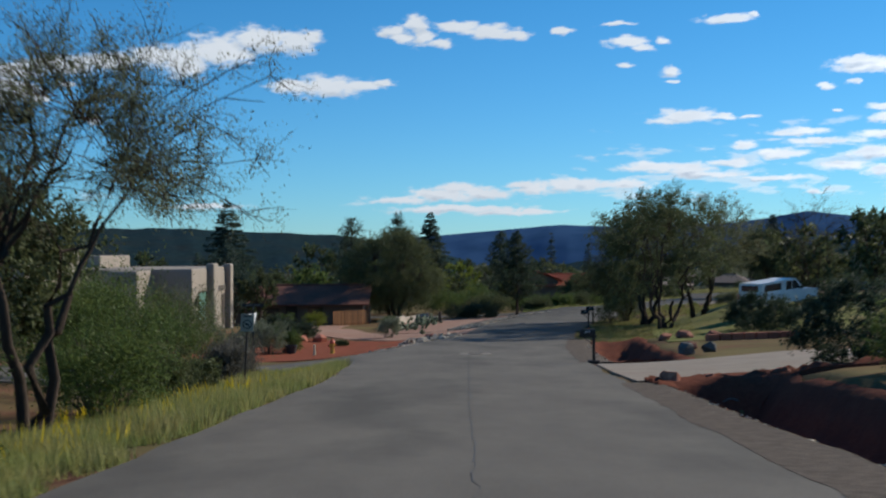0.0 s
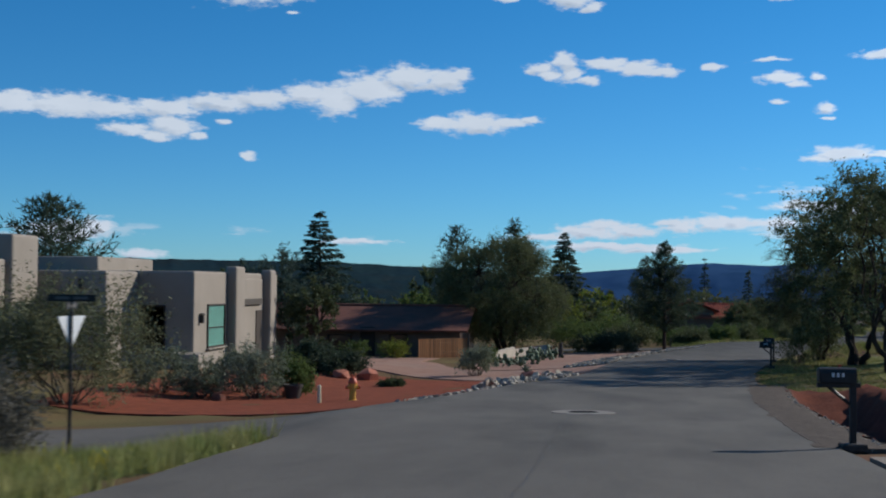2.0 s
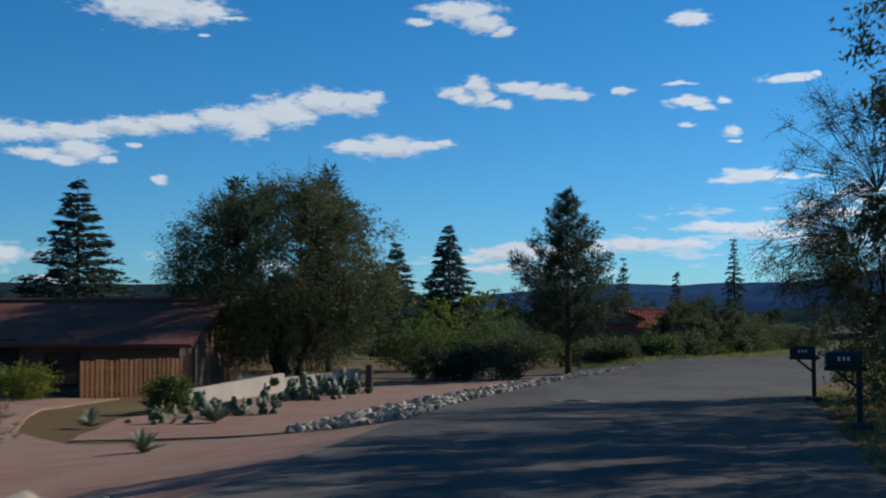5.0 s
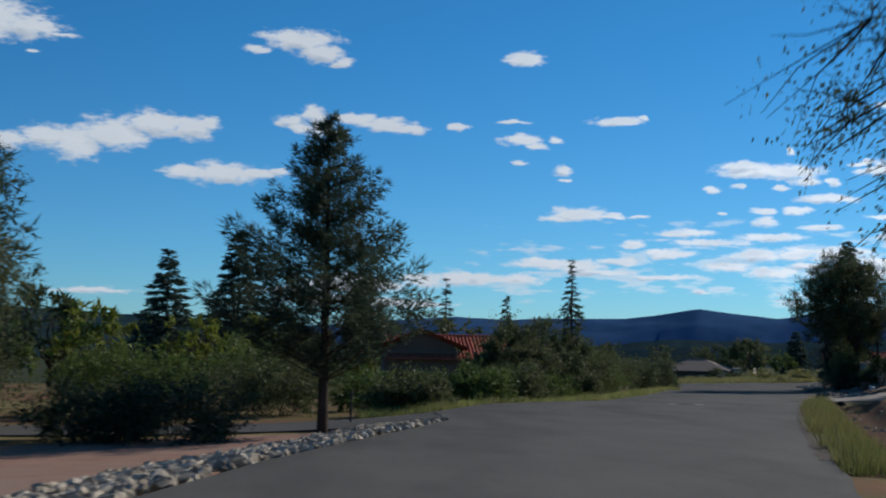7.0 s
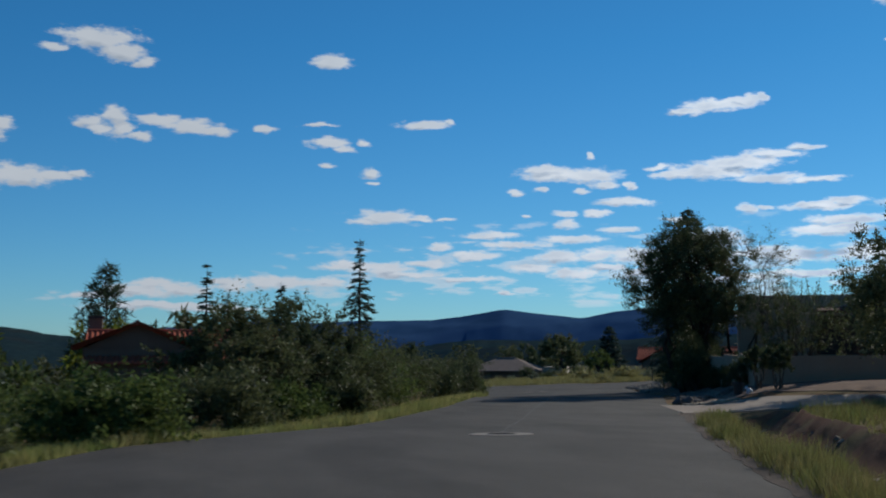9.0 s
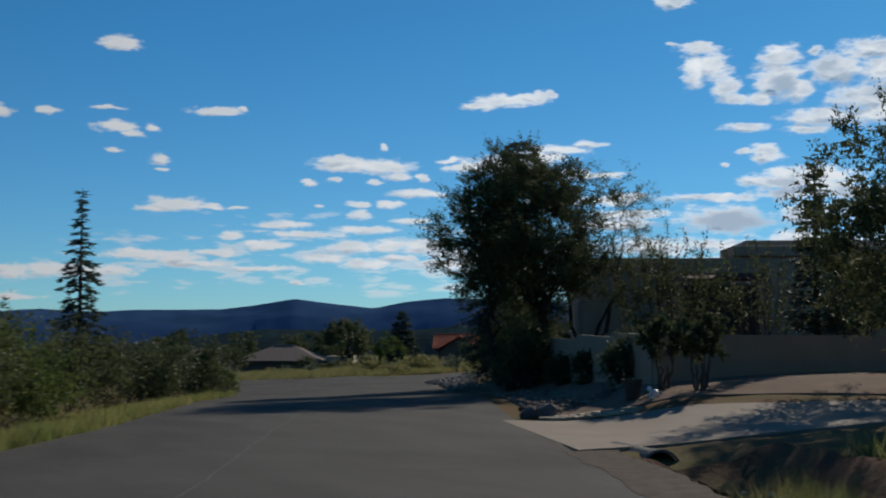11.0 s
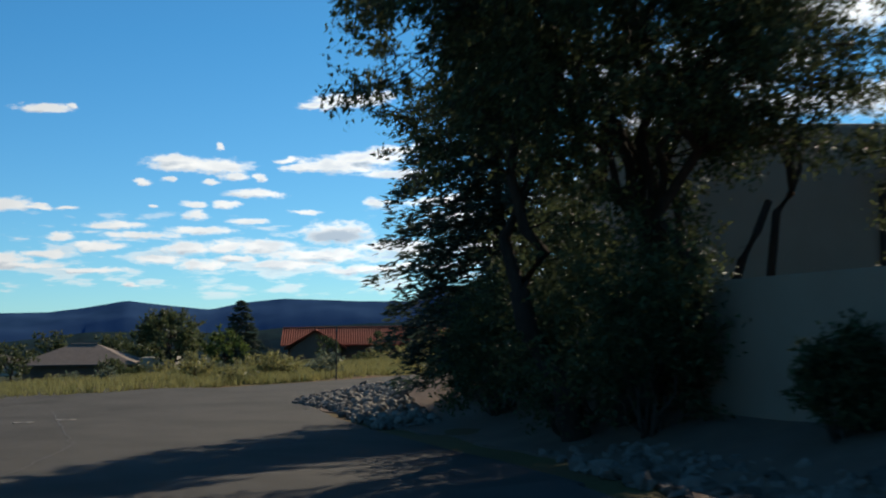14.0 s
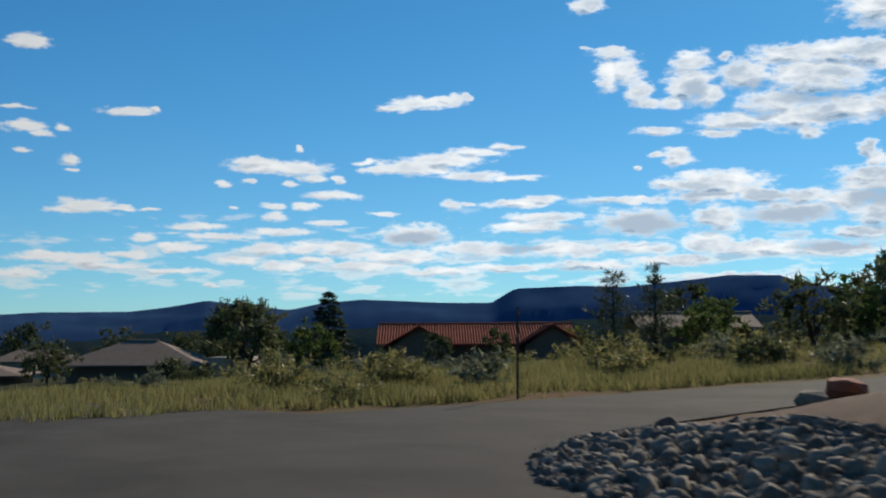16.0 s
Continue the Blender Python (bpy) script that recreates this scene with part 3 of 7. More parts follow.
def drape(name, A, B, mat, dz, label, category="", kind="structure", step=0.6, skirt=0.12, ragged=0.0, seed=0, lumpy=0.0):
    """A sheet of ground cover between the polylines A and B, laid on the land, with a skirt at its rim."""
    A, B = [np.array(p, float) for p in (A, B)]

    def even(P, n):
        d = np.concatenate([[0], np.cumsum(np.hypot(*np.diff(P, axis=0).T))])
        t = np.linspace(0, d[-1], n)
        return np.stack([np.interp(t, d, P[:, 0]), np.interp(t, d, P[:, 1])], 1)
    la = np.hypot(*np.diff(A, axis=0).T).sum()
    n = max(3, int(la / step))
    A, B = even(A, n), even(B, n)
    w = np.hypot(*(A - B).T).max()
    m = max(3, int(w / step) + 1)
    t = np.linspace(0, 1, m)[None, :, None]
    P = A[:, None] * (1 - t) + B[:, None] * t
    if ragged:
        rng = np.random.default_rng(seed)
        soft = np.array([.25, .5, .25])
        for k in (0, -1):
            wob = rng.normal(0, ragged, (2, n + 2))
            P[:, k] += np.stack([np.convolve(w2, soft, "valid") for w2 in wob], 1)
    Z = G(P[..., 0], P[..., 1]) + dz
    if lumpy:
        Z = Z + np.abs(np.random.default_rng(seed + 9).normal(0, lumpy, Z.shape)) * np.minimum(1, np.minimum(np.arange(m), np.arange(m)[::-1]))
    top = np.concatenate([P, Z[..., None]], -1).reshape(-1, 3)
    i = np.arange((n - 1) * m).reshape(n - 1, m)[:, :-1].ravel()
    F = np.stack([i, i + 1, i + m + 1, i + m], 1)
    rim = np.concatenate([np.arange(m), np.arange(1, n) * m + m - 1, (n - 1) * m + np.arange(m - 2, -1, -1), np.arange(n - 2, 0, -1) * m])
    low = top[rim] - [0, 0, skirt + dz]
    a = len(top) + np.arange(len(rim))
    b = a + len(rim)
    S = np.stack([a, b, np.roll(b, -1), np.roll(a, -1)], 1)
    ob = new(name, raw(name, np.concatenate([top, top[rim], low]), np.concatenate([F, S]), mat, False))
    if ob.data.polygons[0].normal.z < 0:
        ob.data.flip_normals()
    ob.data.polygons.foreach_set("use_smooth", [i < len(F) for i in range(len(ob.data.polygons))])
    return tagged(ob, label, category or name.replace("_", " "), kind=kind)


build_ground()

# ---- roads, drives, beds ----
def edge(ys, xs, y0, y1, n=60, off=0.0):
    return [(float(np.interp(y, ys, xs)) + off, y) for y in np.linspace(y0, y1, n)]


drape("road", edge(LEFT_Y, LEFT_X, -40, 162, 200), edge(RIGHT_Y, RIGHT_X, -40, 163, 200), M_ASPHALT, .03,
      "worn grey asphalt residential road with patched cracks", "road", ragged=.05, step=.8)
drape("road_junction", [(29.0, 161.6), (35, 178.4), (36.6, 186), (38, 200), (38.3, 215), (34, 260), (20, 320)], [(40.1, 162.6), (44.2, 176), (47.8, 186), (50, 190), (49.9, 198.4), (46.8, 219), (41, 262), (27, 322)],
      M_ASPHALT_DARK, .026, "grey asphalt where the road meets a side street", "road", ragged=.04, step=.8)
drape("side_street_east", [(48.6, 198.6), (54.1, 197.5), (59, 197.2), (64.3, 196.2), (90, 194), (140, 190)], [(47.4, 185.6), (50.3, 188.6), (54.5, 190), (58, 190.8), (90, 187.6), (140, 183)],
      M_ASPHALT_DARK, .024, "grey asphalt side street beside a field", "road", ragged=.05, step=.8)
drape("side_street_west", [(-2.6, 42.6), (-4.4, 41.6), (-8, 40), (-30, 30), (-60, 16)], [(-3.2, 50.9), (-5, 49.9), (-8.4, 47.9), (-33, 37), (-63, 23)], M_ASPHALT, .025, "grey asphalt side street", "road", step=.8)
drape("side_street_middle", [(10.2, 112.8), (6.5, 113.2), (0, 112.2), (-40, 106)], [(12.6, 125.2), (9.4, 119), (5.1, 117.4), (-40, 112)], M_ASPHALT, .024, "grey asphalt side street behind a pine", "road", step=.8)
# shoulders
drape("shoulder_south", edge(RIGHT_Y, RIGHT_X, -20, 29.4, 60, -.25), edge(RIGHT_Y, RIGHT_X, -20, 29.4, 60, .7), M_SHOULDER, .034, "loose reddish gravel road shoulder", "shoulder", ragged=.05, step=.3)
drape("shoulder_middle", edge(RIGHT_Y, RIGHT_X, 42, 66, 60, -.3), edge(RIGHT_Y, RIGHT_X, 42, 66, 60, .9), M_SHOULDER, .034, "loose gravel road shoulder", "shoulder", ragged=.06, step=.3, seed=2)
drape("shoulder_north", edge(RIGHT_Y, RIGHT_X, 100, 139, 60, -.15), edge(RIGHT_Y, RIGHT_X, 100, 139, 60, .7), M_SHOULDER, .034, "loose gravel road shoulder", "shoulder", ragged=.06, step=.3, seed=3)
# red banks of the ditch
drape("ditch_bank_south", edge(RIGHT_Y, RIGHT_X, -20, 28.6, 60, .7), edge(RIGHT_Y, RIGHT_X, -20, 28.6, 60, 3.7), M_BANK, .02, "bare red earth ditch", "ditch", ragged=.12, step=.35, lumpy=.07)
drape("ditch_bank_middle", edge(RIGHT_Y, RIGHT_X, 42, 64, 60, .9), edge(RIGHT_Y, RIGHT_X, 42, 64, 60, 3.7), M_BANK, .02, "bare red earth ditch cut into a lawn", "ditch", ragged=.15, step=.35, lumpy=.07)
drape("ditch_bank_north", edge(RIGHT_Y, RIGHT_X, 96, 138, 60, .8), edge(RIGHT_Y, RIGHT_X, 96, 138, 60, 3.7), M_BROWNBANK, .02, "bare reddish brown earth ditch", "ditch", ragged=.15, step=.35, lumpy=.07)
# drives
drape("ditch_head", [(5, 28.2), (10, 28.2), (17, 28.2)], [(5, 30.3), (8.7, 32.4), (14.2, 35.8)], M_BANK, .03, "bare red earth beside a driveway", "earth bank", step=.4, lumpy=.07)
drape("driveway_south", [(4.8, 30.2), (8.5, 32.3), (14, 35.6), (22, 38), (40, 42.6)], [(5.1, 40.6), (9, 42), (13, 44.5), (21, 46), (40, 50)], M_CONCRETE, .035, "pale tan concrete driveway", "driveway", step=.8)
drape("driveway_west", [(1.2, 71.2), (-2.8, 72), (-9, 79), (-13.5, 86), (-14, 97)], [(2.4, 81.2), (-3.2, 81), (-5.4, 84), (-8, 92), (-7.5, 97)], M_PINK, .03, "pinkish concrete driveway", "driveway", step=.8)
drape("driveway_north", [(30.2, 139.2), (34, 139.8), (39, 139.5), (48, 136)], [(33.1, 147.6), (35.2, 145.2), (38.5, 143.6), (44, 142), (52, 140)], M_CONCRETE, .035, "pale concrete driveway over a culvert", "driveway", step=.6)
# beds
M_YARD = material("brown_gravel", (.22, .155, .115), .95, (.17, .12, .09), 1.3, .4, .6, 34, third=(.19, .14, .11), third_scale=.3, spec=.05)
drape("red_gravel_bed", [(-4.8, 51.6), (-3.4, 53), (-2.5, 56), (-1.4, 60), (-.9, 64.5), (.8, 70.8)], [(-13, 54), (-13.6, 60), (-13.5, 66), (-12.5, 72), (-8, 75), (-3, 71.8)], M_RED, .02, "garden bed of red cinder gravel", "gravel bed", ragged=.12, step=.5)
drape("pink_gravel_bed", [(2.3, 81.6), (3, 87), (4.4, 93), (5.8, 99.3), (9.4, 111.5)], [(-3.6, 82.2), (-4.6, 87), (-4.4, 91), (-3.1, 101), (-1.2, 106.8), (3.6, 111.6)], M_PINK, .02, "bed of pinkish gravel beside the road", "gravel bed", ragged=.1, step=.5)
drape("brown_gravel_bed", [(34.2, 147.4), (38, 156), (41, 163), (43, 170), (46, 181), (47.6, 185.5), (50, 188)], [(44.6, 142.6), (45, 154), (46, 164), (49, 174), (54, 184), (57, 187), (61, 190.4)], M_YARD, .02, "reddish brown gravel yard", "gravel bed", ragged=.1, step=.5)
drape("lawn", edge(RIGHT_Y, RIGHT_X, 58, 92, 40, 4.6), [(32, 58), (34, 75), (36, 92)], M_LAWN, .02, "thin patchy yellow-green lawn", "lawn", ragged=.2, step=.8)
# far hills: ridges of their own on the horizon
# the blue of distant haze is painted into the far hills' colour
M_HAZED_HILL = material("hazed_far_hill", (.04, .088, .178), 1.0, (.046, .098, .195), .004, third=(.031, .073, .15), third_scale=.008, spec=0)
# wooded slopes in front share some of that bluish tint
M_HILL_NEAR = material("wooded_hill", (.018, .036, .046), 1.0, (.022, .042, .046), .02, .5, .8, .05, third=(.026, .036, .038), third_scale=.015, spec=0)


def ridge(name, label, dist, crest, mat, deep, rough=0.0, seed=0, foot=-80):
    """A range of hills: crest is a list of (azimuth, elevation) in degrees as seen from the road."""
    az = np.linspace(crest[0][0], crest[-1][0], 420)
    el = np.interp(az, [c[0] for c in crest], [c[1] for c in crest])
    rng = np.random.default_rng(seed)
    bump = np.convolve(rng.normal(0, 1, 460), np.ones(5) / 5, "same")[:420] * rough
    rows = []
    for k in range(9):
        s = k / 8
        d = dist + deep * s
        zz = foot + (dist * np.tan(np.radians(el + bump)) - 4 - foot) * math.sin(s * math.pi / 2)
        if 0 < k < 8:
            zz = zz + np.convolve(rng.normal(0, 1, 460), np.ones(9) / 9, "same")[:420] * dist * .004
        rows.append(np.stack([20 + d * np.sin(np.radians(az)), 90 + d * np.cos(np.radians(az)), zz * (d / dist if k == 8 else 1)], 1))
    V = np.concatenate(rows)
    i = np.arange(8 * 420).reshape(8, 420)[:, :-1].ravel()
    tagged(new(name, raw(name, V, np.stack([i, i + 420, i + 421, i + 1], 1), mat, True)), label, "hills", kind="structure")


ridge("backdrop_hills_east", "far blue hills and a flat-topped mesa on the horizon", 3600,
      [(-2, .6), (0, .75), (3, 1.0), (5.5, 1.2), (8, 1.05), (9.7, 1.18), (13.4, 1.2), (15, 1.4), (16.8, 1.72), (18.5, 1.5), (20.5, 1.28), (22, 1.6), (23.8, 1.77), (27, 1.62), (29.8, 1.6), (30.9, 2.25), (33.8, 2.35), (36, 2.3), (39, 2.6), (40.6, 2.78), (42.7, 2.74), (44, 2.3), (48, 1.9), (60, 2), (100, 1.5), (130, 1)], M_HAZED_HILL, 500, .02, 1)
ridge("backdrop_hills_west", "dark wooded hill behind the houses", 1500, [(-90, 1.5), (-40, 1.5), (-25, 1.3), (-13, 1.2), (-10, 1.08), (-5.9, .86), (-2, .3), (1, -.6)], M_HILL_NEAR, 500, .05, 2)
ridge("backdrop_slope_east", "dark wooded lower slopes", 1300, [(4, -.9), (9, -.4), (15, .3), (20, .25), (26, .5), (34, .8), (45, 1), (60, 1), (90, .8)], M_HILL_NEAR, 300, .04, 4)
ridge("backdrop_hills_south", "low hills behind the road", 3600, [(130, 1), (160, 1.5), (200, 1.2), (240, 1.8), (272, 1.5)], M_HAZED_HILL, 500, .02, 5)

# ---- plants ----
def tubes(paths, n=4):
    """Tapered tubes along polylines: list of (points (k, 3), radii (k,))."""
    V, F, base = [], [], 0
    ang = np.linspace(0, 2 * np.pi, n, endpoint=False)
    for P, R in paths:
        P, R = np.asarray(P, float), np.asarray(R, float)
        d = np.gradient(P, axis=0)
        d /= np.linalg.norm(d, axis=1)[:, None] + 1e-9
        up = np.where(np.abs(d[:, 2:3]) > .9, [[1.0, 0, 0]], [[0, 0, 1.0]])
        a = np.cross(d, up)
        a /= np.linalg.norm(a, axis=1)[:, None] + 1e-9
        b = np.cross(d, a)
        ring = P[:, None] + R[:, None, None] * (a[:, None] * np.cos(ang)[None, :, None] + b[:, None] * np.sin(ang)[None, :, None])
        V.append(ring.reshape(-1, 3))
        k = len(P)
        i = np.arange((k - 1) * n)
        j = (i // n) * n + (i % n + 1) % n
        F.append(base + np.stack([i, j, j + n, i + n], 1))
        base += k * n
    return np.concatenate(V), np.concatenate(F)


def blades(pos, ax, nor, length, width):
    """Diamond leaves at pos along ax, facing nor."""
    ax = ax / (np.linalg.norm(ax, axis=1)[:, None] + 1e-9)
    side = np.cross(ax, nor)
    side /= np.linalg.norm(side, axis=1)[:, None] + 1e-9
    L, W = length[:, None], width[:, None]
    V = np.stack([pos + side * W * .5, pos + ax * L, pos - side * W * .5], 1).reshape(-1, 3)
    return V, np.arange(len(V)).reshape(-1, 3)


def spread(rng, n):
    v = rng.normal(size=(n, 3))
    return v / np.linalg.norm(v, axis=1)[:, None]


def sprays(rng, centres, radius, per, size, aspect=.4, droop=0.0, flat=1.0, heart=None, twigs=None):
    """Leaves on shoots that fan out from each centre, away from the heart of the crown; twigs gathers the shoots."""
    n = len(centres)
    r = np.broadcast_to(radius, n)
    k = max(4, per // 15)
    shoot = spread(rng, n * k).reshape(n, k, 3)
    if heart is not None:
        away = centres - np.asarray(heart, float)
        shoot = shoot + .6 * (away / (np.linalg.norm(away, axis=1)[:, None] + 1e-9))[:, None]
    shoot = shoot * rng.uniform(.5, 1.0, (n, k, 1)) * r[:, None, None]
    shoot[..., 2] *= flat
    own, which = np.repeat(np.arange(n), per), rng.integers(0, k, n * per)
    pick = shoot[own, which]
    f = (.08 + .92 * rng.random(n * per) ** .7)[:, None]
    o = pick * f + rng.normal(0, .085, (n * per, 3)) * r[own][:, None]
    o[:, 2] -= droop * .5 * (o[:, 0] ** 2 + o[:, 1] ** 2) / (r[own] + 1e-9)
    pos = centres[own] + o
    ax = pick / (np.linalg.norm(pick, axis=1)[:, None] + 1e-9) * .55 + spread(rng, n * per) * .8
    ax[:, 2] -= droop
    s = size * rng.uniform(.6, 1.35, n * per)
    if twigs is not None:
        for c, fan, rr in zip(centres, shoot, r):
            for v in fan[::2]:
                e = np.stack([c, c + v * .5 + rng.normal(0, .09, 3) * rr, c + v * .95 + rng.normal(0, .12, 3) * rr])
                e[:, 2] -= droop * .5 * ((e - c)[:, 0] ** 2 + (e - c)[:, 1] ** 2) / (rr + 1e-9)
                twigs.append((e, np.array([.007, .0045, .002])))
    return blades(pos, ax, spread(rng, n * per), s, s * aspect)


def crown_points(rng, n, centre, rad, gaps=.25, shell=.55, lumps=.45):
    """Clump centres in an uneven ellipsoid."""
    u = spread(rng, n * 3)
    u = u[u[:, 2] > -.75]
    lump = np.array([noise.noise(Vector(v * 1.7) + Vector(centre) * .37) for v in u])
    keep = lump > -gaps - .15
    u, lump = u[keep][:n], lump[keep][:n]
    r = (shell + (1 - shell) * rng.random(len(u))) * (1 + lumps * lump)
    return np.array(centre) + u * r[:, None] * np.array(rad)


def limb(rng, a, b, sag, k=6, wob=.06):
    a, b = np.asarray(a, float), np.asarray(b, float)
    t = np.linspace(0, 1, k)[:, None]
    P = a * (1 - t) + b * t
    d = np.linalg.norm(b - a)
    P[:, 2] += np.sin(t[:, 0] * np.pi) * sag * d
    P[1:-1] += rng.normal(0, wob * d, (k - 2, 3)) * .5
    return P


def tree(name, label, category, at, h, rad, seed, leafmat, barkmat=None, stems=1, clumps=70, per=90, size=.16, aspect=.4, clear=.3, trunk=.16, droop=.0, cr=.16,
         gaps=.25, lean=(0, 0), shell=.5, group="", crown_h=None, twigs=True, fill=0, extra=(), lumps=.45, fine=False):
    """A broad tree: trunk or several stems, limbs to every clump, and a crown of leaves with gaps."""
    rng = np.random.default_rng(seed)
    rx, ry = rad
    ch = (1 - clear) * h / 2 if crown_h is None else crown_h / 2
    centre = np.array([lean[0], lean[1], h - ch])
    tips = crown_points(rng, clumps, centre, (rx * .88, ry * .88, ch * .9), gaps, shell, lumps)
    if fill:
        u = spread(rng, fill) * (rng.random(fill) ** .4)[:, None]
        u[:, 2] = np.abs(u[:, 2]) * -.85
        tips = np.concatenate([tips, centre + u * np.array([rx * .85, ry * .85, ch])])
    for c, s, n in extra:
        tips = np.concatenate([tips, np.array(c) + spread(rng, n) * (rng.random(n) ** .45)[:, None] * np.array(s)])
    paths = []
    forks = []
    for i in range(stems):
        a = 6.28 * i / stems + rng.uniform(0, 2)
        s = .12 * h * (stems > 1)
        foot = np.array([math.cos(a) * trunk * (stems > 1) * 1.3, math.sin(a) * trunk * (stems > 1) * 1.3, -.15])
        top = np.array([lean[0] * .5 + math.cos(a) * s, lean[1] * .5 + math.sin(a) * s, h * max(clear, .18) * rng.uniform(.9, 1.2)])
        P = limb(rng, foot, top, 0, 6, .09)
        r = trunk / math.sqrt(stems) * 1.15
        paths.append((P, np.linspace(r * 1.25, r * .8, 6)))
        forks.append((P[-1], r * .8))
    k = min(len(tips), 7 if clumps < 60 else 11)
    heads = tips[rng.choice(len(tips), k, replace=False)] * .6 + centre * .4
    arms = []
    for q in heads:
        f, r = min(forks, key=lambda z: np.linalg.norm(z[0] - q))
        P = limb(rng, f, q, -.04, 7, .08)
        paths.append((P, np.linspace(r * .75, r * .25, 7)))
        arms.append((P, r * .25))
    for q in tips:
        P, r = min(arms, key=lambda z: np.min(np.linalg.norm(z[0][2:] - q, axis=1)))
        j = 2 + int(np.argmin(np.linalg.norm(P[2:] - q, axis=1)))
        T = limb(rng, P[j], q, .06, 4 if twigs else 3, .1)
        paths.append((T, np.linspace(max(.012, r * .5), .008, len(T))))
        if twigs and rng.random() < .7:
            paths.append((limb(rng, T[2], T[2] + (q - T[2]) * .8 + rng.normal(0, .05 * rx, 3), .03, 3), np.linspace(.012, .006, 3)))
    ob = thing(name, pose(at[0], at[1], gz(*at)), label, category, group)
    shoots = [] if fine else None
    LV, LF = sprays(rng, tips, cr * (rx + ry + ch) / 2.2 * rng.uniform(.7, 1.25, len(tips)), per, size, aspect, droop, heart=centre, twigs=shoots)
    V, F = tubes(paths[:stems + k], 6)
    V2, F2 = tubes(paths[stems + k:] + (shoots or []), 3)
    V, F = np.concatenate([V, V2]), np.concatenate([F, F2 + len(V)])
    child("trunk", raw("trunk", V, F, barkmat or M_BARK, True), ob)
    child("crown", raw("crown", LV, LF, leafmat), ob)
    return ob


def bush(name, label, at, rad, h, seed, leafmat, clumps=26, per=90, size=.1, aspect=.45, stems=7, category="bush", group="", gaps=.3, dz=0.0, cr=.2, shell=.35, lumps=.45):
    """A shrub: stems from the ground and leaf clumps down to it."""
    rng = np.random.default_rng(seed)
    rx, ry = rad
    tips = crown_points(rng, clumps, (0, 0, h * .48), (rx * .82, ry * .82, h * .5), gaps, shell, lumps)
    tips[:, 2] = np.clip(tips[:, 2], h * .1, None)
    paths = []
    for q in tips[:: max(1, len(tips) // (stems * 2))]:
        paths.append((limb(rng, np.array([q[0] * .2, q[1] * .2, -.1]), q, -.05, 5, .08), np.linspace(.014 + .008 * h, .006, 5)))
    ob = thing(name, pose(at[0], at[1], gz(*at) + dz), label, category, group)
    V, F = tubes(paths, 3)
    child("woody_base", raw("woody_base", V, F, M_PALEBARK, True), ob)
    V, F = sprays(rng, tips, cr * (rx + ry + h) * .6 * rng.uniform(.75, 1.25, len(tips)), per, size, aspect, heart=(0, 0, h * .3))
    V[:, 2] = np.clip(V[:, 2], -.04, None)
    child("foliage", raw("foliage", V, F, leafmat), ob)
    return ob


def side_of(d):
    return np.cross(d, [0, 0, 1.0])


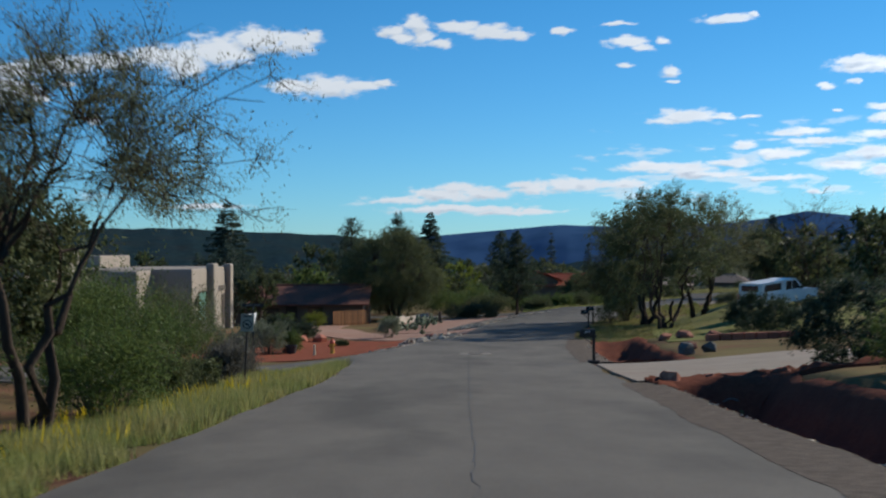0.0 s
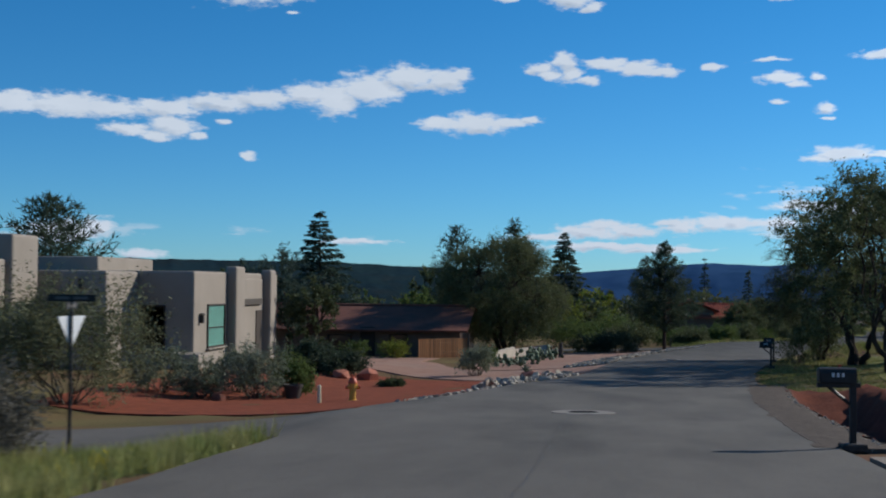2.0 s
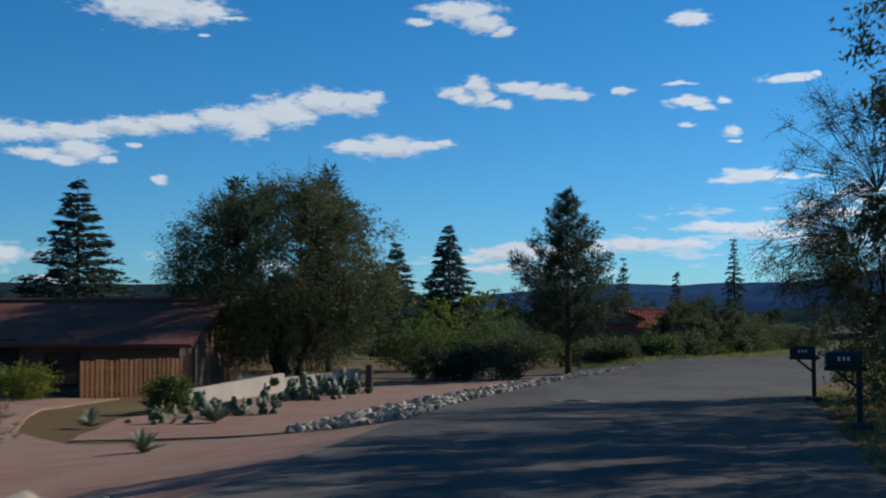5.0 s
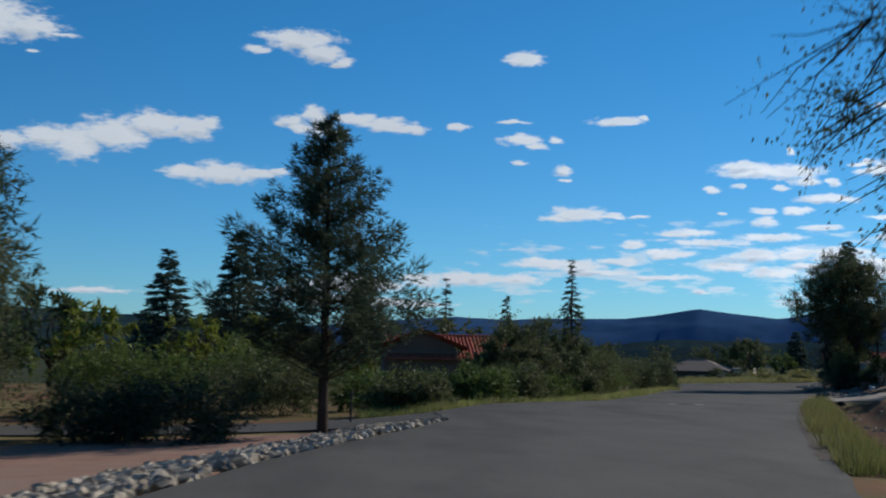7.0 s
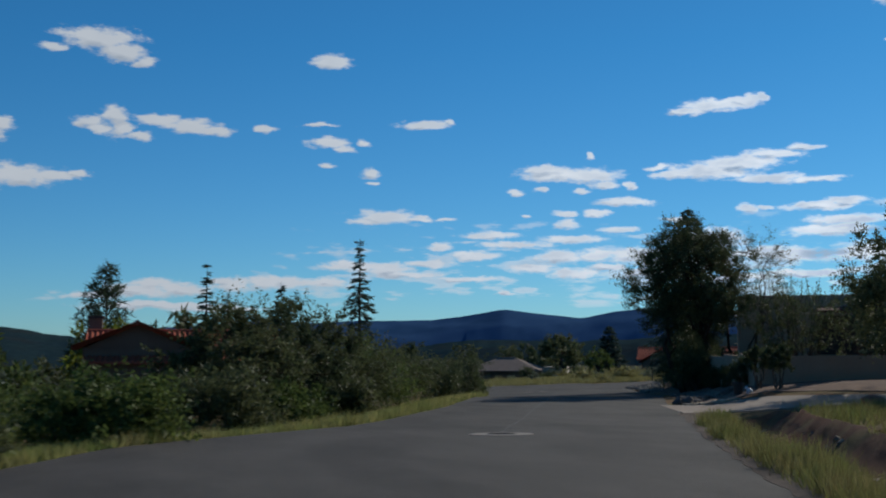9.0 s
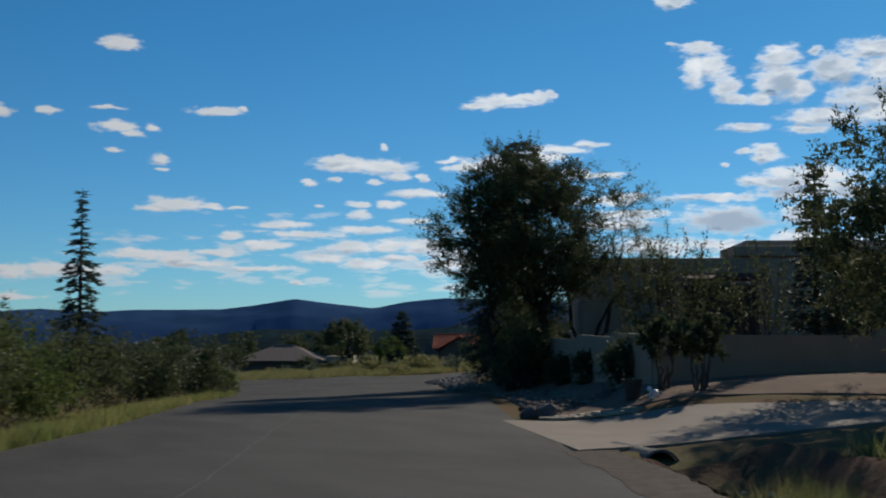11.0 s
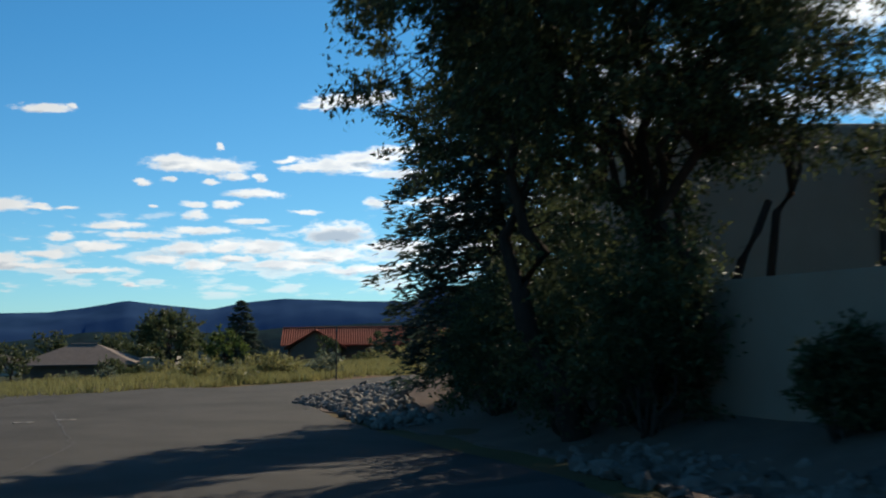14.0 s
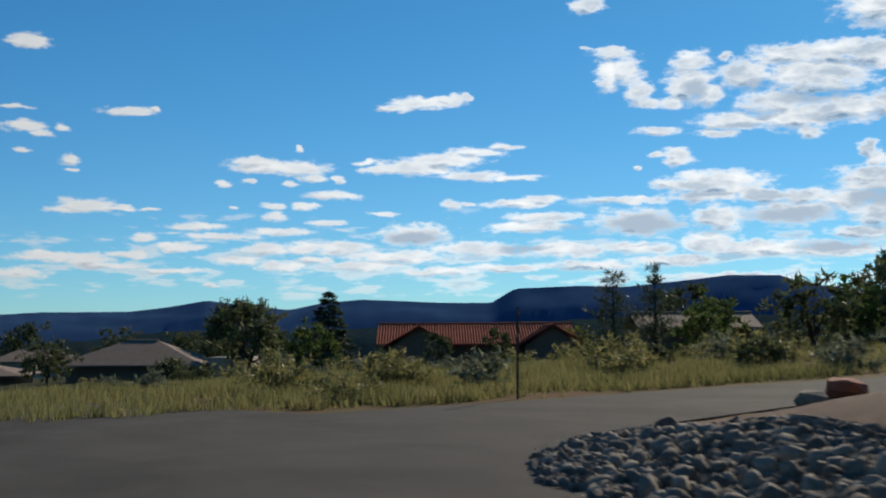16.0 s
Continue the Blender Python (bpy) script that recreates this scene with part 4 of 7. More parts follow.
def conifer(name, label, at, h, r, seed, leafmat, clear=.1, layers=26, per=6, power=.85, rise=.15, droop=.12, needle=.3, dens=16, ragged=.3, group="", tuft=False, z=None, spray_w=.28):
    """A conifer: straight tapered trunk, whorls of branches, needle sprays along each."""
    rng = np.random.default_rng(seed)
    paths = [(np.array([[0, 0, -.2], [rng.normal(0, .05), rng.normal(0, .05), h * .5], [0, 0, h]]), np.array([.012 * h + .05, .008 * h + .02, .012]))]
    pos, ax = [], []
    for i in range(layers):
        f = (i + rng.uniform(-.3, .3)) / layers
        f = min(max(f, 0), .985)
        zz = h * (clear + (1 - clear) * f)
        L0 = r * (1 - f) ** power
        for j in range(per):
            zz = h * (clear + (1 - clear) * min(.985, max(0, f + rng.uniform(-.55, .55) / layers)))
            a = 6.28 * (j + rng.uniform(-.35, .35)) / per + i * 1.1
            L = max(.18, L0 * rng.uniform(1 - ragged, 1 + ragged * .5))
            if f < .12:
                L *= .75 + 2 * f
            d = np.array([math.cos(a), math.sin(a), 0])
            t = np.linspace(0, 1, 5)
            P = np.array([0, 0, zz]) + d * (t * L)[:, None]
            P[:, 2] += L * (rise * t - droop * t * t * (1.5 if not tuft else -.9)) + (1 - f) * .0
            paths.append((P, np.linspace(.006 * h * .35 + .008, .004, 5)))
            m = max(4, int(dens * L / max(r, .1) + 3))
            if tuft:
                node = rng.integers(0, 7, m)
                fn = np.linspace(.3, 1, 7) + rng.uniform(-.05, .05, 7)
                off = rng.uniform(-1, 1, 7) * .34 * L * (1.15 - fn)
                heart = np.stack([np.interp(fn, t, P[:, k]) for k in range(3)], 1) + side_of(d) * off[:, None] + np.array([0, 0, 1]) * (rng.uniform(-.02, .1, 7) * L)[:, None]
                out = spread(rng, m)
                pos.append(heart[node] + out * (rng.random(m) ** .5 * (.05 + .075 * L))[:, None])
                ax.append(out * .8 + d * .5 + np.array([0, 0, .35]))
                continue
            s = np.sqrt(rng.random(m))
            q = np.stack([np.interp(s, t, P[:, k]) for k in range(3)], 1)
            side = np.cross(d, [0, 0, 1.0])
            w = spray_w * L * (1.1 - s)
            q += side * (rng.uniform(-1, 1, m) * w)[:, None] + rng.normal(0, .03 * L + .015, (m, 3))
            v = d * rng.uniform(.3, 1, m)[:, None] + side * rng.uniform(-1, 1, m)[:, None]
            v[:, 2] += rng.uniform(-.35, .15, m)
            pos.append(q), ax.append(v)
    pos, ax = np.concatenate(pos), np.concatenate(ax)
    nor = spread(rng, len(pos)) * .8 + np.array([0, 0, .7 if not tuft else 0])
    s = needle * rng.uniform(.6, 1.3, len(pos))
    ob = thing(name, pose(at[0], at[1], gz(*at) if z is None else z), label, "tree", group)
    V, F = tubes(paths[:1], 7)
    V2, F2 = tubes(paths[1:], 3)
    F = np.concatenate([F, F2 + len(V)])
    child("trunk", raw("trunk", np.concatenate([V, V2]), F, M_BARK, True), ob)
    V, F = blades(pos, ax, nor, s, s * (.34 if not tuft else .2))
    child("crown", raw("crown", V, F, leafmat), ob)
    return ob


def grass(name, label, A, B, n, mat, h, seed, per=7, width=.02, patch=.5, category="grass"):
    """Tufts of grass blades between the polylines A and B."""
    rng = np.random.default_rng(seed)
    A, B = np.array(A, float), np.array(B, float)
    t = rng.random(n) * (len(A) - 1)
    i = np.clip(t.astype(int), 0, len(A) - 2)
    f = (t - i)[:, None]
    a, b = A[i] * (1 - f) + A[i + 1] * f, B[i] * (1 - f) + B[i + 1] * f
    u = rng.random(n)[:, None]
    p = a * (1 - u) + b * u
    k = np.array([noise.noise(Vector((x * .45, y * .45, seed))) for x, y in p])
    keep = k > -patch + rng.normal(0, .15, n)
    p, k = p[keep], k[keep]
    q = np.repeat(p, per, 0) + rng.normal(0, .07, (len(p) * per, 2))
    hh = h * np.repeat(.75 + .8 * np.clip(k + .2, 0, 1), per) * rng.uniform(.45, 1.2, len(q))
    pos = np.column_stack([q, G(q[:, 0], q[:, 1]) - .02])
    ax = np.column_stack([rng.normal(0, .32, (len(q), 2)), np.ones(len(q))])
    V, F = blades(pos, ax, spread(rng, len(q)), hh, np.full(len(q), width) * rng.uniform(.7, 1.6, len(q)))
    return tagged(new(name, raw(name, V, F, mat)), label, category, kind="stuff")

# ---- planting: roadside trees ----
tree("mesquite_tree", "feathery mesquite tree with dark leaning trunks beside the road", "tree", (-6.6, 19.6), 6.9, (4.3, 3.4), 11, L_MESQ, stems=3, clumps=200, per=230, size=.055, aspect=.42, clear=.34, trunk=.13, cr=.15, gaps=.2, lean=(.4, 0), shell=.35, fine=True, lumps=.6)
tree("mesquite_tree", "dark olive mesquite tree among roadside bushes", "tree", (-10.3, 25), 5.4, (3.4, 3.2), 12, L_OLIVE, stems=2, clumps=120, per=190, size=.14, aspect=.5, clear=.12, trunk=.18, cr=.18)
tree("mesquite_tree", "spreading mesquite tree with several dark trunks on a lawn", "tree", (17.6, 84.5), 8.6, (5.2, 4.8), 13, L_MESQ, stems=3, clumps=190, per=190, size=.11, aspect=.5, clear=.15, trunk=.26, cr=.15, gaps=.3)
tree("mesquite_tree", "dense mesquite tree drooping over two mailboxes", "tree", (13.8, 82), 9.0, (3.8, 3.6), 14, L_OLIVE, stems=3, clumps=160, per=190, size=.12, aspect=.5, clear=.04, trunk=.22, droop=.4, gaps=.08, cr=.13)
tree("mesquite_tree", "dense mesquite tree with low drooping branches on a lawn", "tree", (13.5, 73.6), 9.0, (4.3, 3.9), 9, L_OLIVE, stems=4, clumps=150, per=190, size=.12, aspect=.5, clear=.08, trunk=.2, droop=.4, gaps=.08, cr=.13)
tree("mesquite_tree", "tall mesquite tree reaching out over the road edge", "tree", (13.5, 89), 8.2, (3, 3), 15, L_OLIVE, stems=4, clumps=200, per=260, size=.036, aspect=.5, clear=.1, trunk=.14, droop=.5, cr=.125, fill=70, extra=(((-2.1, -.4, 3.2), (1.4, 1.4, 1.3), 100),), fine=True)
tree("mesquite_tree", "round dense grey-green mesquite tree behind a low wall", "tree", (-4.5, 108), 8.2, (5.1, 4.8), 61, L_OLIVE, stems=3, clumps=420, per=220, size=.1, aspect=.45, clear=.01, trunk=.3, droop=.8, gaps=.8, shell=.72, cr=.13, fill=150, lumps=.1, extra=(((0, 0, 6.9), (2.4, 2.4, .9), 40),))
tree("broadleaf_tree", "dark dense broad-leaved tree at a garden wall", "tree", (43.4, 166.4), 10.2, (4.0, 4.0), 17, L_DARK, stems=3, clumps=520, per=200, size=.09, aspect=.55, clear=.2, trunk=.26, gaps=.5, shell=.45, cr=.105, fill=60, lean=(.1, -.1), fine=True, lumps=.4)
tree("mesquite_tree", "sparse tree with bare twisting limbs above a garden wall", "tree", (47.6, 168.6), 9.2, (3.1, 3), 18, L_MESQ, stems=3, clumps=80, per=110, size=.075, aspect=.5, clear=.34, trunk=.13, gaps=.1, lean=(.6, -.5), shell=.6, fine=True)
tree("garden_tree", "thin garden tree with upright leafy shoots", "tree", (48.2, 162.6), 4.6, (3, 2.6), 19, L_OLIVE, stems=5, clumps=80, per=120, size=.1, aspect=.5, clear=.1, trunk=.09)
tree("garden_tree", "dark garden tree over a wall", "tree", (50, 153.6), 3.6, (2.4, 2.2), 8, L_OLIVE, stems=4, clumps=110, per=140, size=.11, aspect=.5, clear=.1, trunk=.09)
tree("garden_tree", "wide dark green tree behind a driveway", "tree", (43.6, 143.8), 7.9, (4.2, 4), 20, L_OLIVE, stems=4, clumps=210, per=160, size=.13, aspect=.5, clear=.06, trunk=.24, gaps=.35, fill=50)
conifer("pine_tree", "ragged dark pine with a bare lower trunk among stones", (6.75, 111.4), 7.8, 2.8, 21, L_PINE, clear=.16, layers=22, per=6, power=.9, rise=.45, needle=.17, dens=560, ragged=.55, tuft=True)
conifer("spruce_tree", "dark blue-green spruce beside the junction", (47.5, 174.9), 11.3, 2.8, 22, L_CEDAR, clear=.02, layers=46, per=10, power=.62, rise=.12, droop=.22, needle=.19, dens=190, ragged=.4)
conifer("spruce_tree", "slender dark spruce behind a garden wall", (47, 153.2), 6.7, 1.35, 39, L_CEDAR, clear=.03, layers=28, per=8, power=.85, needle=.2, dens=60, ragged=.45)
conifer("cedar_tree", "tall layered blue-green cedar behind a house", (-25.4, 143.5), 13, 5.4, 23, L_CEDAR, clear=.08, layers=26, per=9, power=.95, rise=.1, droop=.05, needle=.45, dens=110, ragged=.45)
tree("broadleaf_tree", "dark blue-green tree against an adobe wall", "tree", (-16.9, 95), 6.2, (2.7, 2.6), 24, L_CEDAR, stems=2, clumps=110, per=150, size=.17, clear=.05, gaps=.5)
tree("broadleaf_tree", "small dark tree before an adobe wall", "tree", (-13.4, 88.6), 4.6, (1.6, 1.6), 25, L_DARK, clumps=60, per=110, size=.18, clear=.08)
conifer("pine_tree", "tall dark pine behind the adobe house", (-52, 140), 14, 6.5, 26, L_PINE, clear=.25, layers=20, per=7, power=.6, rise=.3, needle=.7, dens=80, ragged=.5, tuft=True)
conifer("pine_tree", "pine behind a round mesquite", (-4.4, 119.5), 10, 2.6, 33, L_PINE, clear=.1, layers=22, per=7, power=.65, rise=.3, needle=.4, dens=60, ragged=.4, tuft=True)
conifer("pine_tree", "pine behind a round mesquite", (-9, 120), 9.6, 2.9, 34, L_PINE, clear=.1, layers=20, per=7, power=.6, rise=.3, needle=.4, dens=60, ragged=.4, tuft=True)
conifer("fir_tree", "dark dense fir behind bushes", (-2, 195.9), 15, 5.6, 27, L_CEDAR, clear=.04, layers=32, per=9, power=.95, needle=.6, dens=80, z=-9)
conifer("fir_tree", "dark fir behind bushes", (-6.7, 183.2), 12.4, 4.7, 28, L_CEDAR, clear=.04, layers=28, per=9, power=.95, needle=.55, dens=74, z=-9)
conifer("fir_tree", "very slender dark spire of a fir", (31.3, 205.4), 13.2, 2.6, 29, L_CEDAR, clear=.04, layers=30, per=6, power=1.15, ragged=.5, droop=.25, needle=.45, dens=44, z=-8.2)
conifer("fir_tree", "small slender fir behind bushes", (24.7, 206.6), 9.4, 2.0, 30, L_CEDAR, clear=.04, layers=22, per=6, power=1.15, ragged=.5, droop=.25, needle=.42, dens=40, z=-8.2)
conifer("fir_tree", "slender fir behind a tiled house", (18.4, 206.3), 10.9, 2.2, 31, L_CEDAR, clear=.04, layers=22, per=6, power=1.15, ragged=.5, needle=.42, dens=40, z=-8.2)
conifer("pine_tree", "ragged pine behind a tiled house", (10.1, 213), 11, 2.8, 32, L_PINE, clear=.2, layers=16, per=6, power=.55, rise=.3, needle=.6, dens=60, ragged=.5, tuft=True, z=-8.2)
conifer("spruce_tree", "dark spruce beyond the field", (85.9, 284.4), 9.4, 3.4, 35, L_CEDAR, clear=.02, layers=26, per=8, power=.75, needle=.6, dens=50, z=-10.4)
tree("broadleaf_tree", "round dark tree beyond the field", "tree", (71.4, 267), 6.2, (3.6, 3.2), 36, L_OLIVE, clumps=120, per=110, size=.3, clear=.02, gaps=.6)
conifer("pine_tree", "dark ragged pine beyond the field", (84.2, 234.8), 5.5, 1.9, 37, L_PINE, ragged=.7, clear=.15, layers=12, per=6, power=.6, rise=.3, needle=.34, dens=46, tuft=True)
conifer("pine_tree", "dark pine beyond the field", (86.8, 234), 6.0, 1.6, 38, L_PINE, ragged=.7, clear=.15, layers=13, per=6, power=.8, rise=.3, needle=.34, dens=46, tuft=True)

# ---- planting: shrubs of the west verge ----
for i, (x, y, r, h, mat) in enumerate([(-5.7, 9.4, 1.0, 1.1, L_GREEN), (-7.2, 11, 1.5, 1.7, L_OLIVE), (-6.2, 13.2, 1.4, 1.4, L_GREEN), (-7.8, 15.5, 2, 2.2, L_GREEN), (-6.4, 22.5, 1.5, 1.7, L_GREEN), (-7.7, 27, 2.2, 3.2, L_GREEN), (-7, 30.4, 1.0, 1.1, L_OLIVE), (-9.6, 33.5, 2.4, 3.5, L_GREEN), (-8.9, 38.9, 1.7, 2.6, L_GREEN), (-12, 30, 3, 3.7, L_OLIVE), (-6.9, 39.6, 1.1, 1.35, L_DEAD), (-11.4, 39.4, 2.2, 3.3, L_GREEN), (-10.5, 12, 2.4, 2.6, L_OLIVE), (-10.5, 19, 2.4, 2.4, L_GREEN), (-6.6, 37, .8, 1.2, L_DEAD), (-6.7, 33, .7, .9, L_OLIVE), (-14, 36, 2.6, 3, L_OLIVE)]):
    bush("shrub", "olive green roadside shrub in tall grass", (x, y), (r, r * .9), h, 40 + i, mat, clumps=76, per=190, size=.06, aspect=.5, group="roadside shrubs", gaps=.5)
# yards
for i, (x, y, r, h, mat, lab) in enumerate([
        (-8.7, 60.6, 1.0, 1.5, L_SAGE, "tall grey-green sage bush"), (-9.8, 62.6, .9, 1.45, L_SAGE, "tall grey-green sage bush"), (-11.6, 60, 1.0, 1.3, L_SAGE, "spreading grey-green sage bush"), (-10.1, 59.5, .8, 1.0, L_SAGE, "low grey-green sage bush"), (-7.8, 62, .6, 1.1, L_GREEN, "rounded green bush in a gravel bed"), (-9.4, 67, .75, 1.05, L_GREEN, "rounded green garden bush"), (-8.8, 73.4, 1.4, .85, L_JUNIPER, "spreading dark juniper shrub"), (-10.4, 75, 1.3, 1.0, L_JUNIPER, "spreading dark juniper shrub"),
        (-5.8, 68.8, .5, .2, L_DARK, "low mat of dark ground cover"), (-3.4, 76.6, .8, 1.25, L_SAGE, "spiky grey-green desert bush"), (-10.2, 96.4, 1.1, 1, L_LIME, "yellow-green bush before a house"), (-12.8, 97, 1, .9, L_GREEN, "green bush before a house"), (-4, 90, .65, .85, L_GREEN, "rounded light green garden bush"),
        (3.4, 109.4, 2.1, 1.2, L_JUNIPER, "wide dark low shrub"), (1.6, 110.2, 1.8, 1.1, L_JUNIPER, "wide dark low shrub"),
        (9.8, 24.8, 1.1, 1.35, L_GREEN, "light green clipped bush"),
        (41.15, 157.5, .45, 1.05, L_DARK, "small dark bush against a garden wall"), (38.95, 151.8, .55, 1.3, L_DARK, "dark bush against a garden wall"), (42.25, 161.2, .5, 1.0, L_DARK, "small dark bush against a garden wall"), (43.5, 167.2, 1.15, 2.2, L_DARK, "dense dark shrub under a tree"), (44.9, 169.2, 1.5, 3.1, L_DARK, "tall dense dark shrub under a tree"), (45, 171.2, 1.25, 2.3, L_DARK, "dense dark shrub under a tree"), (43.1, 165.1, 1.25, 2.3, L_DARK, "dense dark shrub under a tree"), (44, 167, 1.5, 3.0, L_DARK, "tall dense dark shrub under a tree"),
        (13.2, 89.2, 1.7, 2.4, L_DARK, "dense dark shrub at the road edge"), (11.6, 84.4, 1.2, 1.6, L_DARK, "dark low shrub under a mesquite"),
        (36.8, 132, 1.7, 1.3, L_OLIVE, "grey-green shrub above a ditch"), (33.6, 127, 1.5, 1.1, L_OLIVE, "grey-green shrub above a ditch"), (31, 119, 1.7, 1.4, L_MESQ, "grey-green shrub above a ditch"), (26, 111, 1.3, 1.2, L_MESQ, "grey-green shrub above a ditch"), (35, 129.4, 1.6, 1.5, L_OLIVE, "olive shrub above a ditch")]):
    bush("shrub", lab, (x, y), (r, r), h, 70 + i, mat, clumps=66, per=150 if r > 1.2 else 105, size=.065 + .025 * (r > 1.2), aspect=.55, gaps=.8, shell=.5)
for i, (x, y, r, h) in enumerate([(37.55, 147.75, .62, 1.75), (37.9, 146.75, .68, 1.75)]):
    tree("tall_shrub", "tall shrub with bare pale stems and a round top", "shrub", (x, y), h, (r, r), 100 + i, L_DARK, M_PALEBARK, stems=5, clumps=50, per=130, size=.09, clear=.35, trunk=.07, gaps=.6, cr=.2)
tree("mesquite_tree", "dark thicket mesquite at the verge", "tree", (15.8, 140.8), 4.0, (2.5, 2.4), 121, L_OLIVE, stems=4, clumps=120, per=150, size=.12, aspect=.5, clear=.05, trunk=.12, gaps=.3, fill=30)
tree("mesquite_tree", "dark thicket mesquite at the verge", "tree", (18.4, 146), 4.4, (2.6, 2.5), 122, L_DARK, stems=4, clumps=120, per=150, size=.12, aspect=.5, clear=.05, trunk=.12, gaps=.3, fill=30)
for x, y, r, h in ((-12.2, 54.6, 2.5, 3.0), (-15.8, 54.4, 2.4, 3.1)):
    bush("shrub", "feathery grey-green desert shrub beside a side street", (x, y), (r, r), h, 124 + int(r * 10), L_MESQ, clumps=120, per=160, size=.1, aspect=.4, gaps=.8)
for x, y, r, h in ((10.95, 31.2, 2.2, 2.2), (14.5, 29.4, 2.4, 2.3), (17.3, 66, 2.2, 1.85)):
    bush("hedge_bush", "clipped dark dense hedge bush above a driveway", (x, y), (r, r), h, 125, L_JUNIPER, clumps=190, per=150, size=.075, aspect=.6, gaps=1, shell=.82, cr=.1, lumps=.06)
tree("bare_tree", "nearly leafless tree with thin upright twigs", "tree", (25.5, 83), 7.8, (4.2, 3.6), 123, L_DEAD, stems=6, clumps=130, per=16, size=.08, aspect=.3, clear=.15, trunk=.09, gaps=.5)


def wand_shrub(label, at, h, r, n, seed, mat):
    """Long upright canes with small leaves set along their upper part."""
    rng = np.random.default_rng(seed)
    paths, pos, ax = [], [], []
    for i in range(n):
        a, q = rng.uniform(0, 6.28), math.sqrt(rng.random())
        foot = np.array([math.cos(a) * q * r * .3, math.sin(a) * q * r * .3, -.1])
        top = np.array([math.cos(a) * q * r, math.sin(a) * q * r, h * rng.uniform(.62, 1.0)])
        P = limb(rng, foot, top, .03, 8, .03)
        paths.append((P, np.linspace(.022, .006, 8)))
        s = .4 + .6 * rng.random(int(60 * top[2] / h))
        c = np.stack([np.interp(s, np.linspace(0, 1, 8), P[:, k]) for k in range(3)], 1)
        pos.append(c + rng.normal(0, .035, c.shape)), ax.append(spread(rng, len(c)) + np.array([0, 0, .2]))
    pos, ax = np.concatenate(pos), np.concatenate(ax)
    ob = thing("cane_shrub", pose(at[0], at[1], gz(*at)), label, "shrub")
    V, F = tubes(paths, 3)
    child("woody_base", raw("woody_base", V, F, M_BARK, True), ob)
    s = rng.uniform(.07, .16, len(pos))
    V, F = blades(pos, ax, spread(rng, len(pos)), s, s * .6)
    child("foliage", raw("foliage", V, F, mat), ob)


wand_shrub("tall shrub of upright leafy canes behind a garden wall", (48.2, 162.6), 6.0, 2.2, 40, 126, L_OLIVE)
wand_shrub("tall shrub of upright leafy canes behind a garden wall", (49.8, 159.4), 4.9, 2.0, 34, 127, L_OLIVE)
# north verge thicket
for i, (x, y, r, h, mat) in enumerate([(9.6, 121.8, 1.7, 1.1, L_OLIVE), (12.2, 127, 1.7, 1.25, L_GREEN), (8.6, 130, 2.2, 1.35, L_GREEN), (14.8, 134.8, 2, 1.6, L_OLIVE), (17, 138.4, 1.4, 1.2, L_GREEN), (19.6, 144.2, 1.5, 1.4, L_OLIVE), (20.8, 150, 2.4, 3.0, L_OLIVE), (22.8, 156, 2.5, 2.7, L_GREEN), (25.4, 162, 2.4, 2.5, L_OLIVE), (28.6, 168, 2.2, 2.4, L_DARK), (31.6, 174, 2.0, 2.5, L_DARK), (17.4, 151, 3, 4.2, L_OLIVE), (11, 137, 2.2, 1.3, L_GREEN), (5, 125, 2.4, 1.8, L_OLIVE), (0, 123, 2.6, 2.2, L_GREEN), (-6, 124, 3, 2.8, L_OLIVE), (3.5, 132, 3, 2.4, L_GREEN), (34, 180.4, 1.1, 1.3, L_OLIVE), (35.4, 184, .9, 1.1, L_GREEN)]):
    bush("shrub", "dense olive roadside thicket bush", (x, y), (r, r), h, 130 + i, mat, clumps=86, per=125, size=.12, aspect=.5, group="verge thicket", gaps=.6, shell=.45)

# ---- planting: woods of the middle distance, copied from a few models ----
WOODS = [tree("woodland_tree", "olive green tree in the woods of the middle distance", "tree", (-30, 160), 5.5, (3, 3), 201, L_OLIVE, clumps=50, per=29, size=.5, clear=.03, gaps=.6, group="woodland trees", twigs=False),
         tree("woodland_tree", "green tree in the woods of the middle distance", "tree", (-16, 150), 5, (2.8, 2.6), 202, L_GREEN, clumps=50, per=29, size=.5, clear=.03, gaps=.6, group="woodland trees", twigs=False),
         tree("woodland_tree", "dark tree in the woods of the middle distance", "tree", (-40, 175), 6.5, (3, 3), 203, L_DARK, clumps=50, per=29, size=.52, clear=.03, gaps=.5, group="woodland trees", twigs=False),
         bush("woodland_bush", "olive bush in the scrub of the middle distance", (40, 240), (2, 2), 2.2, 204, L_OLIVE, clumps=40, per=32, size=.38, group="scrub bushes"),
         tree("woodland_tree", "yellow-green tree in the woods of the middle distance", "tree", (-9.5, 168), 6.2, (3.2, 3), 205, L_LIME, clumps=50, per=29, size=.5, clear=.03, gaps=.6, group="woodland trees", twigs=False)]


def plant(k, x, y, s, turn, sz=None):
    copy_thing(WOODS[k], pose(x, y, gz(x, y) - .1, 0, 0, turn)).scale = (s, s, sz or s)


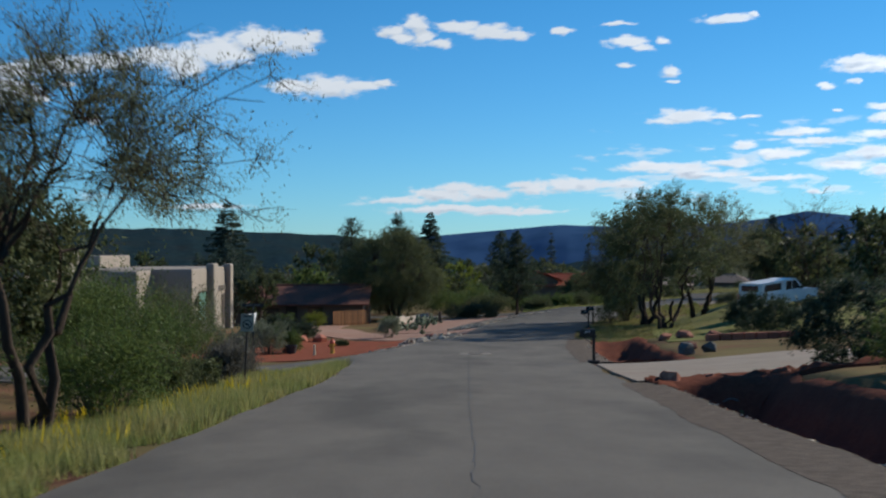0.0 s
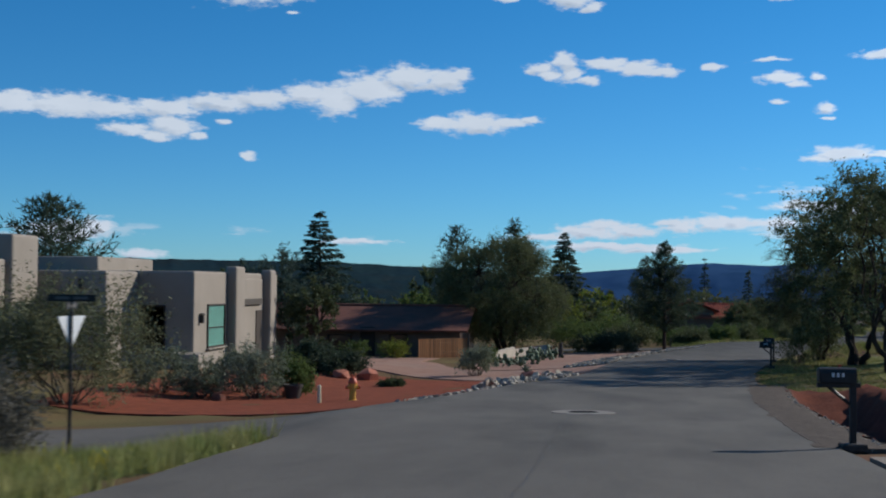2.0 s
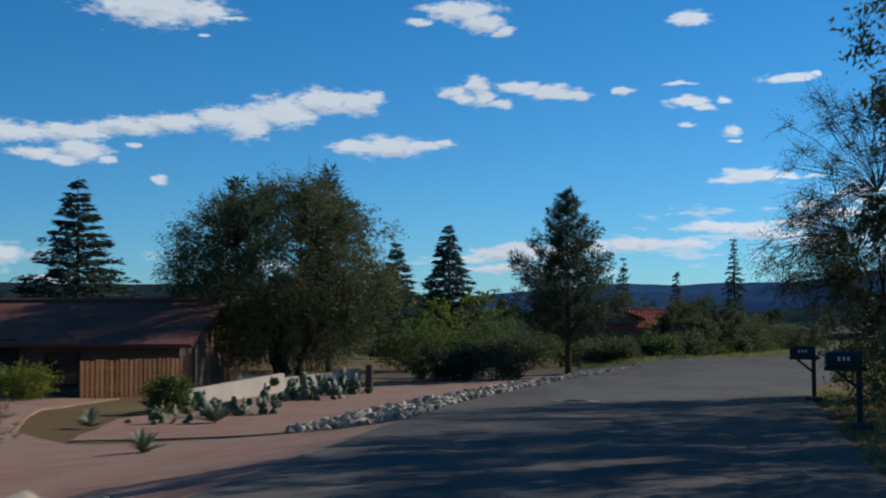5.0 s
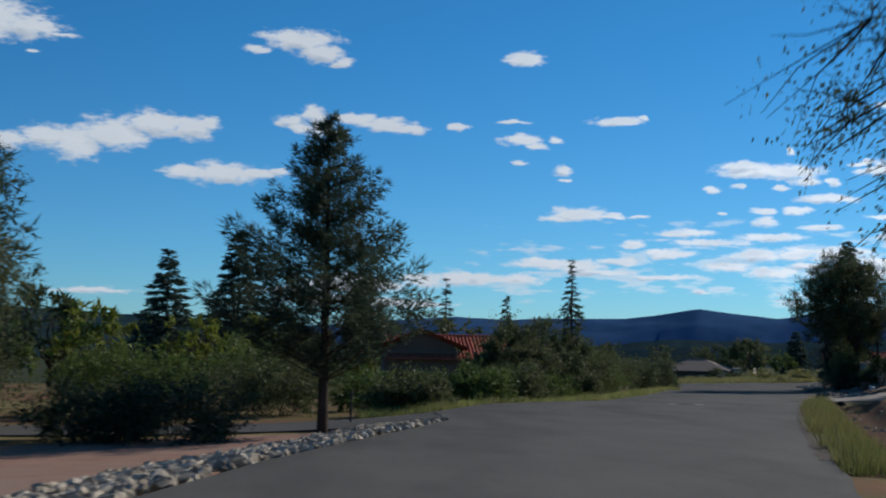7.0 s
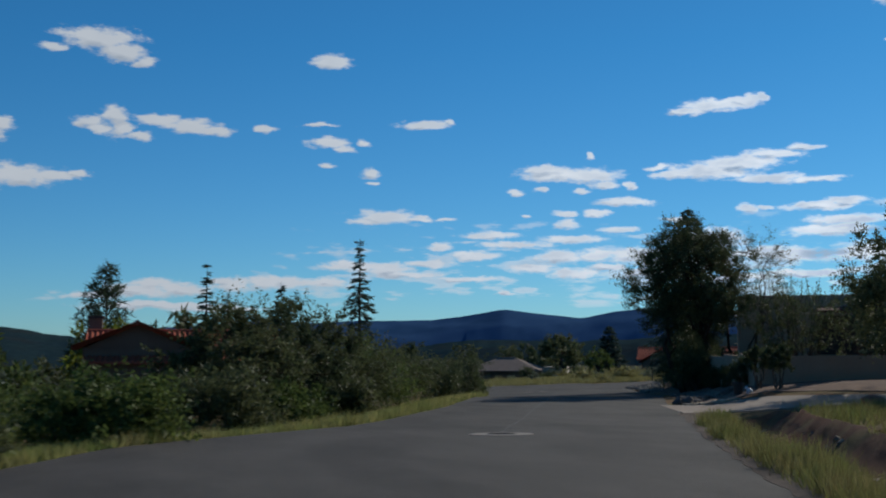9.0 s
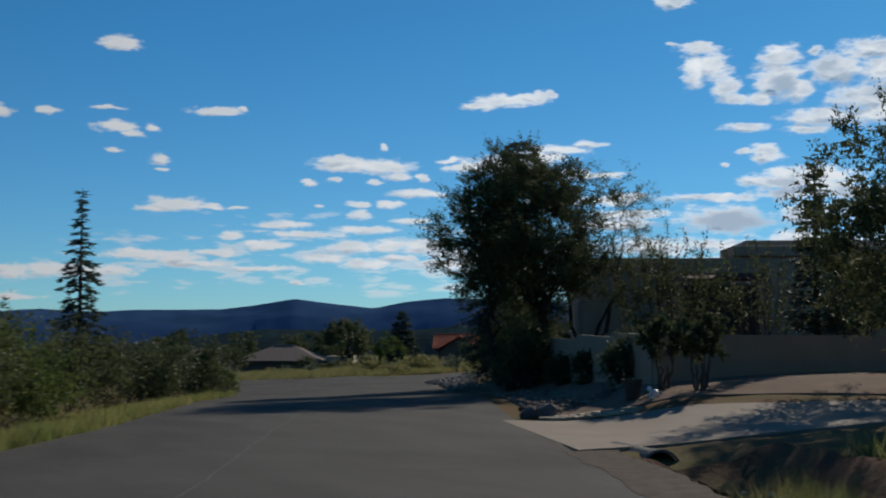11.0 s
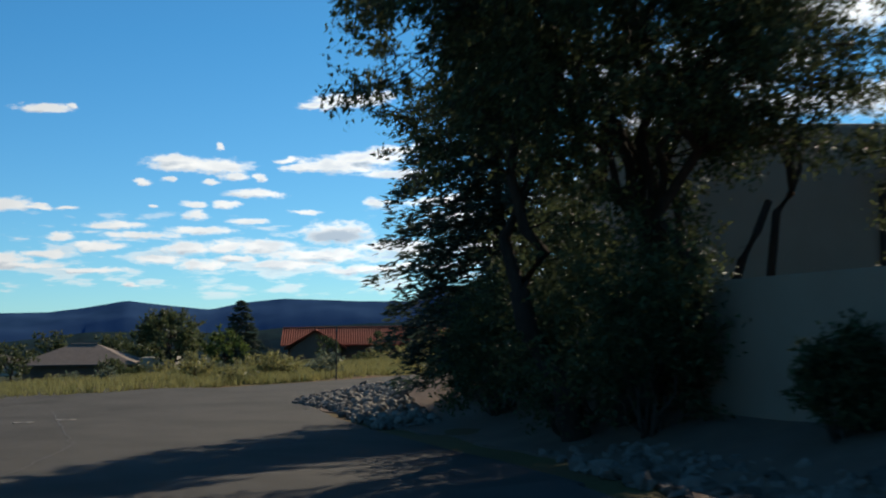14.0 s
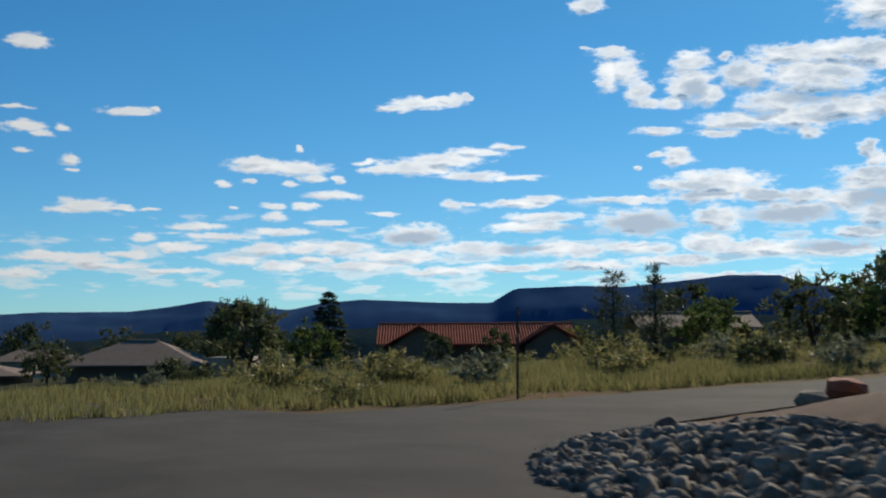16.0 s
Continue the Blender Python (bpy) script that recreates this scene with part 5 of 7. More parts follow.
plant(0, 15.7, 176, 1.15, 20), plant(4, 11.4, 180, .95, 70), plant(1, 20.6, 181, .9, 200)
plant(2, 27.5, 78, .9, 15), plant(2, 31, 84, 1.0, 130), plant(0, 33, 74, .7, 220)
plant(4, 2.5, 172, 1.0, 40), plant(4, -1.5, 160, .8, 90), plant(4, 100, 262, .5, 10)
wr = random.Random(5)
for n, (x0, x1, y0, y1, s0, s1) in ((22, (-60, 4, 135, 190, .7, 1.15)), (16, (2, 30, 178, 250, .6, .95)), (14, (-110, -30, 95, 150, .9, 1.4)), (20, (-120, 30, 200, 330, 1, 1.6)), (16, (45, 150, 250, 330, .45, .8)), (16, (95, 170, 205, 250, .6, 1.0)),
                                    (12, (24, 64, 60, 130, .7, 1.2)), (14, (40, 130, 330, 480, .8, 1.4)), (7, (62, 120, 120, 180, .7, 1.1)), (6, (22, 60, 0, 50, .8, 1.2)), (7, (-70, -22, 0, 60, .7, 1.2))):
    for i in range(n):
        x, y = wr.uniform(x0, x1), wr.uniform(y0, y1)
        if (5 < x < 22 and 136 < y < 172) or (28 < x < 52 and 176 < y < 262) or (50 < x < 112 and 250 < y < 285) or (-27 < x < -4 and 60 < y < 110) or (48 < x < 70 and 150 < y < 182) or (0 < x - float(np.interp(y, RIGHT_Y, RIGHT_X)) < 15 and y < 186):
            continue
        plant(wr.choice((0, 0, 1, 2, 3)), x, y, wr.uniform(s0, s1), wr.uniform(0, 360))

# ---- grass ----
grass("grass_verge_west", "tall yellow-green grass with yellow flowers on the verge", edge(LEFT_Y, LEFT_X, 2, 42, 24, -.1), edge(LEFT_Y, LEFT_X, 2, 42, 24, -3.4), 9500, L_VERGE, .34, 1, per=8, width=.014, patch=.22)
grass("wildflowers", "scattered small yellow wildflowers", edge(LEFT_Y, LEFT_X, 14, 41, 24, -1.0), edge(LEFT_Y, LEFT_X, 14, 41, 24, -4.6), 320, L_FLOWER, .4, 7, per=3, width=.04, patch=.1, category="flowers")
grass("grass_verge_north", "dry yellow-green grass on the verge", edge(LEFT_Y, LEFT_X, 119, 180, 24, -.1), edge(LEFT_Y, LEFT_X, 119, 180, 24, -2.8), 12000, L_VERGE, .36, 2, per=7, width=.018)
grass("grass_verge_east", "tufts of pale dry grass on the road shoulder", edge(RIGHT_Y, RIGHT_X, 98, 131, 24, .1), edge(RIGHT_Y, RIGHT_X, 98, 131, 24, 1.4), 3600, L_WEED, .4, 3, per=9, width=.012, patch=.12)
grass("grass_field", "tall yellow-green grass in an open field", [(37.8, 206), (50.6, 200.2), (54.5, 198.6), (60, 198.4), (66, 197.6), (95, 196)], [(36, 240), (52, 236), (60, 234), (68, 232), (76, 230), (110, 222)], 26000, L_GRASS, .42, 4, per=6, width=.03, patch=.08)
grass("grass_lawn", "short rough grass beside a ditch", edge(RIGHT_Y, RIGHT_X, 64, 92, 20, .2), edge(RIGHT_Y, RIGHT_X, 64, 92, 20, 7), 5000, L_WEED, .12, 5)
grass("grass_bank", "rough dry grass on the bank above a ditch", edge(RIGHT_Y, RIGHT_X, 97, 137, 24, 3.4), edge(RIGHT_Y, RIGHT_X, 97, 137, 24, 8.5), 5200, L_WEED, .34, 6, per=6, width=.018, patch=.15)
# weeds and low brush in the open field
WEEDS = [bush("weed_clump", "yellow-green weed clump in the open field", (62, 203), (.9, .9), .95, 250, L_GRASS, clumps=26, per=26, size=.22, aspect=.3, group="field weeds"),
         bush("weed_clump", "grey-green brush clump in the open field", (58, 205), (.9, .9), .9, 251, L_SAGE, clumps=26, per=26, size=.2, aspect=.4, group="field weeds"),
         bush("weed_clump", "olive brush clump in the open field", (68, 204), (1, 1), 1.1, 252, L_OLIVE, clumps=26, per=26, size=.21, aspect=.45, group="field weeds")]
for i in range(110):
    x, y = wr.uniform(46, 104), wr.uniform(199.4, 246)
    if x < 49 + (y - 199) * .1:
        continue
    s = wr.uniform(.5, 1.25)
    copy_thing(WEEDS[wr.choice((0, 0, 0, 1, 2))], pose(x, y, gz(x, y) - .05, 0, 0, wr.uniform(0, 360))).scale = (s, s, s * wr.uniform(.7, 1.1))
for x, y, k, s in ((100, 228, 0, 1.0), (106, 232, 2, 1.0), (96, 226, 1, .8), (112, 226, 0, 1.1), (93.5, 236, 1, .8), (54, 254, 0, .6), (50, 262, 0, .6), (120, 236, 0, 1.3), (72, 254, 1, .75), (68.4, 257, 0, .95), (80.6, 251, 2, .42), (88, 222, 0, .8), (94, 217, 2, .85), (99, 213, 0, .95), (84.5, 227, 1, .6), (104, 208, 2, .9), (61, 250, 3, .6), (92, 262, 2, .5)):
    plant(k, x, y, s, s * 700)

# ---- materials of buildings and things ----
M_ADOBE = material("tan_stucco", (.31, .265, .215), .9, (.27, .23, .185), .6, .1, .25, 45)
M_GARDENWALL = material("brown_tan_stucco", (.38, .28, .2), .9, (.33, .24, .17), .6, .1, .25, 45, spec=.1)
M_TILE = material("red_roof_tile", (.4, .11, .065), .9, (.31, .088, .055), 1.5, .2, .3, 20, per_object=.1, spec=.04)
M_BROWNROOF = material("brown_shingle", (.2, .07, .042), .9, (.15, .056, .036), 2, .3, .5, 20)
M_GREYROOF = material("grey_brown_shingle", (.22, .16, .125), .9, (.18, .13, .1), 2, .3, .5, 20)
M_WALL = material("brown_wall", (.2, .13, .09), .9, (.17, .11, .08), 1, .1, .2, 30)
M_CREAM = material("cream_stucco", (.42, .37, .3), .9, (.36, .315, .255), .9, .1, .25, 40)
M_FENCE = material("orange_cedar_board", (.42, .19, .07), .8, (.3, .13, .05), 3, .25, .4, 25, per_object=.3, stretch=(1, 1, .15))
M_BLACK = material("black_metal", (.018, .017, .016), .55, (.03, .028, .026), 8, spec=.4)
M_STEEL = material("dull_galvanised_steel", (.19, .18, .165), .8, (.14, .13, .12), 5, metal=.15, spec=.15)
M_POST = material("weathered_post", (.09, .075, .06), .85, (.06, .05, .042), 5, .3, .4, 25)
M_WHITE = material("white_paint", (.78, .78, .76), .5, (.7, .7, .68), 2, spec=.4)
M_CAR = material("white_car_paint", (.74, .74, .73), .3, (.66, .65, .63), 1.2, spec=.5)
M_TYRE = material("tyre_rubber", (.02, .02, .02), .85, (.03, .03, .03), 6)
M_YELLOW = material("hydrant_yellow", (.72, .4, .06), .5, (.62, .33, .05), 6, spec=.4)
M_ORANGE = material("hydrant_orange", (.68, .13, .05), .5, (.58, .1, .04), 6, spec=.4)
M_PVC = material("pale_plastic", (.7, .62, .4), .5, (.62, .55, .36), 4)
M_IRON = material("cast_iron", (.05, .045, .042), .7, (.075, .065, .058), 12, .3, .5, 40, metal=.3)
M_COLLAR = material("manhole_concrete", (.27, .24, .2), .9, (.22, .195, .165), 3, .25, .35, 45)
M_TEAL = material("teal_blind", (.22, .5, .4), .5, (.19, .45, .36), 1.5, spec=.5)
M_FRAME = material("dark_wood_frame", (.05, .035, .026), .7, (.035, .026, .02), 6)
M_COBBLE = material("grey_river_rock", (.46, .39, .3), .85, (.34, .285, .22), 5, .2, .3, 20, per_object=.45, spec=.1)
M_GREYROCK = material("dark_grey_rock", (.16, .145, .13), .9, (.11, .1, .09), 4, .2, .5, 14, spec=.1)
# river rock copied darker, the backlit look of the corner beds in its colour
M_CORNERROCK = material("backlit_river_rock", (.27, .24, .2), .85, (.19, .17, .14), 5, .2, .3, 20, per_object=.45, spec=.1)
M_CORNERSMALL = material("backlit_river_rock_small", (.22, .195, .165), .85, (.16, .14, .12), 5, .2, .3, 20, island=.45, spec=.1)
M_YARDROCK = material("dull_yard_rock", (.18, .15, .122), .9, (.13, .11, .09), 5, .2, .3, 20, per_object=.5, spec=.1)
M_COBBLE_RED = material("red_sandstone", (.36, .13, .075), .9, (.27, .095, .06), 4, .25, .6, 12, per_object=.3)
M_FLAG = material("pale_flagstone", (.44, .37, .27), .85, (.36, .29, .2), 2, .15, .3, 25, per_object=.2)
M_POT = material("dark_clay_pot", (.04, .035, .03), .6, (.055, .045, .04), 4)
M_CACTUS = material("prickly_pear_pad", (.075, .11, .055), .6, (.1, .135, .075), 4, .15, .3, 30, per_object=.25)
M_AGAVE = material("agave_leaf", (.2, .24, .15), .6, (.16, .2, .12), 4, per_object=.25)
# dull cream: the plate's unlit side is put into its colour
M_SIGN = material("shaded_sign", (.42, .4, .32), .7, (.34, .32, .26), 3, spec=.2)
M_TAR = material("tar_seal", (.075, .07, .064), .7, (.075, .07, .065), 6)
M_AWNING = material("dark_red_canvas", (.1, .025, .022), .9, (.075, .02, .018), 2)


def glass_material():
    m = material("dark_window", (.02, .024, .028), .06, (.03, .034, .04), 1, spec=.6)
    return m


M_GLASS = glass_material()


def window(parent, c, w, h, face, pane=None, sill=True, depth=.1):
    """A framed window on a wall: face is the outward direction as degrees about z from -y."""
    a = pose(*c, 0, 0, face)
    win = new("window")
    win.parent, win.matrix_basis = parent, a
    t = .07
    bm = bmesh.new()
    for x, z, sx, sz in ((0, h / 2 - t / 2, w, t), (0, -h / 2 + t / 2, w, t), (-w / 2 + t / 2, 0, t, h - 2 * t), (w / 2 - t / 2, 0, t, h - 2 * t), (0, -.08, w - 2 * t, .04)):
        box(bm, (x, -.02, z), (sx, depth, sz), .006)
    part("frame", bm, M_FRAME, win)
    part("pane", boxed((0, .01, 0), (w - t, .02, h - t)), pane or M_GLASS, win)
    if sill:
        part("sill", boxed((0, -.08, -h / 2 - .04), (w + .16, .16, .07), .012), M_ADOBE, win)
    return win


# ---- the adobe house ----
def adobe_house():
    g = -5.35
    ob = thing("house", pose(0, 0, g), "tan stucco adobe-style house with flat parapets and a teal-blinded window", "house")

    def block(name, x0, x1, y0, y1, top, bev=.09):
        return part(name, boxed(((x0 + x1) / 2, (y0 + y1) / 2, (top - g) / 2 - .2), (x1 - x0, y1 - y0, top - g + .4), bev), M_ADOBE, ob)
    block("wall", -27, -15.4, 74.5, 88.5, -1.12)
    block("buttress", -15.5, -14.95, 79.3, 80.8, -.84, .12)
    block("buttress", -15.5, -14.95, 85.5, 86.6, -.92, .12)
    block("parapet", -16.2, -15.36, 81, 85.7, -1.36, .08)
    block("porch", -19.9, -17.9, 71, 74.6, -1.16, .12)
    block("tower", -24.2, -22, 71.2, 73.6, .33, .12)
    block("back_wing", -30, -23.7, 84, 92, -.3)
    block("wing", -29, -22.2, 64.5, 71, -.72)
    block("planter", -16.4, -14.6, 72.8, 74.4, -4.6, .05)
    window(ob, (-15.4, 77.6, -3.55 - g), 2.6, 1.95, 90, M_TEAL)
    part("lintel", boxed((-15.32, 83.3, -2.55 - g), (.2, 3.4, .3), .02), M_POST, ob, "dark wooden beam")
    part("door", boxed((-15.36, 84.6, -4.1 - g), (.1, 1.0, 2.2), .02), M_FRAME, ob)
    window(ob, (-17.2, 74.5, -3.6 - g), 1.1, 2.0, 0)
    window(ob, (-22.2, 67.6, -2.4 - g), 2.4, 1.0, 90)
    lam = new("wall_lamp")
    lam.parent = ob
    part("lamp_body", boxed((-15.3, 75.3, -3.2 - g), (.18, .16, .36), .02), M_BLACK, lam)
    part("lamp_cap", boxed((-15.28, 75.3, -2.98 - g), (.26, .24, .06), .015, taper=.6), M_BLACK, lam)
    # projecting drain spouts
    for x, y in ((-18.9, 70.8),):
        part("lantern", boxed((x, y, -1.7 - g), (.16, .14, .4), .02), M_BLACK, ob)


adobe_house()


def pitched(ob, c, size, eave, ridge_z, mat, wall_mat, rz=0, over=.5, hip=False, corrugated=False):
    """Walls and a pitched roof with the ridge along local x; c is the centre on the ground."""
    L, W, g = size[0], size[1], c[2]
    m = pose(*c, 0, 0, rz)
    bm = bmesh.new()
    box(bm, (0, 0, (eave - g) / 2 - .2), (L, W, eave - g + .4), .02)
    bm.transform(m)
    part("wall", bm, wall_mat, ob)
    l, w, e, r = L / 2 + over, W / 2 + over, eave - g, ridge_z - g
    for s in (-1, 1):
        n = int(L / .22) if corrugated else 2
        k = 8 if corrugated else 2
        xs = np.linspace(-l, l, n * (2 if corrugated else 1) + 1)
        V = []
        for t in np.linspace(0, 1, k):
            inset = (w * .9 * t if hip else 0)
            xx = np.clip(xs, -l + inset, l - inset)
            wave = .045 * np.cos(np.arange(len(xs)) * math.pi) if corrugated else 0 * xs
            step = .03 * (1 - (t * 7) % 1) if corrugated else 0
            V.append(np.stack([xx, np.full(len(xs), s * w * (1 - t)), e + (r - e) * t + wave + step], 1))
        V = np.concatenate(V)
        nx = len(xs)
        i = np.arange((k - 1) * nx).reshape(k - 1, nx)[:, :-1].ravel()
        F = np.stack([i, i + 1, i + nx + 1, i + nx], 1)
        under = V - [0, 0, .12]
        F2 = F[:, ::-1] + len(V)
        rim = np.arange(nx)
        S = np.stack([rim[:-1], rim[:-1] + len(V), rim[1:] + len(V), rim[1:]], 1)
        V = np.concatenate([V, under])
        V = np.array([list(m @ Vector(v)) for v in V])
        child("roof", raw("roof", V, np.concatenate([F, F2, S]), mat), ob)
    for s in (-1, 1):
        bm = bmesh.new()
        if hip:
            a = [bm.verts.new(m @ Vector(p)) for p in ((s * l, -w, e), (s * l, w, e), (s * (l - w * .9), 0, r))]
            bm.faces.new(a)
            part("hip_end", bm, mat, ob)
        else:
            prism(bm, [(-W / 2, e - .05), (W / 2, e - .05), (0, r - .1)], .14, m @ pose(s * (L / 2 - .07), 0, 0, 0, 0, 90) @ pose(0, -.07, 0))
            part("gable", bm, wall_mat, ob)
    bm = bmesh.new()
    rod(bm, m @ Vector((-l + (w * .9 if hip else 0), 0, r)), m @ Vector((l - (w * .9 if hip else 0), 0, r)), .12, n=8)
    part("ridge_cap", bm, mat, ob)


ob = thing("house", pose(0, 0, 0), "low brown house with a brown shingle roof", "house")
pitched(ob, (-13.4, 105.4, -6.2), (13.5, 9.5), -4.5, -3.05, M_BROWNROOF, M_WALL, 0)
window(ob, (-10.6, 100.62, -5.35), 1.2, 1.1, 0, sill=False)
window(ob, (-14.4, 100.62, -5.35), 1.6, 1.0, 0, sill=False)
part("door", boxed((-12.6, 100.6, -5.3), (.95, .1, 1.9), .02), M_FRAME, ob)
ob = thing("house", pose(0, 0, 0), "house with a red barrel-tile roof and a gabled end behind bushes", "house")
pitched(ob, (15.1, 166, -7.6), (8.4, 7.4), -5.0, -3.5, M_TILE, M_WALL, 0, .55, corrugated=True)
pitched(ob, (12.8, 165.2, -7.6), (5.4, 5), -4.3, -3.12, M_TILE, M_WALL, 90, .5, corrugated=True)
part("chimney", boxed((10.7, 168.2, -3.9), (.7, .7, 2.2), .04), M_WALL, ob)
part("chimney_cap", boxed((10.7, 168.2, -2.74), (.86, .86, .14), .02), M_POST, ob)
ob = thing("house", pose(0, 0, 0), "long low house with red tile roofs beyond the field", "house")
pitched(ob, (93.6, 268.7, -9.6), (16, 8), -6.3, -4.5, M_TILE, M_WALL, -27, .7, corrugated=True)
pitched(ob, (87.2, 267.3, -9.6), (8, 5), -6.6, -4.8, M_TILE, M_WALL, 63, .6, corrugated=True)
pitched(ob, (97.2, 262.3, -9.6), (7, 4.6), -6.4, -4.7, M_TILE, M_WALL, 63, .6, corrugated=True)
ob = thing("house", pose(0, 0, 0), "low house with a grey-brown hipped roof beyond the field", "house")
pitched(ob, (62.4, 263.6, -10), (9, 7.5), -7.6, -5.9, M_GREYROOF, M_WALL, -27, .8, hip=True)
part("garage_wall", boxed((68.6, 260.8, -8.6), (3, 5, 3), .05, -27), M_CREAM, ob)
ob = thing("house", pose(0, 0, 0), "low house with a flat brown roof beyond the field", "house")
pitched(ob, (51.4, 272, -10.4), (8, 7), -8.4, -7.5, M_GREYROOF, M_WALL, -20, .8, hip=True)
ob = thing("house", pose(0, 0, 0), "low house with a brown roof among trees", "house")
pitched(ob, (94.5, 240, -8.2), (7, 5), -5.1, -4.1, M_GREYROOF, M_WALL, -27, .7)
ob = thing("house", pose(0, 0, 0), "distant house with a grey roof in the valley", "house")
pitched(ob, (66, 330, -12), (10, 7), -8.4, -6.9, M_GREYROOF, M_CREAM, -10, .7, hip=True)


def east_house():
    ob = thing("house", pose(49.5, 172, -6.1, 0, 0, -27), "tan adobe-style house with stepped parapets behind a garden wall", "house")
    part("wall", boxed((8, 5, 2.2), (16, 10, 5.6), .1), M_GARDENWALL, ob)
    part("upper_wall", boxed((13, 6, 3), (10, 7, 6), .1), M_GARDENWALL, ob)
    part("parapet", boxed((11, .3, 5.3), (8, .9, .5), .08), M_GARDENWALL, ob)
    part("awning", prism(bmesh.new(), [(4.6, 4.3), (8.2, 4.3), (8.2, 4.16), (4.6, 4.16)], 1.4, pose(0, -1.3, -.25, 12)), M_AWNING, ob, "dark red awning")
    # dark panel on the wall stands in for the shade of a recess
    part("porch_recess", boxed((6.4, -.04, 2.5), (3.4, .12, 2.4), .02), M_FRAME, ob, "dark panel standing in for a shaded porch recess")
    window(ob, (14, -.03, 2.6), 1.6, 1.4, 0)


east_house()


# ---- walls and fence ----
def wall_run(name, label, pts, thick, mat, cap=False):
    """A garden wall in stepped straight pieces: (x, y, top) at each end of each piece."""
    ob = thing(name, pose(0, 0, 0), label, "garden wall")
    for (x0, y0, t0), (x1, y1, t1) in pts:
        d = math.hypot(x1 - x0, y1 - y0)
        b0, b1 = gz(x0, y0) - .35, gz(x1, y1) - .35
        m = pose(x0, y0, 0, 0, 0, math.degrees(math.atan2(y1 - y0, x1 - x0)))
        bm = prism(bmesh.new(), [(0, b0), (d, b1), (d, t1), (0, t0)], thick, m @ pose(0, -thick / 2, 0))
        bmesh.ops.bevel(bm, geom=[e for e in bm.edges if min(v.co.z for v in e.verts) > min(t0, t1) - .05], offset=.03, segments=2, affect="EDGES")
        part("wall_segment", bm, mat, ob)
    return ob


wall_run("garden_wall", "shaded tan stucco garden wall stepping down a slope", [((38.3, 149.2, -4.69), (51, 150.6, -4.69)), ((38.35, 149.3, -4.69), (40.25, 154.3, -4.62)), ((40.25, 154.3, -4.75), (42.26, 159.8, -4.68)), ((42.26, 159.8, -4.84), (43.93, 164.7, -4.8)), ((43.93, 164.7, -4.95), (46.4, 172, -5.05))], .22, M_GARDENWALL)
wall_run("low_wall", "low cream stucco wall sloping along a driveway", [((-4.6, 90.6, -5.5), (-3.3, 101, -5.5)), ((-3.3, 101, -5.66), (-1.4, 106.6, -5.62))], .2, M_CREAM)


def board_fence():
    ob = thing("wooden_fence", pose(0, 0, 0), "sunlit orange wooden board fence beside a house", "fence")
    rng = random.Random(4)
    a, b = Vector((-8.8, 97.4)), Vector((-6.2, 100.3))
    n = 24
    me = None
    for i in range(n):
        p = a.lerp(b, i / (n - 1))
        if me is None:
            bm = boxed((0, 0, .55), (.125, .022, 1.2), .004)
            me = bpy.data.meshes.new("board")
            bm.to_mesh(me)
            bm.free()
            me.materials.append(M_FENCE)
        child("board", me, ob, m=pose(p.x, p.y, gz(p.x, p.y) + rng.uniform(-.02, .04), 0, rng.uniform(-.6, .6), 48))
    for h in (.3, .9):
        bm = rod(bmesh.new(), (a.x, a.y + .03, gz(a.x, a.y) + h), (b.x, b.y + .03, gz(b.x, b.y) + h), .035, n=6)
        part("rail", bm, M_POST, ob)
    part("post", boxed((-6.1, 100.4, gz(-6.1, 100.4) + .7), (.14, .14, 1.6), .01), M_POST, ob, "dark wooden gate post")


board_fence()


# ---- stones ----
def stone_mesh(name, seed, mat, flat=.75, pts=14):
    rng = np.random.default_rng(seed)
    v = spread(rng, pts) * rng.uniform(.85, 1.1, (pts, 1)) * np.array([.62, .46, .5 * flat * 1.4])
    bm = bmesh.new()
    for p in v:
        bm.verts.new(p)
    g = bmesh.ops.convex_hull(bm, input=bm.verts)
    bmesh.ops.delete(bm, geom=[q for q in set(g["geom_interior"] + g["geom_unused"]) if isinstance(q, bmesh.types.BMVert)], context="VERTS")
    me = bpy.data.meshes.new(name)
    bm.to_mesh(me)
    bm.free()
    me.materials.append(mat)
    return me


ROCKS = [stone_mesh("rock", 300 + i, M_COBBLE, .75, 12) for i in range(8)]
ROUND_ROCKS = [stone_mesh("round_rock", 360 + i, M_CORNERROCK, .8, 26) for i in range(6)]
for me in ROUND_ROCKS:
    me.polygons.foreach_set("use_smooth", [True] * len(me.polygons))
YARD_ROCKS = [stone_mesh("yard_rock", 340 + i, M_YARDROCK) for i in range(5)]
RED_ROCKS = [stone_mesh("red_rock", 320 + i, M_COBBLE_RED, .8, 16) for i in range(4)]


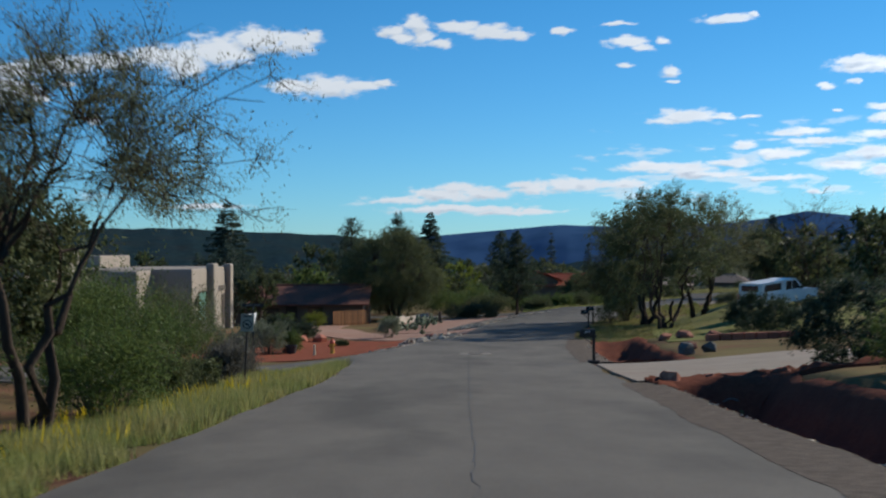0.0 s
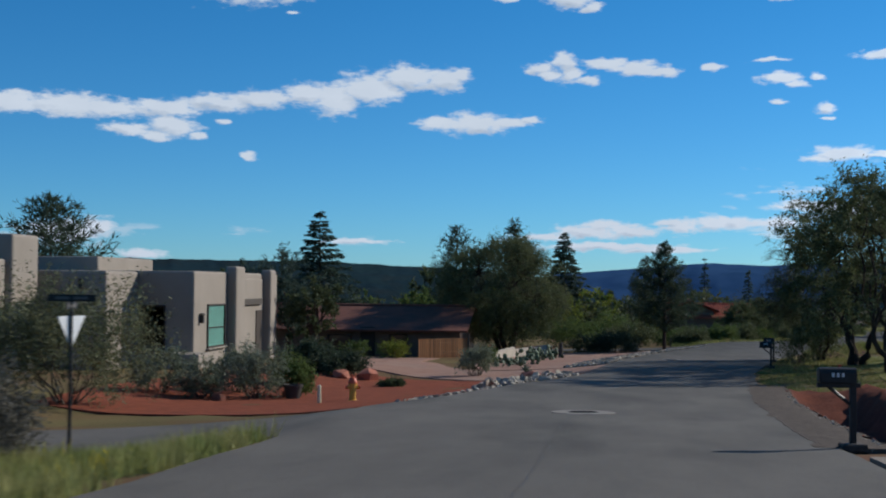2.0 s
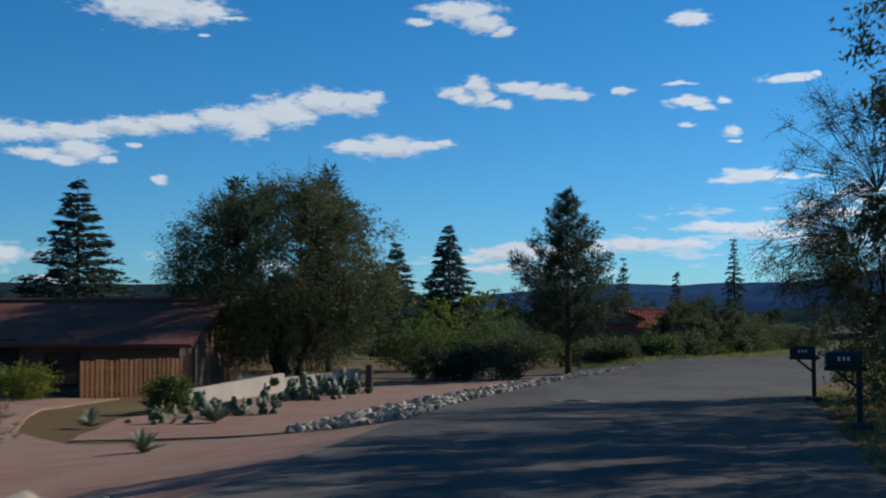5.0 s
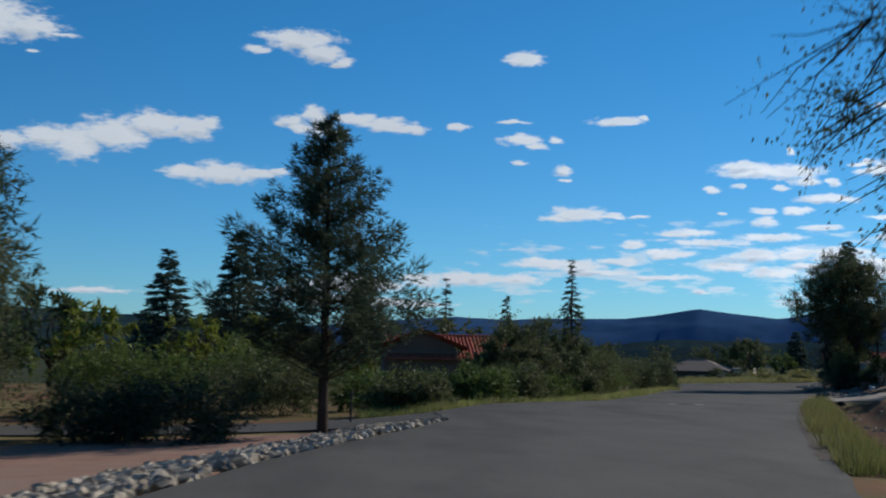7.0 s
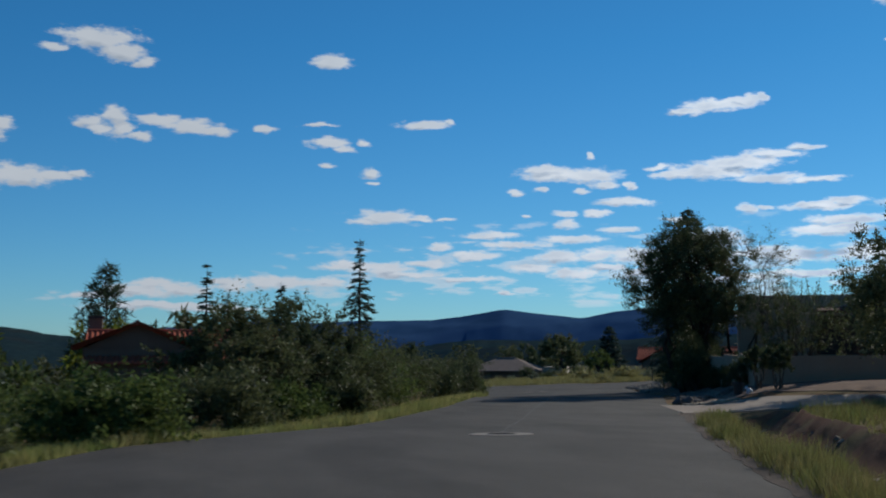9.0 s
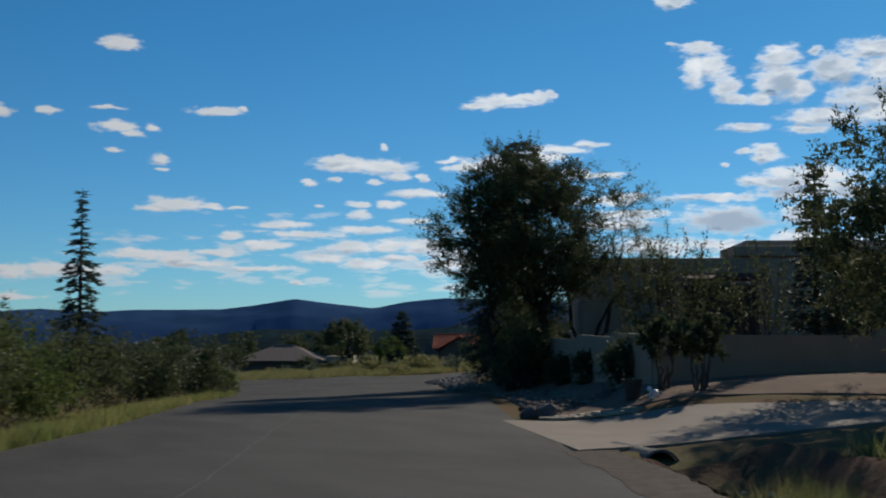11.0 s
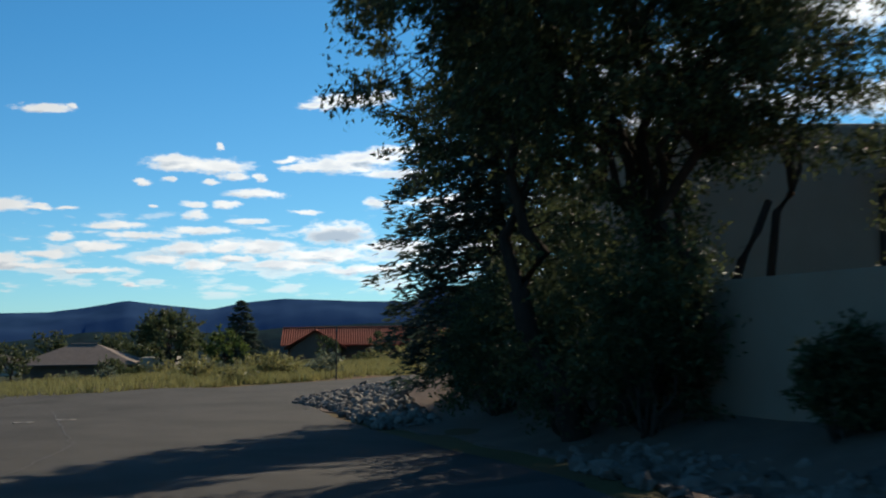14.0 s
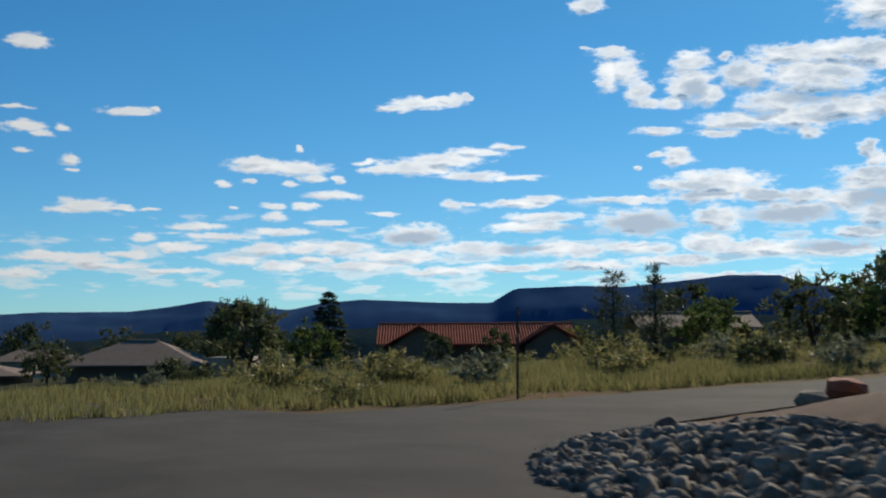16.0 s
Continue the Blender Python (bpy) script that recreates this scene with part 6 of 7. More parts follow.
def scatter(ob, A, B, n, lo, hi, seed, meshes=ROCKS, mean=.5, rise=.0, name="rock", heap=0.0):
    """Stones of sizes lo to hi between polylines A and B, each an object of its own."""
    rng = random.Random(seed)
    A, B = np.array(A, float), np.array(B, float)
    for i in range(n):
        t = rng.random() * (len(A) - 1)
        k = min(int(t), len(A) - 2)
        f = t - k
        a, b = A[k] * (1 - f) + A[k + 1] * f, B[k] * (1 - f) + B[k + 1] * f
        u = rng.random()
        p = a * (1 - u) + b * u
        s = lo + (hi - lo) * rng.random() ** 1.6
        m = pose(p[0], p[1], gz(*p) + s * .16 + heap * math.sin(math.pi * u) * rng.random(), rng.uniform(-20, 20), rng.uniform(-20, 20), rng.uniform(0, 360)) @ Matrix.Diagonal((s, s * rng.uniform(.75, 1.1), s * rng.uniform(.7, 1), 1))
        child(name, rng.choice(meshes), ob, m=m)


ob = thing("rock_border", pose(0, 0, 0), "border of pale grey river rocks along the road edge", "rock border")
scatter(ob, edge(LEFT_Y, LEFT_X, 82, 100, 20, -.15), edge(LEFT_Y, LEFT_X, 82, 100, 20, -2.0), 300, .15, .29, 1, heap=.1)
ob2 = thing("rock_border", pose(0, 0, 0), "thin border of pale stones along a red gravel bed", "rock border")
scatter(ob2, edge(LEFT_Y, LEFT_X, 53.5, 66, 10, -.1), edge(LEFT_Y, LEFT_X, 53.5, 66, 10, -.5), 120, .1, .2, 2)
scatter(ob2, edge(LEFT_Y, LEFT_X, 63, 70.6, 10, -.1), edge(LEFT_Y, LEFT_X, 63, 70.6, 10, -1.5), 210, .2, .38, 3, heap=.2)
ob3 = thing("rock_bed", pose(0, 0, 0), "heap of grey river cobbles at the corner of the junction", "rock bed")
scatter(ob3, [(46.4, 181.6), (47.1, 184.6), (48.3, 186.4), (49.9, 187.8)], [(47.9, 179.8), (49, 181.8), (50, 184), (50.7, 186)], 300, .15, .3, 4, heap=.14, meshes=ROUND_ROCKS)
ob5 = thing("rock_bed", pose(0, 0, 0), "strip of grey river cobbles between the road and a spruce", "rock bed")
scatter(ob5, [(43.5, 173.2), (44.6, 176.5), (45.8, 179.5), (46.4, 181.4)], [(44.7, 173), (46.1, 176), (47.5, 179), (48, 180.2)], 220, .15, .3, 7, heap=.12, meshes=ROUND_ROCKS)
ob4 = thing("rock_bed", pose(0, 0, 0), "scattered dark river rocks edging a gravel yard", "rock bed")
scatter(ob4, [(34.6, 149.2), (37, 154), (39.4, 159.4), (41.4, 164.6)], [(36.4, 149.6), (38.4, 153.6), (40.6, 158.8), (42.4, 164)], 170, .14, .32, 5, meshes=YARD_ROCKS)
scatter(ob4, [(35.6, 149.6), (39.6, 151.4)], [(35.9, 149.9), (39.8, 151.8)], 26, .2, .34, 6, meshes=YARD_ROCKS)


def joined_stones(name, label, A, B, n, lo, hi, seed, heap=0.0, mat=None):
    rng = np.random.default_rng(seed)
    A, B = np.array(A, float), np.array(B, float)
    src = []
    for me in ROCKS:
        me.calc_loop_triangles()
        src.append((np.array([v.co for v in me.vertices]), np.array([t.vertices for t in me.loop_triangles])))
    V, F, base = [], [], 0
    for i in range(n):
        t = rng.random() * (len(A) - 1)
        k = min(int(t), len(A) - 2)
        f = t - k
        a, b = A[k] * (1 - f) + A[k + 1] * f, B[k] * (1 - f) + B[k + 1] * f
        u = rng.random()
        p = a * (1 - u) + b * u
        s = rng.uniform(lo, hi)
        v, fc = src[i % 8]
        c, d = math.cos(i * 1.7), math.sin(i * 1.7)
        V.append(v @ np.array([[c, d, 0], [-d, c, 0], [0, 0, .9]]) * s + [p[0], p[1], gz(*p) + s * .1 + heap * rng.random()])
        F.append(fc + base)
        base += len(v)
    tagged(new(name, raw(name, np.concatenate(V), np.concatenate(F), mat or M_COBBLE_ISLAND, False)), label, "stones", kind="stuff")


M_COBBLE_ISLAND = material("grey_river_rock_small", (.44, .375, .29), .85, (.33, .28, .215), 5, .2, .3, 20, island=.45, spec=.1)
joined_stones("small_rocks", "small grey rocks between larger border rocks", edge(LEFT_Y, LEFT_X, 81.6, 112.6, 20, -.1), edge(LEFT_Y, LEFT_X, 81.6, 112.6, 20, -2.2), 3500, .1, .22, 11, .06)
joined_stones("corner_cobbles", "small cobbles filling a rock bed", [(46.3, 181.4), (47, 184.8), (48.2, 186.6), (50, 188.1)], [(48, 179.6), (49.2, 181.6), (50.2, 183.8), (50.9, 185.9)], 2500, .1, .2, 12, .05, mat=M_CORNERSMALL)
joined_stones("strip_cobbles", "small cobbles between larger ones beside the road", [(43.5, 173), (44.6, 176.5), (45.8, 179.5), (46.4, 181.4)], [(44.7, 172.8), (46.1, 176), (47.5, 179), (48, 180.2)], 1100, .09, .18, 19, .05, mat=M_CORNERSMALL)
joined_stones("yard_cobbles", "small dark stones in a gravel yard", [(34.4, 148.8), (37, 154), (39.4, 159.4), (42, 166.4)], [(36.8, 149.4), (38.8, 153.6), (40.8, 158.6), (43, 165.6)], 520, .08, .2, 13, mat=M_YARDROCK)
joined_stones("ditch_pebbles", "loose stones in a red earth ditch", edge(RIGHT_Y, RIGHT_X, 100, 137, 20, 1.2), edge(RIGHT_Y, RIGHT_X, 100, 137, 20, 3.0), 260, .08, .28, 14)


def boulder(at, s, mats, seed, label, squash=.8, sink=.25):
    rng = random.Random(seed)
    me = stone_mesh("boulder", 400 + seed, mats, .85, 30)
    ob = new("boulder", me)
    ob.matrix_basis = pose(at[0], at[1], gz(*at) + s * squash * (.5 - sink), rng.uniform(-8, 8), rng.uniform(-8, 8), rng.uniform(0, 360)) @ Matrix.Diagonal((s, s, s * squash, 1))
    tagged(ob, label, "boulder")


for i, (x, y, s) in enumerate([(58.5, 191.3, .75), (56.4, 190.1, .6), (60.4, 191, .5)]):
    boulder((x, y), s, M_COBBLE_RED if i != 1 else M_COBBLE, i, "brown boulder at the edge of a side street")
for i, (x, y, s) in enumerate([(5.45, 29.4, .62), (6.6, 30.1, .4), (8.6, 31, .45), (-9.5, 59, .5), (-7.4, 72, 1.0), (-8.4, 71.8, .8), (-11.4, 75.4, .9), (-.7, 69.4, .8), (-4.6, 61, .0), (-7.9, 61.5, .6), (11, 60.5, .7), (12.2, 61.4, .8), (13.6, 61, .7), (10.4, 51, .6), (36.4, 138, .7)]):
    if s:
        boulder((x, y), s, M_COBBLE_RED, 20 + i, "red sandstone garden boulder", .62)
for i, (x, y, s) in enumerate([(9.3, 46.6, .75), (10.4, 47.6, .65), (34.6, 148.2, .6), (34.4, 148.7, .4), (37.2, 150, .4)]):
    boulder((x, y), s, M_GREYROCK, 50 + i, "dark grey rounded garden boulder")

ob = thing("flagstone_edging", pose(0, 0, 0), "pale sandstone flagstones laid along a driveway", "flagstones")
fr = random.Random(9)
for i in range(30):
    f = (i // 2) / 14
    x, y = 34.25 + 1.0 * f + (i % 2) * .34 + fr.uniform(-.06, .06), 147.55 - 1.9 * f + (i % 2) * .3 + fr.uniform(-.06, .06)
    k = fr.randint(5, 7)
    r = fr.uniform(.2, .27)
    prof = [(r * fr.uniform(.85, 1.1) * math.cos(6.283 * j / k), r * fr.uniform(.85, 1.1) * math.sin(6.283 * j / k)) for j in range(k)]
    bm = prism(bmesh.new(), prof, .05, pose(x, y, gz(x, y) + .075, 0, 0, fr.uniform(0, 180)) @ pose(0, 0, 0, -90 + fr.uniform(-2, 2)))
    part("flagstone", bm, M_FLAG, ob)


# ---- street furniture ----
def mailbox(at, turn, label, arm=True):
    """Black rural mailbox on a post with a brace; its door faces the road."""
    ob = thing("mailbox", pose(at[0], at[1], gz(*at), 0, 0, turn), label, "mailbox")
    part("post", boxed((0, 0, .5), (.09, .09, 1.06), .01), M_BLACK, ob)
    part("arm", boxed((-.2, 0, .93), (.62, .07, .07), .008), M_BLACK, ob)
    part("brace", rod(bmesh.new(), (0, 0, .62), (-.34, 0, .9), .025, n=6), M_BLACK, ob)
    body = part("body", prism(bmesh.new(), [(-.085, 0)] + [(.0 + .085 * -math.cos(a), .13 + .085 * math.sin(a)) for a in np.linspace(0, math.pi, 9)] + [(.085, 0)], .52, pose(-.48, 0, .97, 0, 0, -90) @ pose(0, 0, 0)), M_BLACK, ob)
    part("door", boxed((-.487, 0, 1.075), (.014, .165, .19), .006), M_BLACK, body)
    part("flag", boxed((-.16, .1, 1.14), (.05, .012, .16), .003), M_ORANGE, body, "small red flag")
    for k in range(3):
        part("number_bar", boxed((-.3 + k * .07, -.0885, 1.08), (.035, .006, .06)), M_WHITE, body, "pale plain bar")
    part("footing", boxed((0, 0, .04), (.36, .3, .12), .03), M_POST, ob)
    return ob


mailbox((5.2, 42.1), 4, "black mailbox on a black post beside a driveway")
mailbox((9.5, 79.6), -8, "black mailbox on a braced post under a mesquite")
mailbox((10.75, 87.3), -14, "black mailbox on a braced post at the road edge")


def road_sign(at, turn):
    ob = thing("road_sign", pose(at[0], at[1], gz(*at), 0, 3, turn), "small road sign in a shade-dulled cream with a barred circle on a leaning post", "sign")
    part("post", boxed((0, 0, 1.0), (.05, .035, 2.2), .006), M_POST, ob)
    plate = part("plate", boxed((0, -.03, 1.84), (.38, .012, .5), .004), M_SIGN, ob)
    bm = bmesh.new()
    n = 28
    ring = [[bm.verts.new((r * math.cos(6.28319 * i / n), -.041, 1.8 + r * math.sin(6.28319 * i / n))) for i in range(n)] for r in (.13, .105)]
    for i in range(n):
        bm.faces.new((ring[0][i], ring[0][(i + 1) % n], ring[1][(i + 1) % n], ring[1][i]))
    part("ring", bm, M_BLACK, plate)
    part("slash", rod(bmesh.new(), (-.08, -.043, 1.88), (.08, -.043, 1.72), .011, n=4), M_BLACK, plate)
    part("symbol", boxed((0, -.04, 1.8), (.1, .008, .05), .003), M_BLACK, plate)
    part("lettering", boxed((0, -.04, 2.03), (.24, .008, .035)), M_BLACK, plate, "plain dark bar")


road_sign((-5.75, 35), 8)


def street_sign(at):
    ob = thing("street_sign", pose(at[0], at[1], gz(*at), 0, 0, 12), "triangular yield sign seen from behind with dark street name blades above", "sign")
    part("post", boxed((0, 0, 1.2), (.05, .04, 2.5), .006), M_BLACK, ob)
    part("plate", prism(bmesh.new(), [(-.3, 2.14), (.3, 2.14), (0, 1.62)], .012, pose(0, .03, 0, 0, 0, 58)), M_WHITE, ob)
    for z, a in ((2.42, 0), (2.3, 90)):
        blade = part("name_blade", boxed((0, 0, 0), (.75, .014, .11), .004), M_BLACK, ob)
        blade.matrix_basis = pose(0, 0, z, 0, 0, a)
        part("lettering", boxed((0, -.009, 0), (.5, .006, .045)), M_STEEL, blade, "plain pale bar")


street_sign((-6.6, 42.1))


def hydrant(at):
    ob = thing("fire_hydrant", pose(at[0], at[1], gz(*at), 0, 0, 20), "yellow fire hydrant with an orange bonnet on a gravel bed", "fire hydrant")
    part("barrel", lathe(bmesh.new(), [(.15, -.05), (.15, .03), (.1, .05), (.1, .46), (.13, .47), (.13, .51)], 18), M_YELLOW, ob, smooth=False)
    part("bonnet", lathe(bmesh.new(), [(.135, .51), (.135, .54), (.115, .6), (.08, .66), (.04, .69), (.025, .7), (.025, .75)], 18), M_ORANGE, ob)
    for a in (0, 90, 180):
        d = Vector((math.cos(radians(a)), math.sin(radians(a)), 0))
        bm = rod(bmesh.new(), d * .09 + Vector((0, 0, .4)), d * .17 + Vector((0, 0, .4)), .05, n=12)
        noz = part("nozzle", bm, M_YELLOW, ob)
        bm = rod(bmesh.new(), d * .17 + Vector((0, 0, .4)), d * .21 + Vector((0, 0, .4)), .062, n=8)
        part("nozzle_cap", bm, M_ORANGE, noz)


hydrant((-5.4, 58.9))
for x, y, h in ((-6.15, 57.8, .48),):
    ob = thing("marker_post", pose(x, y, gz(x, y)), "pale cream plastic utility marker post", "post")
    part("pipe", rod(bmesh.new(), (0, 0, -.1), (0, 0, h), .055, n=12), M_PVC, ob)
    part("cap", lathe(bmesh.new(), [(.062, h - .03), (.062, h + .01), (.03, h + .045)], 12), M_PVC, ob)
for x, y, h, lab in ((7.5, 116.2, .95, "thin dark stake at a rock border"), (55.4, 198.8, 2.2, "tall thin dark post in grass beside a side street"), (-.3, 100.2, .9, "dark weathered stump post beside a low wall")):
    ob = thing("post", pose(x, y, gz(x, y)), lab, "post")
    part("shaft", rod(bmesh.new(), (0, 0, -.15), (.02, 0, h), .035 if h > .92 else .14, .03 if h > .92 else .12, n=8), M_POST, ob)
    if h > 2:
        part("reflector", boxed((.02, -.04, h - .12), (.07, .02, .14), .004), M_STEEL, ob)


def manhole(at, r=.31, collar=.68):
    ob = thing("manhole", pose(at[0], at[1], gz(*at) + .034, math.degrees(math.atan((gz(at[0], at[1] + .5) - gz(at[0], at[1] - .5)))), 0, 0), "round iron manhole cover in a pale concrete collar", "manhole")
    bm = lathe(bmesh.new(), [(collar, -.02), (collar, .006), (collar - .02, .012), (r + .03, .012), (r + .03, -.01)], 36)
    part("collar", bm, M_COLLAR, ob)
    cover = part("cover", lathe(bmesh.new(), [(r, -.02), (r, .014), (r - .01, .018)], 30), M_IRON, ob)
    for i in range(5):
        y = -.2 + .1 * i
        w = math.sqrt(max(.01, (r - .04) ** 2 - y * y))
        part("rib", boxed((0, y, .021), (2 * w, .03, .008)), M_IRON, cover)


manhole((1.31, 49.9)), manhole((20.2, 126.8)), manhole((5.6, 86.6), .28, .5)
for x, y in ((39.6, 184.4), (40.6, 184.2)):
    ob = thing("valve_cover", pose(x, y, gz(x, y) + .034), "small pale utility cover set in asphalt", "utility cover")
    part("collar", lathe(bmesh.new(), [(.26, -.02), (.26, .01), (.12, .012)], 20), M_COLLAR, ob)
    part("lid", lathe(bmesh.new(), [(.11, -.01), (.11, .016), (.1, .018)], 16), M_IRON, ob)


def crack(pts, w, seed):
    """A tar-sealed crack in the road."""
    rng = np.random.default_rng(seed)
    P = np.array(pts, float)
    n = int(np.hypot(*np.diff(P, axis=0).T).sum() / .35)
    d = np.concatenate([[0], np.cumsum(np.hypot(*np.diff(P, axis=0).T))])
    t = np.linspace(0, d[-1], n)
    Q = np.stack([np.interp(t, d, P[:, 0]), np.interp(t, d, P[:, 1])], 1) + np.cumsum(rng.normal(0, .018, (n, 2)), 0) * .6 + rng.normal(0, .02, (n, 2))
    T = np.gradient(Q, axis=0)
    N = np.stack([-T[:, 1], T[:, 0]], 1) / (np.linalg.norm(T, axis=1)[:, None] + 1e-9)
    W = (w * rng.uniform(.4, 1.3, n))[:, None]
    V = np.concatenate([Q + N * W, Q - N * W])
    V = np.column_stack([V, G(V[:, 0], V[:, 1]) + .0345])
    i = np.arange(n - 1)
    tagged(new("road_crack", raw("road_crack", V, np.stack([i, i + n, i + n + 1, i + 1], 1), M_TAR)), "dark tar-sealed crack in the asphalt", "road crack", kind="structure")


crack([(.1, -6), (.3, 12), (.7, 30), (1.3, 49)], .007, 1), crack([(1.4, 51), (2.6, 66), (5, 84)], .007, 2), crack([(20.6, 128), (29, 150), (38, 174), (41.5, 190)], .012, 4)
crack([(-3.4, 66.2), (1, 66.8), (6.8, 67.5)], .012, 5), crack([(32, 158), (38.8, 160)], .014, 9), crack([(33, 168), (42.5, 171)], .014, 10)


def culvert(at, turn, label):
    ob = thing("culvert", pose(at[0], at[1], at[2], 0, 0, turn), label, "culvert")
    bm = bmesh.new()
    n, k = 20, 30
    rings = []
    for j in range(k):
        r = .3 + (.012 if j % 2 else 0)
        rings.append([bm.verts.new((r * math.cos(6.28319 * i / n), j * .06, .3 + r * math.sin(6.28319 * i / n))) for i in range(n)])
    for p, q in zip(rings, rings[1:]):
        for i in range(n):
            bm.faces.new((p[i], p[(i + 1) % n], q[(i + 1) % n], q[i]))
    pipe = part("pipe", bm, M_STEEL, ob)
    bm = bmesh.new()
    ring = [[bm.verts.new((r * math.cos(6.28319 * i / n), y, .3 + r * math.sin(6.28319 * i / n))) for i in range(n)] for r, y in ((.3, -.02), (.34, -.02), (.34, .05))]
    for p, q in zip(ring, ring[1:]):
        for i in range(n):
            bm.faces.new((p[i], p[(i + 1) % n], q[(i + 1) % n], q[i]))
    part("rim", bm, M_STEEL, ob)
    # black disc closes the pipe in place of the darkness inside
    part("dark_end", lathe(bmesh.new(), [(.29, 0), (.29, .01)], 16), M_TYRE, ob).matrix_basis = pose(0, 1.6, .3, 90)


culvert((6.8, 28.75, gz(6.8, 27.6) + .0), 0, "corrugated steel culvert pipe under a driveway")
culvert((31.2, 138.5, gz(31.2, 136.8) - .12), -10, "corrugated steel culvert pipe under a driveway")


# ---- pickup ----
def pickup(at, turn, tilt):
    ob = thing("pickup_truck", pose(at[0], at[1], gz(*at), 0, tilt, turn), "old white pickup truck with a camper shell parked on a slope", "pickup truck")
    part("body", prism(bmesh.new(), [(-2.65, .5), (-2.65, 1.08), (2.1, 1.08), (2.62, 1.0), (2.7, .8), (2.7, .5), (2.1, .42), (-2.2, .42)], 1.84, pose(0, -.92, 0)), M_CAR, ob)
    shell = part("camper_shell", prism(bmesh.new(), [(-2.62, 1.085), (-2.5, 1.72), (-.45, 1.76), (-.42, 1.085)], 1.66, pose(0, -.83, 0)), M_CAR, ob)
    cab = part("cab", prism(bmesh.new(), [(-.38, 1.085), (-.3, 1.76), (.72, 1.78), (1.4, 1.12), (1.42, 1.085)], 1.62, pose(0, -.81, 0)), M_CAR, ob)
    for s in (-1, 1):
        part("side_window", prism(bmesh.new(), [(-2.3, 1.22), (-2.22, 1.6), (-.7, 1.62), (-.7, 1.22)], .012, pose(0, s * .834 - .006, 0)), M_GLASS, shell)
        part("door_window", prism(bmesh.new(), [(-.24, 1.16), (-.18, 1.66), (.3, 1.67), (.3, 1.16)], .012, pose(0, s * .814 - .006, 0)), M_GLASS, cab)
        part("door_window", prism(bmesh.new(), [(.36, 1.16), (.36, 1.67), (.68, 1.68), (1.18, 1.16)], .012, pose(0, s * .814 - .006, 0)), M_GLASS, cab)
        part("mirror", boxed((1.05, s * .95, 1.2), (.08, .18, .16), .02), M_BLACK, cab)
        part("headlight", boxed((2.69, s * .68, .82), (.04, .26, .16), .01), M_GLASS, ob)
        part("tail_light", boxed((-2.66, s * .82, .9), (.03, .12, .3), .01), M_ORANGE, ob)
    part("windscreen", prism(bmesh.new(), [(.76, 1.7), (.775, 1.71), (1.36, 1.14), (1.345, 1.13)], 1.44, pose(0, -.72, 0)), M_GLASS, cab)
    part("rear_window", boxed((-2.59, 0, 1.42), (.04, 1.2, .34), .01), M_GLASS, shell)
    part("bumper", boxed((2.76, 0, .55), (.14, 1.8, .2), .04), M_STEEL, ob)
    part("bumper", boxed((-2.72, 0, .52), (.14, 1.7, .18), .04), M_STEEL, ob)
    part("grille", boxed((2.7, 0, .8), (.05, 1.0, .2), .01), M_BLACK, ob)
    for x in (-1.65, 1.75):
        for s in (-1, 1):
            wh = new("wheel")
            wh.parent, wh.matrix_basis = ob, pose(x, s * .82, .36, 90 * s)
            part("tyre", lathe(bmesh.new(), [(.24, -.1), (.34, -.11), (.37, -.07), (.37, .07), (.34, .11), (.24, .1)], 22), M_TYRE, wh)
            part("rim", lathe(bmesh.new(), [(.235, -.09), (.235, .085), (.2, .07), (.06, .09), (.05, .1)], 16), M_STEEL, wh)


pickup((20.3, 73.6), 37, -4)


# ---- garden things ----
def pot(at, h, r):
    ob = thing("plant_pot", pose(at[0], at[1], gz(*at)), "tall dark plant pot standing on gravel", "plant pot")
    part("pot_body", lathe(bmesh.new(), [(r * .7, 0), (r * .75, .03), (r, h - .08)], 20), M_POT, ob)
    part("pot_rim", lathe(bmesh.new(), [(r * 1.1, h - .08), (r * 1.12, h), (r * .95, h), (r * .9, h - .07)], 20), M_POT, ob)


pot((36.5, 147.5), .5, .22), pot((-7.6, 60.6), .45, .28)
# a white animal ornament, kept as one plain shape
bm = bmesh.new()
for c, s in (((0, 0, .2), (.42, .2, .2)), ((.24, 0, .32), (.18, .15, .17)), ((-.15, .06, .07), (.07, .07, .16)), ((-.15, -.06, .07), (.07, .07, .16)), ((.13, .06, .07), (.07, .07, .16)), ((.13, -.06, .07), (.07, .07, .16))):
    bmesh.ops.create_icosphere(bm, subdivisions=2, radius=.5, matrix=pose(*c) @ Matrix.Diagonal((*s, 1)))
me = bpy.data.meshes.new("garden_ornament")
bm.to_mesh(me)
bm.free()
me.materials.append(M_WHITE)
orn = new("garden_ornament", me)
orn.matrix_basis = pose(36.6, 146.75, gz(36.6, 146.75), 0, 0, 200) @ Matrix.Diagonal((.75, .75, .75, 1))
tagged(orn, "white stone animal ornament standing on gravel", "garden ornament")


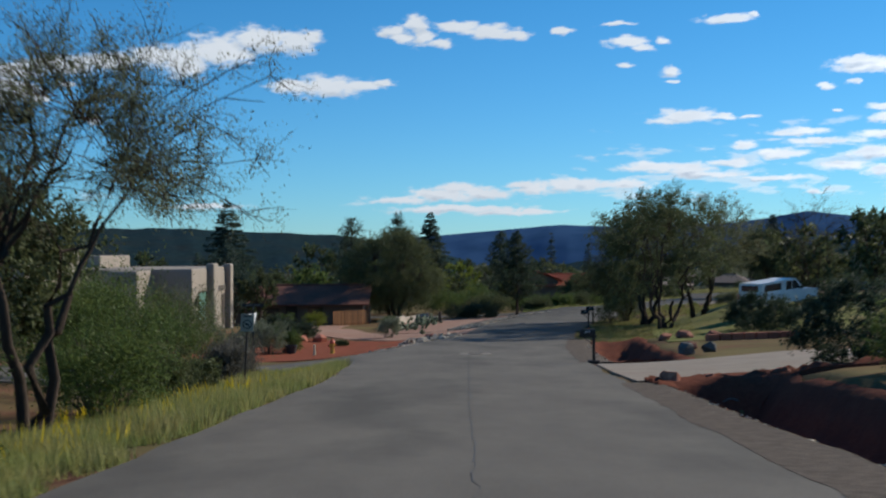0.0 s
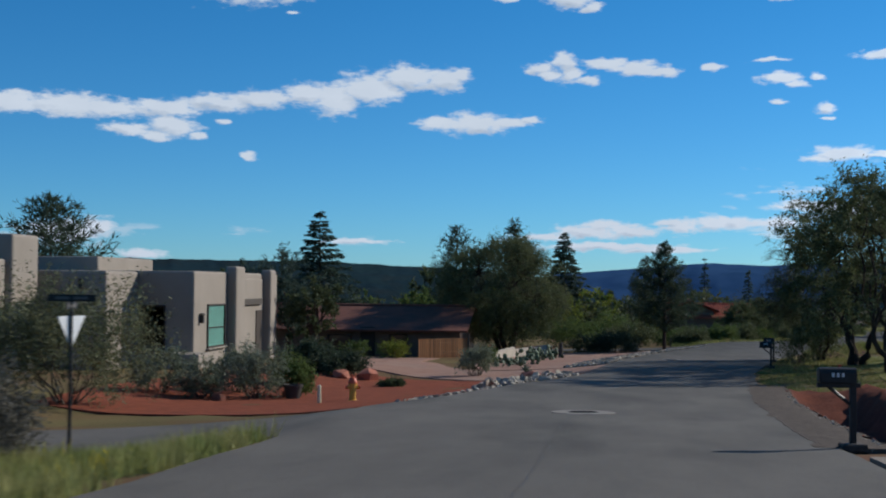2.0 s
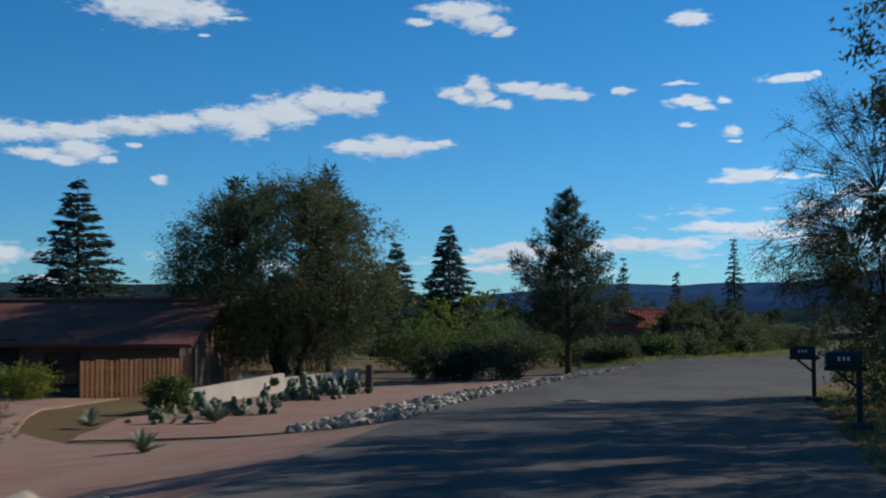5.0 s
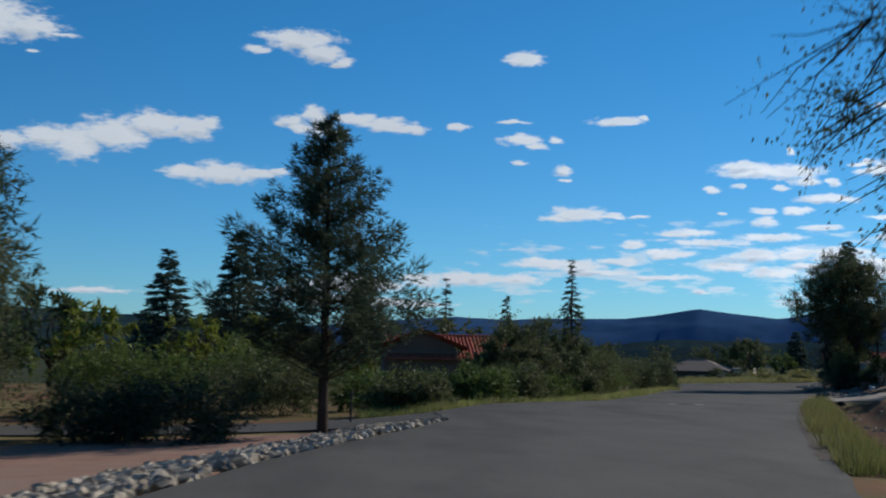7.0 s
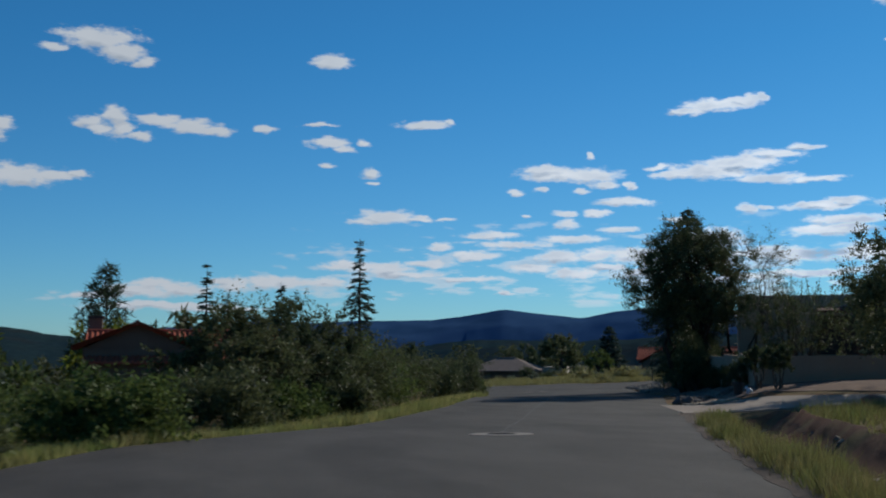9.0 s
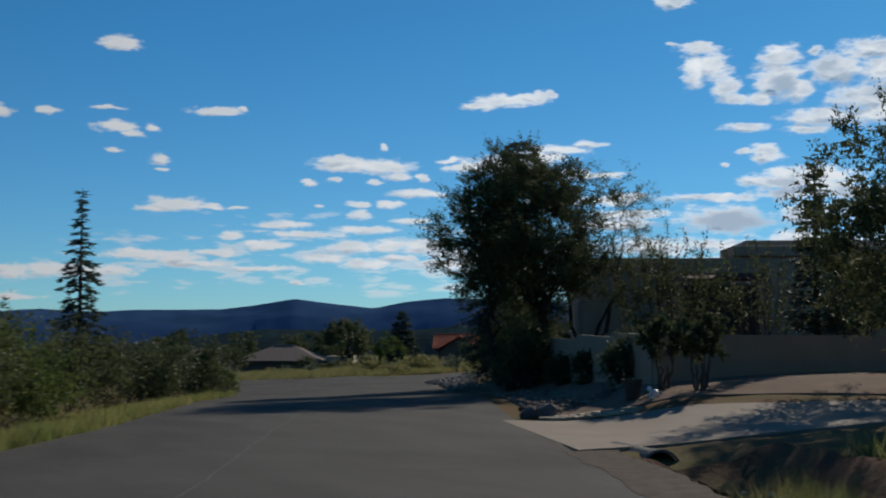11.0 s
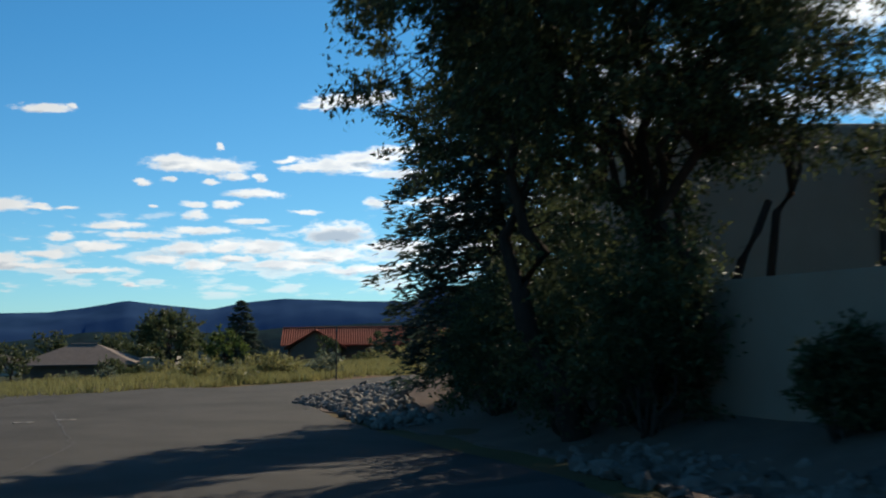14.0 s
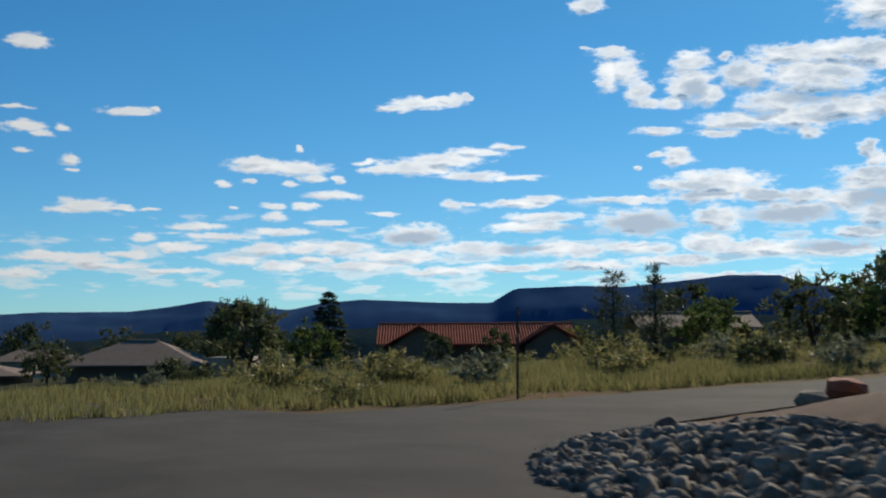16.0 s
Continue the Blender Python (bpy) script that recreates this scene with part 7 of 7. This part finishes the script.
def prickly_pear(at, n, s, seed):
    ob = thing("prickly_pear", pose(at[0], at[1], gz(*at)), "clump of green prickly pear cactus pads", "cactus")
    rng = random.Random(seed)
    me = bpy.data.meshes.new("pad")
    bm = bmesh.new()
    bmesh.ops.create_icosphere(bm, subdivisions=1, radius=.5, matrix=pose(0, 0, .5) @ Matrix.Diagonal((.85, .16, .95, 1)))
    bm.to_mesh(me)
    bm.free()
    me.materials.append(M_CACTUS)
    me.polygons.foreach_set("use_smooth", [True] * len(me.polygons))
    tops = []
    for i in range(n):
        k = s * rng.uniform(.75, 1.15)
        if i < n * .45 or not tops:
            p = Vector((rng.gauss(0, s * 1.5), rng.gauss(0, s * 1.2), -.04))
        else:
            p = rng.choice(tops) + Vector((rng.uniform(-.04, .04), rng.uniform(-.04, .04), -.03))
        m = Matrix.Translation(p) @ pose(0, 0, 0, rng.uniform(-40, 40), rng.uniform(-48, 48), rng.uniform(0, 180)) @ Matrix.Diagonal((k, k, k, 1))
        child("pad", me, ob, m=m)
        if p.z < s * .9:
            tops.append(m @ Vector((0, 0, .95)))


prickly_pear((-2.1, 88.9), 44, .3, 1), prickly_pear((-2, 95.6), 56, .34, 2), prickly_pear((-1.2, 98.8), 60, .36, 3), prickly_pear((-3.4, 90.8), 30, .28, 4), prickly_pear((-3.2, 86.4), 20, .24, 5)


def agave(at, r, n, seed):
    ob = thing("agave", pose(at[0], at[1], gz(*at)), "spiky grey-green agave rosette", "agave")
    rng = random.Random(seed)
    bm = bmesh.new()
    prev = None
    for t, w in ((0, .09), (.35, .11), (.7, .07), (1, .004)):
        ring = [bm.verts.new((x * w, t, z * w * .5 + .25 * t * t * -.2)) for x, z in ((-1, .5), (0, -.4), (1, .5))]
        if prev:
            for i in range(2):
                bm.faces.new((prev[i], prev[i + 1], ring[i + 1], ring[i]))
            bm.faces.new((prev[2], prev[0], ring[0], ring[2]))
        prev = ring
    me = bpy.data.meshes.new("blade")
    bm.to_mesh(me)
    bm.free()
    me.materials.append(M_AGAVE)
    for i in range(n):
        k = r * rng.uniform(.75, 1.1)
        child("blade", me, ob, m=pose(0, 0, .03, rng.uniform(15, 80), 0, i * 137.5) @ Matrix.Diagonal((k, k, k, 1)))


agave((-2, 86.2), .5, 34, 1), agave((-4.4, 85.4), .42, 28, 2), agave((-1.4, 79), .4, 26, 3)

ob = thing("terrace_edging", pose(0, 0, 0), "low red stone terrace wall above a driveway", "garden wall")
for i in range(16):
    x, y = 12.6 + .62 * i, 57 + .2 * i
    part("block", boxed((x, y, gz(x, y) + .12), (.6, .28, .36), .03, 18 + 4 * math.sin(i * 2.1)), M_COBBLE_RED, ob)
joined_stones("corner_gravel", "crumbled asphalt and gravel at the junction corner", [(45.2, 180), (46.8, 184), (49, 188), (52, 189.6)], [(46.4, 181), (47.8, 184.6), (50, 187.8), (52.4, 189)], 700, .03, .08, 15)
joined_stones("shoulder_stones", "loose gravel on the road shoulder", edge(RIGHT_Y, RIGHT_X, 5, 27, 20, -.1), edge(RIGHT_Y, RIGHT_X, 5, 27, 20, .8), 800, .025, .07, 16)
joined_stones("shoulder_stones", "loose gravel on the road shoulder", edge(RIGHT_Y, RIGHT_X, 42, 62, 20, -.1), edge(RIGHT_Y, RIGHT_X, 42, 62, 20, 1.0), 700, .025, .07, 17)
joined_stones("shoulder_stones", "loose gravel on the road shoulder", edge(RIGHT_Y, RIGHT_X, 100, 138, 20, -.1), edge(RIGHT_Y, RIGHT_X, 100, 138, 20, .8), 800, .025, .07, 18, mat=M_YARDROCK)
